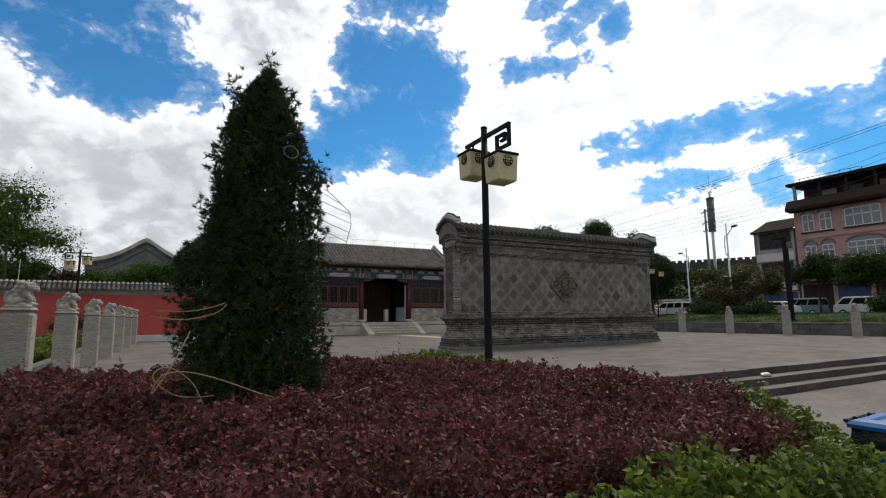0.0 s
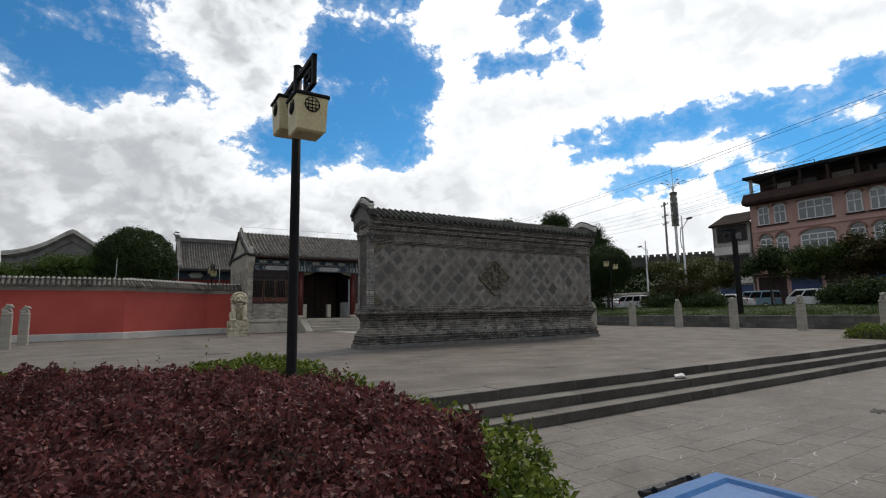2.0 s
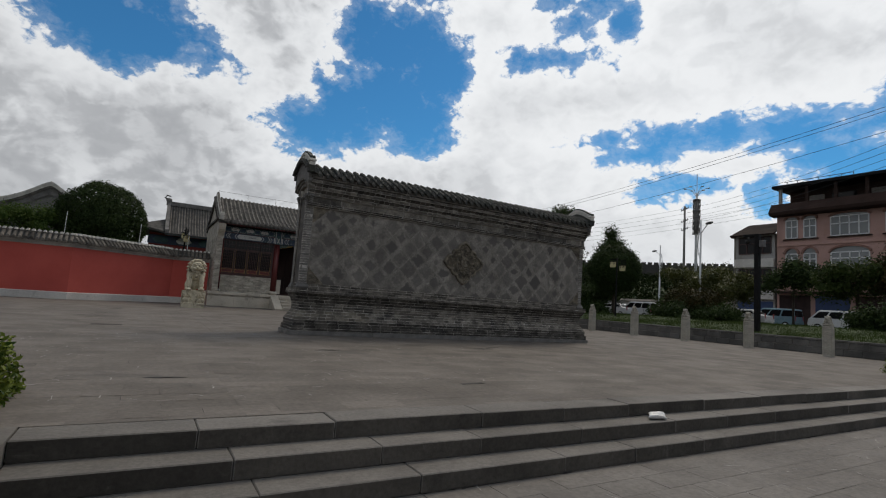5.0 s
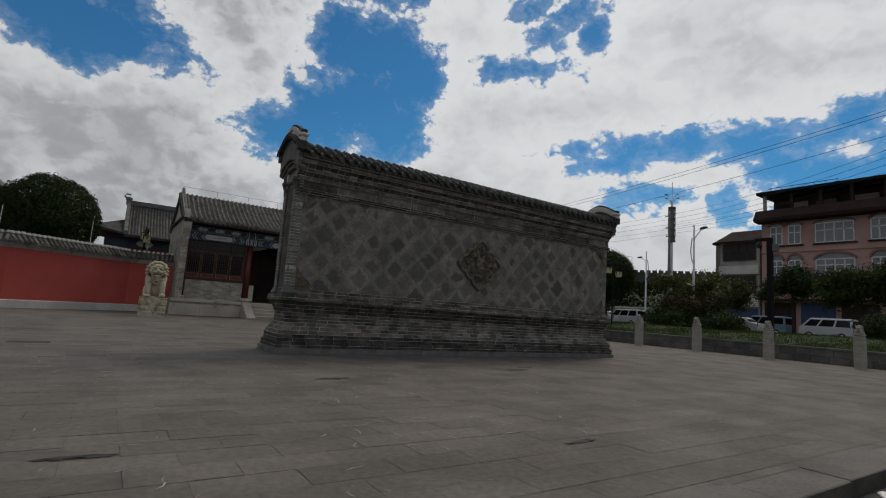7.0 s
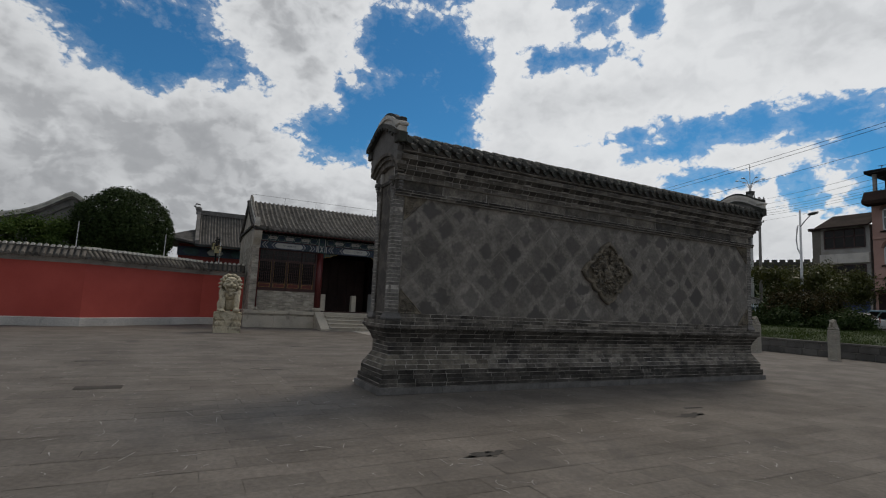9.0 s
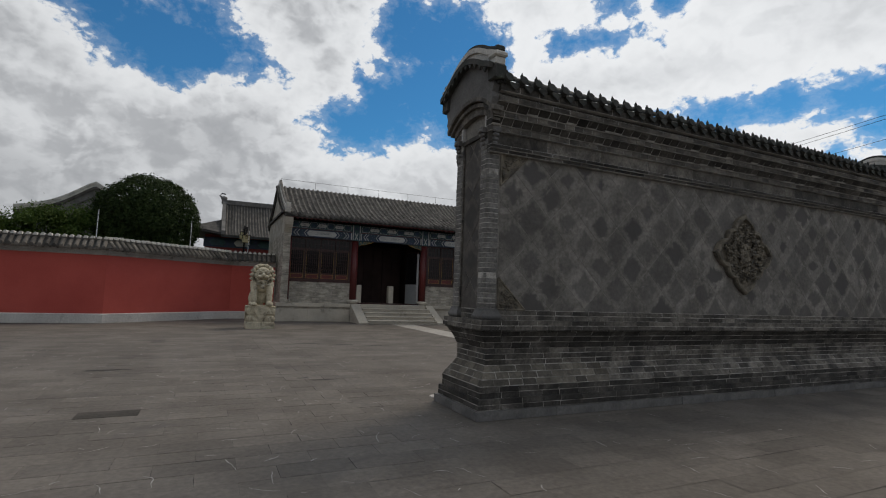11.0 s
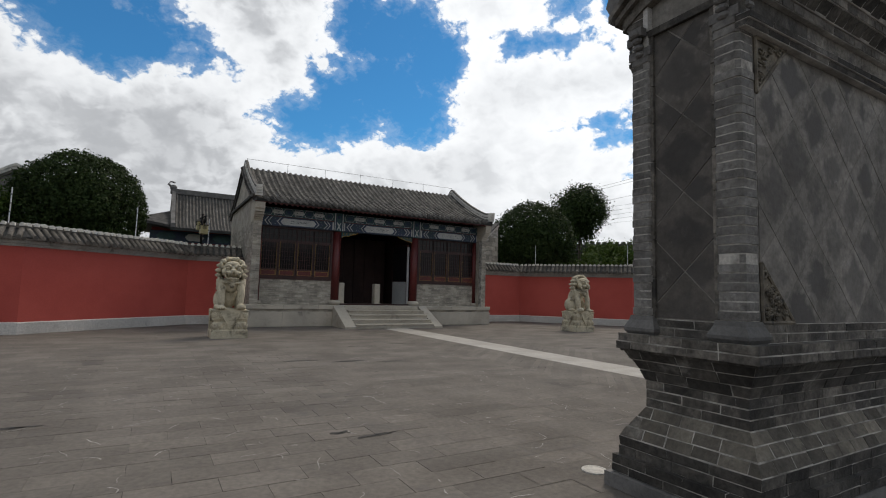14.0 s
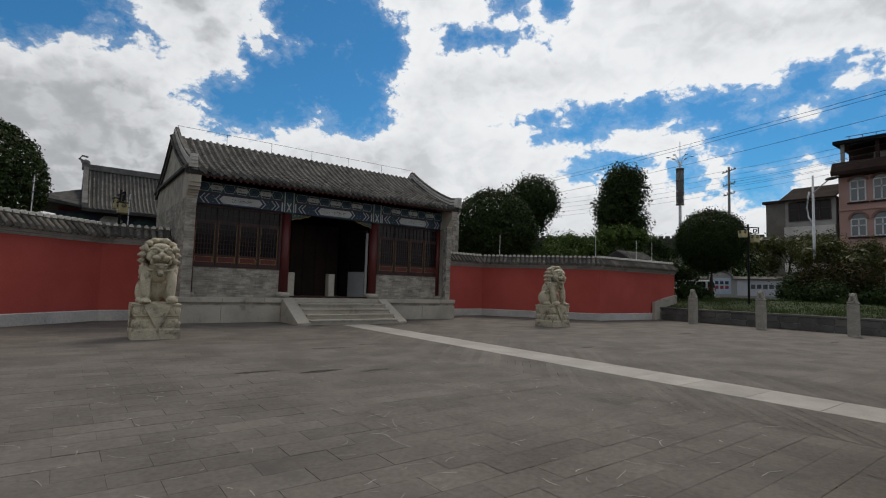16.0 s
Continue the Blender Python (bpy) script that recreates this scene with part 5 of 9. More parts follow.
    def chevron(x, z0, z1, w_, s, off, mkey, parent):
        zm, k = (z0 + z1) / 2, (z1 - z0) * 0.42 * s
        flat([(x + k, z0), (x + k + w_, z0), (x + w_, zm), (x + k + w_, z1), (x + k, z1), (x, zm)], off, mkey, parent)
    bays = ((GX0 + PIER_W, COLS[0] - 0.19), (COLS[0] + 0.19, COLS[1] - 0.19), (COLS[1] + 0.19, GX1 - PIER_E))
    for x0, x1 in bays:
        xm = (x0 + x1) / 2
        low = part("lower_beam", MB().box(x0, x1, GY - 0.19, GY + 0.16, 3.88, 4.24), M["p_dark"], g, "painted beam in blue, green and white")
        upb = part("upper_beam", MB().box(x0, x1, GY - 0.19, GY + 0.16, 4.27, 4.60), M["p_teal"], g, "painted beam in green and blue")
        z0, z1 = 3.90, 4.22
        hw = 0.62 if x1 - x0 < 3.3 else 0.66
        for s in (-1, 1):
            xe = x0 if s < 0 else x1
            for o, wd, c in ((0.03, 0.05, "p_white"), (0.10, 0.04, "p_blue")):
                flat([(xe - s * o, z0), (xe - s * (o + wd), z0), (xe - s * (o + wd), z1), (xe - s * o, z1)], 0.004, c, low)
            for i, c in enumerate(("p_white", "p_blue", "p_white")):
                chevron(xe - s * (0.17 + 0.065 * i) - 0.018, z0, z1, 0.036, -s, 0.004 + 0.001 * i, c, low)
            chevron(xm + s * (hw + 0.20) - 0.02, z0, z1, 0.034, -s, 0.005, "p_white", low)
            # small flowers between the chevrons and the middle field
            xa, xb = sorted((xe - s * 0.50, xm + s * (hw + 0.22)))
            n = max(int((xb - xa) / 0.10), 1)
            for i in range(n):
                for r in range(3):
                    fx, fz = xa + (xb - xa) * (i + 0.5) / n + (0.03 if r % 2 else 0.0), z0 + 0.055 + 0.105 * r
                    e = 0.034
                    flat([(fx - e, fz), (fx, fz - e), (fx + e, fz), (fx, fz + e)], 0.003, ("p_teal", "p_blue")[(i + r) % 2], low)
                    flat([(fx - 0.012, fz), (fx, fz - 0.012), (fx + 0.012, fz), (fx, fz + 0.012)], 0.006, "p_white", low)
        zc = 4.06
        hexagon(xm - hw, xm + hw, z0 + 0.004, z1 - 0.004, 0.14, 0.006, "p_blue", low)
        hexagon(xm - hw + 0.02, xm + hw - 0.02, z0 + 0.03, z1 - 0.03, 0.11, 0.009, "p_white", low)
        for k in range(18):
            u, v = rng.uniform(-0.42, 0.42), rng.uniform(-0.06, 0.05)
            a, b = rng.uniform(0.015, 0.06), rng.uniform(0.006, 0.022)
            t = rng.uniform(-0.4, 0.4)
            flat([(xm + u - a, zc + v - a * t), (xm + u, zc + v - b * 0.6), (xm + u + a, zc + v + a * t), (xm + u + 0.3 * a, zc + v + b)], 0.012 + 0.0004 * k, "p_ink", low)
        # a net of hexagons with pale fields above
        z0, z1 = 4.28, 4.59
        n = 7
        wd = (x1 - x0 - 0.1) / n
        for k in range(n):
            xa, xb = x0 + 0.05 + wd * k, x0 + 0.05 + wd * (k + 1)
            hexagon(xa + 0.07, xb - 0.07, z0 + 0.01, z1 - 0.01, 0.07, 0.003, "p_white", upb)
            hexagon(xa + 0.078, xb - 0.078, z0 + 0.024, z1 - 0.024, 0.062, 0.006, "p_dark", upb)
            if k in (1, 3, 5):
                hexagon(xa + 0.04, xb - 0.04, z0 + 0.075, z1 - 0.075, 0.05, 0.009, "p_white", upb)
                for q in range(4):
                    u, v = rng.uniform(-0.09, 0.09), rng.uniform(-0.03, 0.03)
                    flat([((xa + xb) / 2 + u - 0.03, 4.435 + v), ((xa + xb) / 2 + u, 4.435 + v - 0.012), ((xa + xb) / 2 + u + 0.03, 4.435 + v + 0.01), ((xa + xb) / 2 + u, 4.435 + v + 0.018)], 0.011 + 0.0004 * q, "p_ink", upb)
            else:
                hexagon(xa + 0.11, xb - 0.11, z0 + 0.07, z1 - 0.07, 0.05, 0.009, "p_teal", upb)
                hexagon(xa + 0.14, xb - 0.14, z0 + 0.105, z1 - 0.105, 0.035, 0.012, "p_blue", upb)
    part("beam_joint", MB().box(GX0 + PIER_W, GX1 - PIER_E, GY - 0.15, GY + 0.1, 4.24, 4.27), M["red_wood"], g)
    for x in COLS:
        hd = part("column_head", MB().box(x - 0.19, x + 0.19, GY - 0.215, GY + 0.16, 3.86, 4.62), M["p_teal"], g, "painted beam end over the column")
        for q in (-1, 1):
            part("stripe", MB().box(x + q * 0.165 - 0.018, x + q * 0.165 + 0.018, GY - 0.222, GY - 0.2, 3.88, 4.60), M["p_white"], hd)
            part("stripe", MB().box(x + q * 0.118 - 0.016, x + q * 0.118 + 0.016, GY - 0.221, GY - 0.2, 3.88, 4.60), M["p_blue"], hd)
            zs = (3.90, 4.22)[::q]
            part("cross", MB().prism([(x - 0.095, zs[0]), (x - 0.055, zs[0]), (x + 0.095, zs[1]), (x + 0.055, zs[1])], "y", GY - 0.226 - 0.002 * q, GY - 0.2), M["p_white"], hd)
        part("flower", MB().lathe([(0.07, 0.0), (0.065, 0.012), (0.03, 0.02)], 10).mesh("flower"), M["p_blue"], hd, at=pose(x, GY - 0.212, 4.44, 90))
    for x, s in ((COLS[0] + 0.17, 1), (COLS[1] - 0.17, -1)):
        br = part("bracket", MB().prism([(x, 3.87), (x + s * 0.72, 3.87), (x + s * 0.62, 3.80), (x + s * 0.45, 3.76), (x + s * 0.32, 3.70), (x + s * 0.14, 3.69), (x, 3.62)][::s], "y", GY - 0.09, GY - 0.02), M["p_teal"], g, "carved gilt bracket under the lintel")
        part("gilt_edge", MB().tube([(x + s * q, GY - 0.095, z) for q, z in ((0.02, 3.63), (0.14, 3.695), (0.32, 3.705), (0.45, 3.765), (0.62, 3.805), (0.72, 3.865))], 0.016, 6), M["gold"], br)
        sw = MB()
        for k in range(4):
            sw.tube([(x + s * (0.10 + 0.14 * k + 0.04 * math.cos(t)), GY - 0.095, 3.79 + 0.01 * k + 0.03 * math.sin(t)) for t in [0.8 * i for i in range(7)]], 0.009, 5)
        part("gilt_scroll", sw, M["gold"], br)
    # inside painted dark for its shade; inner door, a leaf and a notice board
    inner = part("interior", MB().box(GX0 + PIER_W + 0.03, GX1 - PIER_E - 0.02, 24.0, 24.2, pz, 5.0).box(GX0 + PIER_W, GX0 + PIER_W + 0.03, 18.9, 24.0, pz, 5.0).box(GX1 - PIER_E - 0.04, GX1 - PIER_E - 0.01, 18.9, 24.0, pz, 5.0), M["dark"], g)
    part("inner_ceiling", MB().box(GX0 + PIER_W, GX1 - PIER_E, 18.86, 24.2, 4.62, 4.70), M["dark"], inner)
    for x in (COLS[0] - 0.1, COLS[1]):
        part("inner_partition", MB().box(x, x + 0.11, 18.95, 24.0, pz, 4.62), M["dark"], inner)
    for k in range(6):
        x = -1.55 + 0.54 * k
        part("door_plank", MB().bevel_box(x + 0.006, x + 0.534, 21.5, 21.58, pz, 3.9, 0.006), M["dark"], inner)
    part("threshold", MB().box(-1.56, 1.73, 18.62, 18.74, pz, pz + 0.06), M["brown_wood"], inner)
    leaf = part("door_leaf", MB().box(-0.03, 0.03, 0, 1.15, 0, 2.75), M["brown_wood"], g, "open door leaf with a pale board on it", at=pose(1.66, 18.82, pz, 0, 0, 10))
    part("pale_board", MB().box(-0.05, -0.032, 0.05, 1.1, 0.02, 1.05), M["board"], leaf, "pale grey board")
    part("pale_edge", MB().box(-0.06, 0.035, -0.05, -0.002, 0.0, 2.62), M["board"], leaf, "pale edge strip")
    part("dark_glass", MB().box(-0.05, -0.032, 0.05, 1.1, 1.08, 2.7), M["glass"], leaf)
    for x, y in ((-1.42, 18.86), (0.42, 19.4)):
        part("door_stone", MB().bevel_box(x - 0.13, x + 0.13, y - 0.12, y + 0.2, pz, pz + 0.92, 0.02), M["plat"], g, "upright pale door stone")
    # eave: boards and rafters
    part("eave_board", MB().box(GX0 - 0.05, GX1 + 0.05, 17.75, 17.80, 4.64, 4.76), M["red_wood"], g)
    raf = MB().box(-0.035, 0.035, 17.78, 18.9, 0, 0.07).mesh("rafter")
    for v in raf.vertices:
        v.co.z += 0.34 * (v.co.y - 17.78)
    raf.materials.append(M["red_wood"])
    for i in range(52):
        part("rafter", raf, None, g, at=pose(GX0 + 0.10 + i * (GX1 - GX0 - 0.2) / 51, 0, 4.585))
    soff = MB().prism([(17.78, 4.65), (18.9, 5.03), (18.9, 5.06), (17.78, 4.69)], "x", GX0 + 0.02, GX1 - 0.02)
    part("soffit", soff, M["brown_wood"], g)
    # roof
    prof = [roof_line(i / 24) for i in range(25)]
    back = [(42.6 - y, z) for y, z in reversed(prof[:-1])]
    bed = [(y, z) for y, z in prof] + back
    under = [(y, z - 0.12) for y, z in reversed(bed)]
    roof = part("roof", MB().prism(bed + under, "x", GX0 - 0.02, GX1 + 0.02), M["roof_bed"], g, "grey tiled roof with a rolled ridge")
    def seg(u0, u1, r0, r1):
        rings = []
        for u, r in ((u0, r0), (u1, r1)):
            y, z = roof_line(u)
            rings.append([(r * math.cos(math.pi * j / 6), y, z + r * math.sin(math.pi * j / 6)) for j in range(7)])
        return MB().loft(rings)
    rows, courses = 43, 15
    xs = [GX0 + 0.30 + (GX1 - GX0 - 0.60) * i / (rows - 1) for i in range(rows)]
    rest = MB()
    for k in range(courses):
        one = seg(k / courses - (0.006 if k else 0), (k + 1) / courses, 0.070, 0.060)
        if k < 7:
            me = one.mesh("roof_tile", True)
            me.materials.append(M["roof_tile"])
            for x in xs:
                part("roof_tile", me, None, roof, at=pose(x, 0, rng.uniform(-0.006, 0.006), 0, 0, 0))
        else:
            for x in xs:
                q = len(rest.v)
                j = rng.uniform(-0.006, 0.006)
                rest.v += [(p[0] + x, p[1], p[2] + j) for p in one.v]
                rest.f += [tuple(q + i for i in f) for f in one.f]
    for x in xs:
        q = len(rest.v)
        one = seg(0, 0.5, 0.07, 0.065)
        two = seg(0.5, 1.0, 0.07, 0.065)
        for o in (one, two):
            q = len(rest.v)
            rest.v += [(p[0] + x, 42.6 - p[1], p[2]) for p in o.v]
            rest.f += [tuple(q + i for i in f[::-1]) for f in o.f]
    # the pans between the cover rows
    pans = MB()
    for i in range(rows - 1):
        x = (xs[i] + xs[i + 1]) / 2
        for k in range(20):
            (y0, z0), (y1, z1) = roof_line(k / 20), roof_line((k + 1) / 20)
            h = 0.055
            q = len(pans.v)
            pans.v += [(x - 0.06, y0, z0 + 0.02), (x, y0, z0 + 0.004 + 0.02), (x + 0.06, y0, z0 + 0.02), (x - 0.06, y1, z1 + 0.006), (x, y1, z1 + 0.004), (x + 0.06, y1, z1 + 0.006)]
            pans.f += [(q, q + 1, q + 4, q + 3), (q + 1, q + 2, q + 5, q + 4)]
    part("pan_tile", pans, M["roof_pan"], roof, kind="stuff")
    part("roof_tiles_joined", rest, M["roof_tile_rest"], roof, kind="stuff")
    end = MB().loft([[(0.076 * math.cos(2 * math.pi * j / 12), y, 0.076 * math.sin(2 * math.pi * j / 12)) for j in range(12)] for y in (-0.03, 0.02)]).mesh("tile_end")
    drip = MB().prism([(-0.12, 0.02), (-0.07, -0.05), (0.0, -0.11), (0.07, -0.05), (0.12, 0.02)], "y", -0.02, 0.01).mesh("drip_tile")
    end.materials.append(M["roof_tile"]), drip.materials.append(M["roof_tile"])
    for i, x in enumerate(xs):
        part("tile_end", end, None, roof, at=pose(x, 17.71, 4.815, -15))
        if i < rows - 1:
            part("drip_tile", drip, None, roof, at=pose((xs[i] + xs[i + 1]) / 2, 17.72, 4.775, -15))
    # rakes: pale mouldings that turn up at the ends, over a row of small drip tiles
    teeth = MB().prism([(-0.07, 0.0), (0.07, 0.0), (0.03, -0.09), (-0.03, -0.09)], "x", -0.05, 0.03).mesh("drip_tile")
    teeth.materials.append(M["roof_tile"])
    for s, x in ((-1, GX0), (1, GX1)):
        rk = part("gable_rake", MB().box(x - 0.1, x + 0.1, 18.5, 24.0, 4.9, 5.0), M["roof_bed"], roof)
        line = []
        for i in range(33):
            u = i / 32
            y, z = roof_line(u)
            z += 0.10 * max(0.0, 0.12 - u) / 0.12
            line.append((y - 0.05 * (1 - u), z))
        full = line + [(42.6 - y, z) for y, z in reversed(line[:-1])]
        for o, i_, z0, z1, m in ((0.10, -0.12, -0.02, 0.06, "roof_tile_rest"), (-0.01, -0.13, 0.06, 0.15, "rake"), (-0.02, -0.12, 0.15, 0.18, "roof_pan"), (0.01, -0.15, 0.18, 0.28, "rake"), (-0.02, -0.12, 0.28, 0.36, "roof_tile_rest")):
            lo, hi = [(y, z + z0) for y, z in full], [(y, z + z1) for y, z in full]
            part("rake_step", MB().prism(lo + hi[::-1], "x", *sorted((x + s * o, x + s * i_))), M[m], rk)
        part("gable_board", MB().prism([(y, z + 0.0) for y, z in full] + [(y, z - 0.22) for y, z in reversed(full)], "x", *sorted((x + s * 0.0, x + s * 0.05))), M["roof_pan"], rk, "dark grey gable board")
        for k in range(26):
            u = 0.02 + 0.96 * k / 25
            y, z = roof_line(u)
            part("drip_tile", teeth, None, rk, at=pose(x + s * 0.10, y, z + 0.01 + 0.10 * max(0.0, 0.12 - u) / 0.12))
        ends = MB()
        for q in range(4):
            ends.box(x - s * 0.05 - 0.13 + 0.012 * q, x - s * 0.05 + 0.13 - 0.012 * q, 17.60 - 0.03 * q, 17.78, 4.84 + 0.10 * q, 4.935 + 0.10 * q)
        part("rake_end", ends, M["rake"], rk, "stepped pale end block")
    # lightning wire along the ridge
    wire = part("ridge_wire", MB().tube([(GX0 + 0.1, 21.3, 7.03), (GX1 - 0.1, 21.3, 7.03)], 0.008, 5), M["grey_wire"], g, "thin lightning wire on rods")
    for i in range(7):
        x = GX0 + 0.1 + (GX1 - GX0 - 0.2) * i / 6
        part("rod", MB().tube([(x, 21.3, 6.55), (x, 21.3, 7.05)], 0.008, 5), M["grey_wire"], wire)
    return g


gate()


# ---- plants ----
def blob_points(rng, blobs, n, shell=0.35):
    """Places and facings in a crown of rounded masses; most lie near its skin."""
    vol = np.array([b[1][0] * b[1][1] * b[1][2] for b in blobs]) ** 0.67
    pick = rng.choice(len(blobs), n, p=vol / vol.sum())
    c = np.array([b[0] for b in blobs])[pick]
    r = np.array([b[1] for b in blobs])[pick]
    d = rng.normal(size=(n, 3))
    d /= np.linalg.norm(d, axis=1, keepdims=True)
    rad = 1 - shell * rng.random(n) ** 1.6
    lump = 1 + (0.10 if shell > 0.25 else 0.025) * np.sin(7 * d[:, 0] + 3 * d[:, 2] + pick) + (0.08 if shell > 0.25 else 0.02) * np.sin(11 * d[:, 1] - 5 * d[:, 2] + 2 * pick)
    return c + d * r * (rad * lump)[:, None], d


def clumped(rng, pos, nor, per, spread):
    n = len(pos)
    p = np.repeat(pos, per, axis=0) + rng.normal(size=(n * per, 3)) * spread
    q = np.repeat(nor, per, axis=0) + rng.normal(size=(n * per, 3)) * 0.75
    q[:, 2] += 0.35
    return p, q


def tree(name, label, at, height, blobs, clumps, per, leaf, material, trunk=0.12, seed=1, spread=0.16, shell=0.35, category="tree", limbs=5, aspect=0.5, base=0.0):
    rng = np.random.default_rng(seed)
    t = thing(name, label, category, at)
    mb = MB()
    c0 = Vector(np.mean([b[0] for b in blobs], axis=0))
    fork = Vector((c0.x * 0.3, c0.y * 0.3, max(height * 0.35, c0.z - max(b[1][2] for b in blobs) * 0.8)))
    mb.tube([(0, 0, -0.1 + base), (0.02, 0.01, fork.z * 0.5), fork, c0], trunk, 8, trunk * 0.3)
    for k in range(limbs):
        b = blobs[k % len(blobs)]
        tip = Vector(b[0]) + Vector(rng.normal(size=3) * np.array(b[1]) * 0.35)
        mid = fork.lerp(tip, 0.5) + Vector((0, 0, 0.15))
        mb.tube([fork, mid, tip], trunk * 0.45, 6, trunk * 0.1)
    part("trunk", mb, M["bark"], t, smooth=True)
    pos, nor = blob_points(rng, blobs, clumps, shell)
    p, q = clumped(rng, pos, nor, per, spread)
    inner, ni = blob_points(rng, [(b[0], tuple(x * 0.74 for x in b[1])) for b in blobs], clumps // 2, 0.9)
    p, q = np.concatenate([p, inner]), np.concatenate([q, ni])
    size = np.concatenate([leaf * rng.uniform(0.6, 1.4, len(pos) * per), leaf * rng.uniform(2.4, 4.0, len(inner))])
    crown = leaf_mesh("crown", p, q, size, aspect, rng)
    part("crown", crown, material, t)
    return t


# conifer in the bed
def conifer():
    rng = np.random.default_rng(8)
    t = thing("conifer", "dark green clipped conifer with dense needles, standing in the purple hedge", "conifer", (-13.12, -10.4, 0))
    part("trunk", MB().tube([(0.05, 0, -0.3), (0.0, 0, 0.8), (0.02, 0.02, 2.0), (0.05, 0, 3.1)], 0.07, 8, 0.02), M["bark"], t, smooth=True)
    zs = np.array([0.30, 0.55, 1.05, 1.72, 2.42, 2.88, 3.08, 3.22])
    rs = np.array([0.34, 0.48, 0.51, 0.45, 0.36, 0.22, 0.12, 0.02])
    cx = np.array([0.0, 0.02, 0.04, 0.07, 0.06, 0.04, 0.06, 0.07])
    n = 9600
    z = rng.choice(np.linspace(0.32, 3.20, 400), n, p=(lambda w_: w_ / w_.sum())(np.interp(np.linspace(0.32, 3.20, 400), zs, rs) + 0.06))
    a = rng.uniform(0, 2 * np.pi, n)
    lump = 1 + 0.12 * np.sin(3 * a + 4 * z) + 0.10 * np.sin(7 * a - 9 * z) + rng.normal(0, 0.05, n)
    r = np.interp(z, zs, rs) * (1 - 0.40 * rng.random(n) ** 1.8) * lump
    c = np.stack([np.interp(z, zs, cx) + r * np.cos(a), r * np.sin(a), z + rng.normal(0, 0.02, n)], 1)
    # a few loose shoots stand off the outline
    shoots = [((-0.44, 0.1, 1.62), 0.26), ((-0.36, 0.0, 1.95), 0.2), ((-0.55, 0.05, 1.30), 0.26), ((-0.28, 0.1, 2.35), 0.18), ((0.52, 0.0, 2.35), 0.22), ((0.56, 0.05, 1.5), 0.2), ((0.05, 0, 3.25), 0.16), ((0.25, 0.0, 3.02), 0.16), ((-0.2, 0, 3.0), 0.16)]
    extra = np.concatenate([np.array(s)[None] + rng.normal(size=(26, 3)) * np.array([0.04, 0.04, ln * 0.35]) for s, ln in shoots])
    c = np.concatenate([c, extra])
    out = np.stack([c[:, 0] - 0.05, c[:, 1] * 1.0, np.full(len(c), 0.35)], 1)
    out /= np.linalg.norm(out, axis=1, keepdims=True)
    per = 14
    d = np.repeat(out, per, axis=0) * 0.8 + rng.normal(size=(len(c) * per, 3)) * 0.75
    d /= np.linalg.norm(d, axis=1, keepdims=True)
    length = rng.uniform(0.026, 0.058, len(d))[:, None]
    base = np.repeat(c, per, axis=0)
    side = np.cross(d, rng.normal(size=d.shape))
    side /= np.maximum(np.linalg.norm(side, axis=1, keepdims=True), 1e-6)
    v = np.stack([base - side * 0.0035, base + side * 0.0035, base + d * length * 0.6 + side * 0.0042, base + d * length], 1).reshape(-1, 3)
    k = np.arange(len(d))[:, None] * 4
    me = bpy.data.meshes.new("needles")
    me.from_pydata(v.tolist(), [], np.concatenate([k + np.array([0, 1, 2]), k + np.array([0, 2, 3])]).tolist())
    part("needles", me, M["needle"], t)
    # dark inner foliage
    pos, nor = [], rng.normal(size=(2600, 3))
    zz = rng.uniform(0.35, 3.1, 2600)
    aa, rr = rng.uniform(0, 6.283, 2600), np.interp(zz, zs, rs) * 0.72 * np.sqrt(rng.random(2600))
    pos = np.stack([rr * np.cos(aa), rr * np.sin(aa), zz], 1)
    part("inner_foliage", leaf_mesh("inner_foliage", pos, nor, rng.uniform(0.08, 0.16, 2600), 0.4, rng), M["needle"], t)
    return t


conifer()
# wires and a bent rack that hang on the conifer
rack = thing("wire_rack", "thin bent wire rack hooked in the conifer", "wire rack", (-12.55, -10.40, 1.4))
outer = [(0.0, 0.02, 0.86), (0.12, 0.04, 0.78), (0.26, 0.05, 0.66), (0.27, 0.05, 0.55), (0.20, 0.04, 0.28), (0.16, 0.04, 0.20)]
part("frame_wire", MB().tube(outer, 0.0035, 5), M["grey_wire"], rack)
for k in range(6):
    z = 0.73 - 0.085 * k
    x = np.interp(z, [0.20, 0.28, 0.55, 0.66, 0.78], [0.16, 0.20, 0.27, 0.26, 0.12])
    part("bar", MB().tube([(-0.06, 0.0, z + 0.10), (float(x), 0.045, z)], 0.003, 5), M["grey_wire"], rack)
cord = thing("loose_cord", "pale yellow cord looped round the foot of the conifer", "cord", (-13.12, -10.4, 0.5))


def bent(pts, n=6):
    """A smooth line through some points."""
    p = [Vector(q) for q in pts]
    out = []
    for i in range(len(p) - 1):
        a, b, c, d = p[max(i - 1, 0)], p[i], p[i + 1], p[min(i + 2, len(p) - 1)]
        for k in range(n):
            t = k / n
            out.append(0.5 * (2 * b + (c - a) * t + (2 * a - 5 * b + 4 * c - d) * t * t + (3 * b - a - 3 * c + d) * t ** 3))
    return out + [p[-1]]


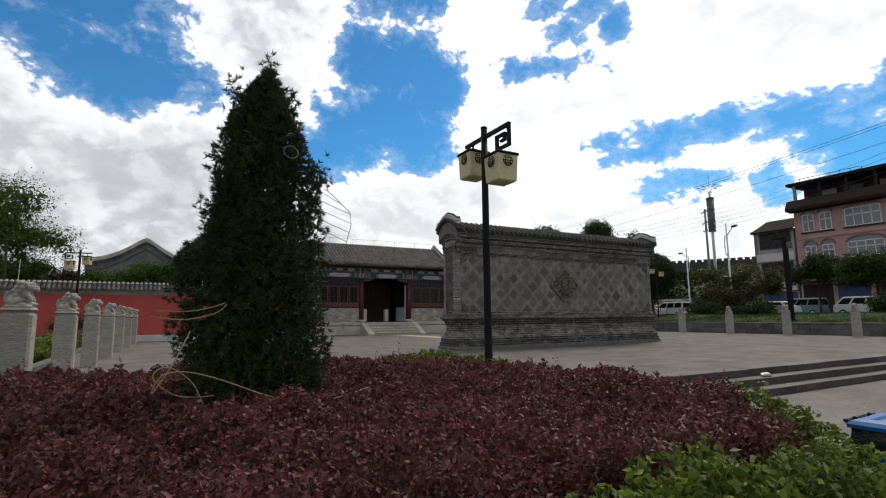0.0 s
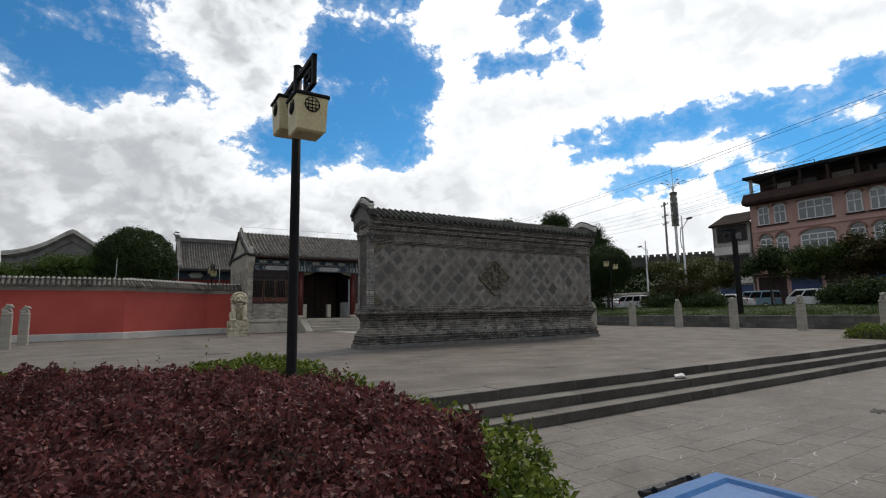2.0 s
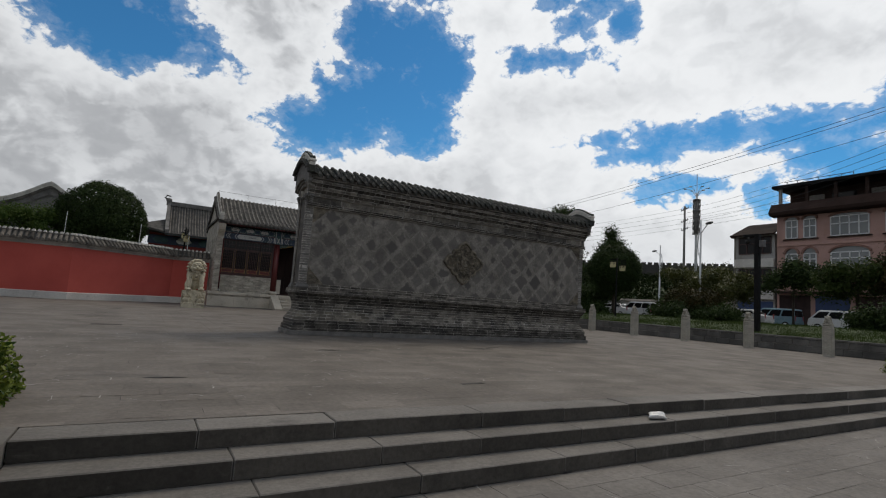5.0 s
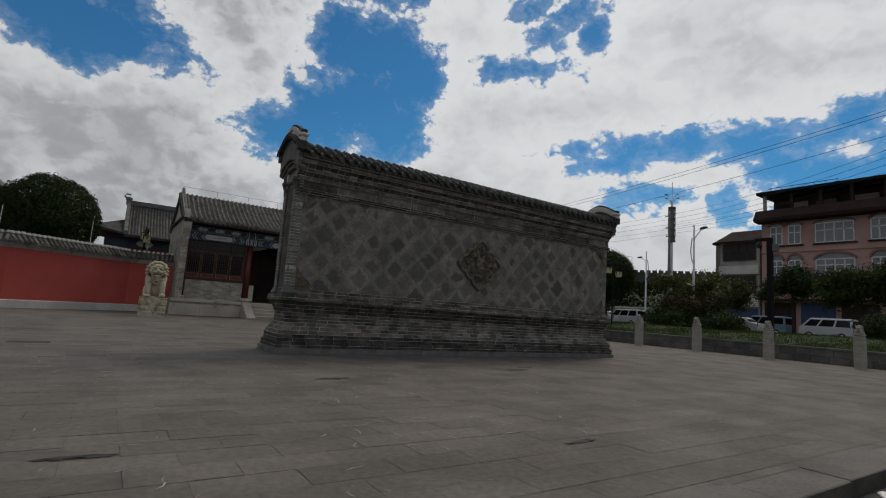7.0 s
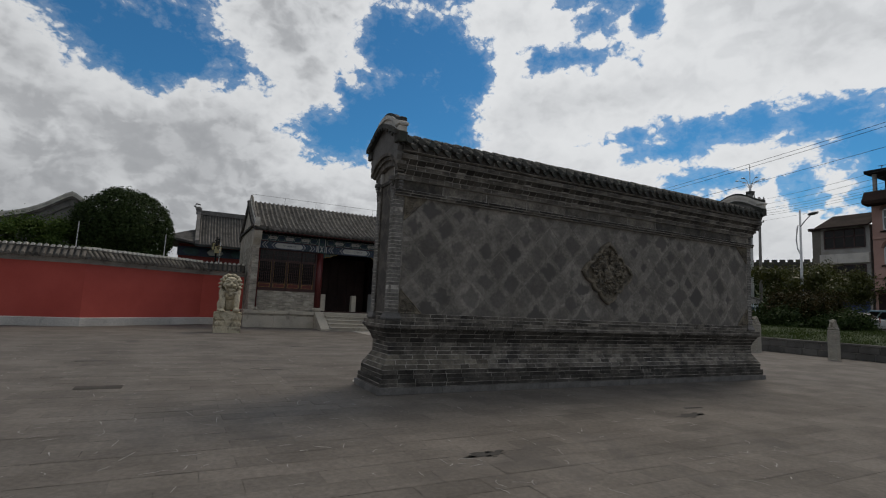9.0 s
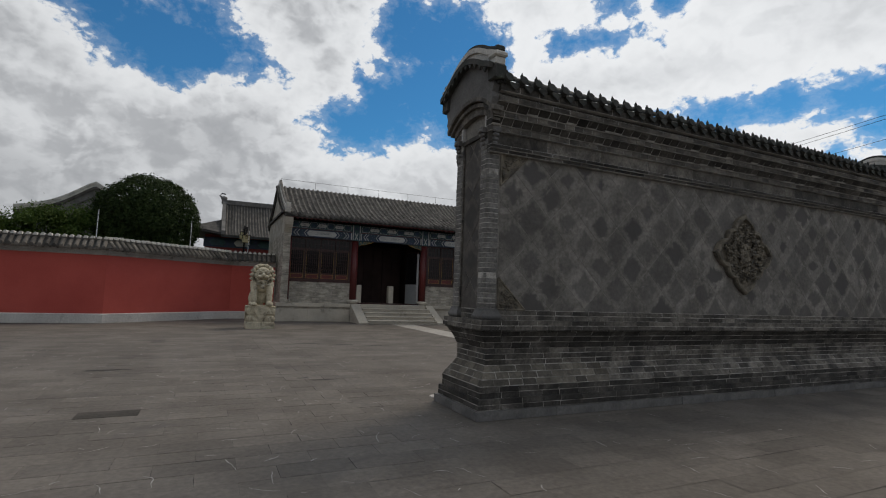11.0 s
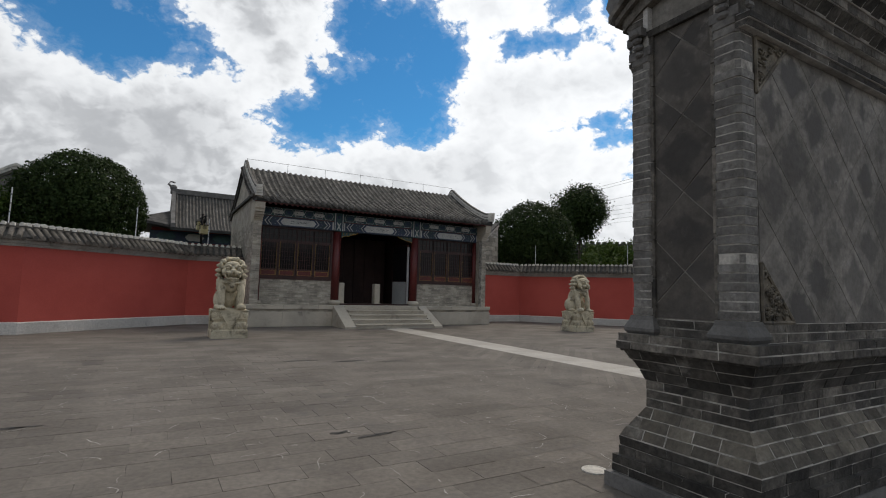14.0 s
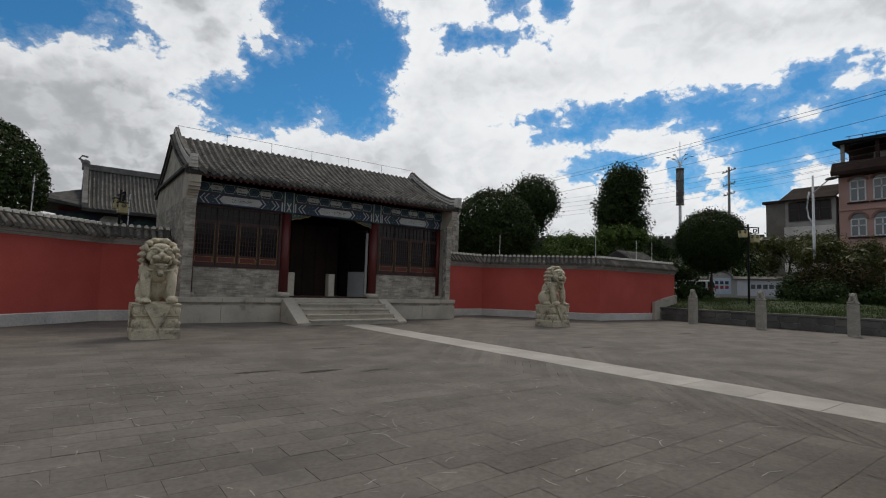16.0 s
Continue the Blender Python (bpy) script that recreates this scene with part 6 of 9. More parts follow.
part("loop", MB().tube(bent([(-0.46, -0.50, 0.52), (-0.56, -0.58, 0.30), (-0.66, -0.62, 0.14), (-0.62, -0.64, 0.24), (-0.50, -0.66, 0.27), (-0.30, -0.70, 0.22), (0.05, -0.74, 0.08), (0.35, -0.70, 0.02), (0.62, -0.62, 0.04), (0.80, -0.55, 0.07)]), 0.0045, 6), M["wire"], cord)
part("loop", MB().tube(bent([(-0.30, -0.62, 0.10), (-0.52, -0.64, 0.12), (-0.66, -0.63, 0.24), (-0.58, -0.62, 0.30), (-0.44, -0.64, 0.20), (-0.36, -0.66, 0.04)]), 0.004, 6), M["wire"], cord)
part("upper_loop", MB().tube(bent([(-0.70, -0.30, 0.62), (-0.50, -0.50, 0.60), (-0.32, -0.60, 0.64), (-0.25, -0.62, 0.70)]), 0.004, 6), M["wire"], cord)
part("upper_loop", MB().tube(bent([(-0.66, -0.32, 0.66), (-0.48, -0.50, 0.655), (-0.34, -0.58, 0.68), (-0.26, -0.62, 0.71)]), 0.004, 6), M["wire"], cord)
ringo = thing("wire_ring", "small ring of wire hanging in the conifer", "wire ring", (-12.95, -10.88, 2.38))
part("hoop", MB().tube([(0.055 * math.cos(0.52 * k), 0.02 * math.sin(0.52 * k), 0.055 * math.sin(0.52 * k)) for k in range(13)], 0.004, 6), M["grey_wire"], ringo)


def top_height(x, y):
    """Uneven height of the clipped hedge."""
    return 0.045 * np.sin(2.1 * x + 1.3 * y) + 0.04 * np.sin(4.7 * y - 2.2 * x + 1) + 0.035 * np.sin(9.1 * x + 5 * y) + 0.05 * np.sin(17 * x - 13 * y) * np.sin(11 * x + 19 * y) + 0.03 * np.sin(31 * x + 8 * y) * np.sin(27 * y - 6 * x)


def hedge(name, label, inside, box, z_top, material, density, leaf, seed, ground, near, sprigs=0, category="hedge"):
    """A clipped hedge: leaves over an added dark sheet for the shade inside. inside(x, y) gives the distance to its
    edge, inwards.
    """
    rng = np.random.default_rng(seed)
    h = thing(name, label, category, ((box[0] + box[1]) / 2, (box[2] + box[3]) / 2, ground))
    o = np.array([(box[0] + box[1]) / 2, (box[2] + box[3]) / 2, ground])
    area = (box[1] - box[0]) * (box[3] - box[2])
    n = int(area * density)
    x, y = rng.uniform(box[0], box[1], n), rng.uniform(box[2], box[3], n)
    dist = np.hypot(x - near[0], y - near[1])
    keep = rng.random(n) < np.clip(1.25 - dist / 8.0, 0.22, 1.0)
    e = inside(x, y)
    keep &= e > 0
    x, y, e, dist = x[keep], y[keep], e[keep], dist[keep]
    # the sides carry leaves down to the ground
    edge = np.repeat(np.flatnonzero(e < 0.30), 3)
    x, y, e, dist = (np.concatenate([v, v[edge]]) for v in (x, y, e, dist))
    shoulder = np.minimum(e / 0.16, 1.0)
    top = z_top + top_height(x, y)
    z = ground + 0.06 + (top - ground - 0.06) * np.where(shoulder < 1, np.sqrt(shoulder) * rng.random(len(x)) ** 0.5, 1.0)
    z -= rng.random(len(x)) ** 1.5 * 0.20
    low = len(x) - len(edge)
    z[low:] = ground + 0.05 + (z[low:] - ground - 0.05) * rng.random(len(edge)) ** 0.7
    nor = rng.normal(size=(len(x), 3)) * 0.7
    nor[:, 2] += 0.42
    size = leaf * rng.uniform(0.65, 1.35, len(x)) * np.clip(0.85 + dist / 10.0, 0.9, 1.7)
    pos = np.stack([x, y, z], 1)
    if sprigs:
        k = rng.integers(0, len(x), sprigs)
        s = pos[k] + np.array([0, 0, 0.02])
        stem = np.repeat(s, 12, axis=0) + np.tile(np.linspace(0.0, 0.11, 12), sprigs)[:, None] * (np.repeat(rng.normal(size=(sprigs, 3)) * 0.35, 12, axis=0) + np.array([0, 0, 1.0])) + rng.normal(size=(sprigs * 12, 3)) * 0.012
        pos, nor = np.concatenate([pos, stem]), np.concatenate([nor, rng.normal(size=stem.shape)])
        size = np.concatenate([size, np.full(len(stem), leaf * 0.8)])
    part("leaves", leaf_mesh("leaves", pos - o, nor, size, 0.52, rng), material, h, kind="stuff")
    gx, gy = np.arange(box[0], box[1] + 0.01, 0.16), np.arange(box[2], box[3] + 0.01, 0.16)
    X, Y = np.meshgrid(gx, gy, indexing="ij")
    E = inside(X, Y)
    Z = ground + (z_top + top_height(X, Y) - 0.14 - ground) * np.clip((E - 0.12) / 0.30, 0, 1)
    mb = MB()
    mb.v = (np.stack([X, Y, Z], -1).reshape(-1, 3) - o).tolist()
    ny = len(gy)
    for i in range(len(gx) - 1):
        for j in range(ny - 1):
            if max(E[i, j], E[i + 1, j], E[i, j + 1], E[i + 1, j + 1]) > 0.10:
                mb.f.append((i * ny + j, (i + 1) * ny + j, (i + 1) * ny + j + 1, i * ny + j + 1))
    # one dark sheet blocks the view and gives the leaf gaps their shade
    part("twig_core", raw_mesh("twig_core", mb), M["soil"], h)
    return h


def bed_edge(x, y, s=1.0):
    """Distance inwards from the bed's rounded outline (s: 1 for the west bed, -1 for the mirrored one)."""
    x = x * s
    right, front, back, left = -9.10 - x, y + 13.72, -6.65 - y, x + 24.0
    corner = 1.15 * (1 - (np.maximum(x + 10.6, 0) / 1.33) ** 1.6 - (np.maximum(-11.5 - y, 0) / 2.22) ** 1.6)
    e = np.minimum(np.minimum(right, front), np.minimum(back, left))
    return np.where((x > -10.6) & (y < -11.5), np.minimum(e, corner), e)


SOIL_Z = -0.20
ragged = lambda x, y: 0.05 * np.sin(5.3 * x + 3.1 * y) + 0.05 * np.sin(9.7 * y - 4.1 * x) + 0.04 * np.sin(23 * x + 17 * y)
border = lambda x, y: np.where(y < -12.6, 0.46, 0.36) + ragged(x, y)
# the green border widens behind the purple planting towards the steps
west_purple = lambda x, y: np.minimum(bed_edge(x, y) - border(x, y), -7.25 - 0.95 * np.clip(x + 11.2, 0, 1.75) - y + ragged(y, x))
west_green = lambda x, y: np.minimum(bed_edge(x, y), 0.12 - west_purple(x, y))
hedge("purple_hedge", "low clipped hedge of dark purple-red leaves", west_purple, (-21.0, -9.35, -13.4, -7.0), 0.50, M["purple_leaf"], 9400, 0.034, 3, SOIL_Z, (-12.6, -13.6), sprigs=900)
hedge("green_hedge", "low clipped border hedge of bright green leaves", west_green, (-21.0, -9.0, -13.75, -6.6), 0.42, M["green_leaf"], 5200, 0.046, 4, -0.44, (-10.2, -12.0), sprigs=160)
east_green = lambda x, y: bed_edge(x, y, -1.0)
hedge("green_hedge", "low clipped border hedge of bright green leaves", east_green, (9.0, 15.0, -12.0, -6.6), 0.38, M["green_leaf"], 900, 0.07, 5, -0.44, (9.2, -9.5))
for s in (-1, 1):
    a, b = sorted((s * 9.50, s * 24.0))
    solid("planting_bed", MB().box(a, b, -13.0, -6.75, -0.47, SOIL_Z), M["soil"], "raised planting bed of dark soil behind the steps", "planting bed", "structure")
    solid("bed_filler", MB().box(*sorted((s * 9.12, s * 16.6)), -6.75, -8.19 + 1.6, -0.47, -0.03), M["joint"], "strip of paving behind the planting bed", "paving", "structure")


# ---- lamps ----
def lantern_lamp(at, rz, z_top, base=-0.44):
    """A dark post with two cream lanterns on a cross arm."""
    l_ = thing("lantern_lamp", "dark metal lamp post with two square cream lanterns", "lamp post", at, rz, group="plaza lamps")
    H = z_top
    part("pole", MB().lathe([(0.085, base), (0.085, base + 0.12), (0.058, base + 0.16), (0.050, H * 0.6), (0.046, H)], 14), M["black_metal"], l_, smooth=True)
    part("cap", MB().lathe([(0.050, H), (0.05, H + 0.015), (0.03, H + 0.03)], 14), M["black_metal"], l_)
    part("arm", MB().box(-0.024, 0.024, -0.62, 0.50, H - 0.16, H - 0.11), M["black_metal"], l_)
    fr = MB()
    for y0, y1, z0, z1 in ((-0.62, -0.58, H - 0.44, H - 0.11), (-0.58, -0.30, H - 0.44, H - 0.40), (-0.34, -0.30, H - 0.40, H - 0.22), (-0.52, -0.34, H - 0.26, H - 0.22), (-0.52, -0.48, H - 0.34, H - 0.26), (-0.48, -0.41, H - 0.34, H - 0.31)):
        fr.box(-0.022, 0.022, y0, y1, z0, z1)
    part("fret", fr, M["black_metal"], l_)
    for y, hang, top in ((0.30, H - 0.16, H - 0.29), (-0.40, H - 0.42, H - 0.52)):
        part("hanger", MB().lathe([(0.014, top), (0.014, hang)], 8, (0, y, 0)), M["black_metal"], l_)
        r0, r1, h = 0.165, 0.150, 0.40
        box = part("lantern", MB().loft([[(sx * r, y + sy * r, z) for sx, sy in ((-1, -1), (1, -1), (1, 1), (-1, 1))] for r, z in ((r1 - 0.02, top - h), (r1, top - h + 0.02), (r0, top - 0.02))]), M["lantern"], l_, "cream square lantern")
        part("lid", MB().bevel_box(-r0 - 0.018, r0 + 0.018, y - r0 - 0.018, y + r0 + 0.018, top - 0.03, top + 0.008, 0.008), M["black_metal"], box)
        for a in range(4):
            R, place = 0.076, pose(0, y, top - 0.115) @ pose(0, 0, 0, 0, 0, 90 * a) @ pose(0, -r0 + 0.001, 0, -2)
            part("emblem_ring", MB().tube([(R * math.cos(0.524 * k), 0, R * math.sin(0.524 * k)) for k in range(13)], 0.007, 5), M["black_metal"], box, at=place)
            for u in (-0.037, 0.0, 0.037):
                q = math.sqrt(R * R - u * u)
                part("emblem_bar", MB().box(u - 0.004, u + 0.004, -0.004, 0.004, -q, q), M["black_metal"], box, at=place)
                part("emblem_bar", MB().box(-q, q, -0.005, 0.003, u - 0.004, u + 0.004), M["black_metal"], box, at=place)
    return l_


lamp = lantern_lamp((-9.78, -8.85, 0), 0, 3.84)
for x, y, z, rz in ((9.78, -8.85, 0.24, 0), (20.6, 12.1, 1.3, 60), (-17.3, 14.0, 0.55, 255), (-6.5, 23.5, 0.85, 8)):
    copy_thing(lamp, pose(x, y, z, 0, 0, rz))


# ---- bin, litter and marks ----
def wheelie_bin():
    b = thing("rubbish_bin", "blue plastic wheelie bin with a black bag folded under its lid", "rubbish bin", (-9.33, -13.22, -0.452), 2)
    w0, w1, d0, d1, h = 0.19, 0.245, 0.20, 0.25, 0.78
    sq = lambda w_, d, z: [(-w_, -d, z), (w_, -d, z), (w_, d, z), (-w_, d, z)]
    part("body", MB().loft([sq(w0, d0, 0.02), sq(w1 - 0.02, d1 - 0.02, h - 0.12), sq(w1, d1, h - 0.05), sq(w1, d1, h)]), M["bin_blue"], b)
    bag = MB()
    rng = random.Random(3)
    rings = []
    for z, e in ((h - 0.15, 0.006), (h - 0.12, 0.016), (h - 0.075, 0.022), (h - 0.03, 0.012), (h + 0.002, 0.008)):
        r_ = []
        for k in range(40):
            a = 2 * math.pi * k / 40
            m = max(abs(math.cos(a)), abs(math.sin(a)))
            j = e + rng.uniform(0, 0.012)
            t = np.interp(z, [0.02, h - 0.05], [0, 1])
            zz = z + (0.035 * math.sin(3 * a) + rng.uniform(-0.02, 0.01) if z < h - 0.14 else 0)
            r_.append(((w0 + (w1 - w0) * t + j) * math.cos(a) / m, (d0 + (d1 - d0) * t + j) * math.sin(a) / m, zz))
        rings.append(r_)
    part("bag", bag.loft(rings, cap=False), M["bin_black"], b, "black plastic bag folded over the rim", smooth=True)
    lid = part("lid", MB().loft([sq(w1 + 0.03, d1 + 0.03, h + 0.004), sq(w1 + 0.035, d1 + 0.035, h + 0.03), sq(w1 + 0.01, d1 + 0.01, h + 0.052), sq(w1 - 0.06, d1 - 0.07, h + 0.062), sq(w1 - 0.075, d1 - 0.085, h + 0.048)]), M["bin_blue"], b, "bright blue moulded lid")
    part("lid_grip", MB().tube([(-0.10, -d1 - 0.01, h + 0.045), (-0.09, -d1 + 0.02, h + 0.085), (0.09, -d1 + 0.02, h + 0.085), (0.10, -d1 - 0.01, h + 0.045)], 0.012, 6), M["bin_blue"], lid)
    part("lid_label", MB().box(0.02, 0.10, -d1 - 0.03, -d1 + 0.02, h + 0.05, h + 0.058), M["board"], lid)
    part("back_handle", MB().tube([(-0.17, d1 + 0.02, h - 0.01), (-0.17, d1 + 0.08, h + 0.03), (0.17, d1 + 0.08, h + 0.03), (0.17, d1 + 0.02, h - 0.01)], 0.014, 6), M["bin_black"], b)
    for s in (-1, 1):
        part("hinge", MB().tube([(s * 0.12 - 0.03, d1 + 0.03, h + 0.05), (s * 0.12 + 0.03, d1 + 0.03, h + 0.05)], 0.016, 8), M["bin_black"], b)
        part("wheel", MB().loft([[(x, 0.085 * math.cos(0.393 * k), 0.085 + 0.085 * math.sin(0.393 * k)) for k in range(16)] for x in (s * 0.17 - 0.02, s * 0.17 + 0.02)]), M["rubber"], b, at=pose(0, d0 + 0.02, 0))
    return b


wheelie_bin()
bag = MB().ball((0, 0, 0.025), (0.17, 0.085, 0.032), 18, 12)
bag.v = [(x * (1 + 0.25 * math.sin(41 * y + 37 * z)), y * (1 + 0.3 * math.sin(23 * x + 60 * z)), max(0.0, z * (1 + 0.35 * math.sin(29 * x + 31 * y)))) for x, y, z in bag.v]
litter = solid("plastic_bag", bag, M["litter"], "crumpled white plastic bag lying on a step", "plastic bag", smooth=True)
litter.matrix_basis = pose(-2.85, -8.70, -0.145, 0, 0, 12)


def blot(name, x, y, z, length, width, rz, seed, label, material="stain"):
    """A ragged thin patch with a few flakes lying round it."""
    rng = random.Random(seed + 5)
    mb = MB()
    flakes = [(0.0, 0.0, 1.0)] + [(rng.uniform(-0.75, 0.75), rng.uniform(-1.0, 1.0), rng.uniform(0.10, 0.30)) for _ in range(7)]
    for fx, fy, f in flakes:
        n = 34 if f == 1.0 else 12
        jag = [rng.uniform(0.45, 1.1) for _ in range(n)]
        jag = [(jag[k - 1] + 2 * jag[k] + jag[(k + 1) % n]) / 4 * rng.uniform(0.85, 1.1) for k in range(n)]
        mb.loft([[(length / 2 * (fx + f * e * jag[k] * math.cos(2 * math.pi * k / n)), width / 2 * (fy + f * e * jag[k] * math.sin(2 * math.pi * k / n)), zz) for k in range(n)] for zz, e in ((0.0, 1.0), (0.0012, 0.95))])
    ob = solid(name, mb, M[material], label, "puddle" if material == "stain" else "mark")
    ob.matrix_basis = pose(x, y, z, 0, 0, rz)
    return ob


for k, (x, y, a, b, r) in enumerate(((-5.15, -3.23, 0.55, 0.20, 5), (-1.02, -2.48, 0.80, 0.22, 8), (-4.69, 8.34, 1.0, 0.22, 4), (-5.6, 8.7, 0.8, 0.12, 0), (-3.9, 8.05, 0.7, 0.10, 5), (-6.55, 3.42, 0.26, 0.11, 10), (-6.2, 3.2, 0.5, 0.08, 12), (-3.4, 10.9, 1.1, 0.10, -6), (-2.3, 11.2, 0.7, 0.08, 4), (-9.5, 4.9, 0.9, 0.12, 3), (-0.5, -2.1, 0.5, 0.1, 0), (2.4, 8.6, 0.8, 0.12, 6), (9.5, 9.8, 1.3, 0.25, 10), (11.8, 6.1, 0.9, 0.2, 0), (-8.0, -6.2, 0.6, 0.1, 0), (-4.4, -7.0, 0.5, 0.1, 4))):
    blot("damp_patch", x, y, 0.0030, a, b, r, k, "dark damp patch on the grey paving")
solid("sunken_slab", MB().prism([(-9.304, 1.413), (-8.691, 1.413), (-8.691, 1.716), (-9.304, 1.716)], "z", 0.0005, 0.0028), M["riser"], "dark worn paving slab with a damp surface", "paving slab")
blot("damp_patch", -2.0, -11.2, -0.4372, 0.55, 0.2, 10, 77, "dark damp patch on the lower paving")
solid("drain_light", MB().lathe([(0.105, 0.0), (0.105, 0.010), (0.086, 0.014), (0.078, 0.009), (0.02, 0.009)], 24, (-4.98, 1.47, 0.0)), M["rake"], "round pale uplight set in the paving beside the screen wall", "ground light", smooth=False)


# ---- stone posts ----
def stone_post():
    p = thing("stone_post", "square pale granite post topped by a small carved lion", "stone post", (-15.40, -6.2, 0), group="stone posts")
    e, c = 0.17, 0.03
    sec = lambda e, z: [(-e + c, -e, z), (e - c, -e, z), (e, -e + c, z), (e, e - c, z), (e - c, e, z), (-e + c, e, z), (-e, e - c, z), (-e, -e + c, z)]
    part("shaft", MB().loft([sec(e + 0.01, -0.01), sec(e, 0.05), sec(e - 0.005, 1.18), sec(e - 0.03, 1.205), sec(e - 0.03, 1.225), sec(e + 0.005, 1.245), sec(e - 0.01, 1.275)]), M["post"], p)
    h = MB().bevel_box(-0.15, 0.15, -0.15, 0.15, 1.27, 1.305, 0.01)
    # a small lion that sits and looks over the plaza
    h.ball((-0.03, 0, 1.38), (0.13, 0.105, 0.10), 12, 8).ball((0.03, 0, 1.45), (0.10, 0.095, 0.10), 12, 8)
    h.ball((0.075, 0, 1.535), (0.085, 0.085, 0.08), 12, 8).ball((0.15, 0, 1.515), (0.045, 0.062, 0.042), 10, 6).ball((0.10, 0, 1.59), (0.05, 0.07, 0.028), 8, 5)
    for q in (-1, 1):
        h.ball((-0.05, q * 0.10, 1.345), (0.095, 0.045, 0.065), 10, 6).ball((0.05, q * 0.12, 1.318), (0.05, 0.028, 0.022), 8, 5)
        h.tube([(0.07, q * 0.075, 1.46), (0.115, q * 0.08, 1.38), (0.12, q * 0.08, 1.315)], 0.036, 8, 0.03)
        h.ball((0.145, q * 0.08, 1.318), (0.04, 0.034, 0.02), 8, 5).ball((0.165, q * 0.03, 1.55), (0.016, 0.018, 0.016), 6, 5)
        for k in range(5):
            h.ball((0.045 - 0.03 * k, q * (0.092 + 0.008 * (k % 2)), 1.585 - 0.05 * k), (0.036, 0.03, 0.034), 7, 5)
    for k in range(3):
        h.ball((-0.015 - 0.03 * k, 0, 1.60 - 0.055 * k), (0.045, 0.07, 0.038), 8, 5)
    h.tube([(-0.14, 0, 1.33), (-0.165, 0, 1.42), (-0.14, 0, 1.49)], 0.032, 7, 0.02)
    top = part("finial", h, M["post"], p, "small crouching carved lion", smooth=True)
    md = top.modifiers.new("remesh", "REMESH")
    md.mode, md.voxel_size, md.use_smooth_shade = "VOXEL", 0.0095, True
    return p


POST = stone_post()
for k in range(1, 7):
    copy_thing(POST, pose(-15.40 + 0.08 * k, -6.2 + 3.2 * k, 0, 0, 0, 2 * (k % 3)))
for k in range(7):
    copy_thing(POST, pose(15.75 + (0.5 if k == 6 else 0), -6.01 + 3.145 * k, 0, 0, 0, 180 + 3 * (k % 2)))


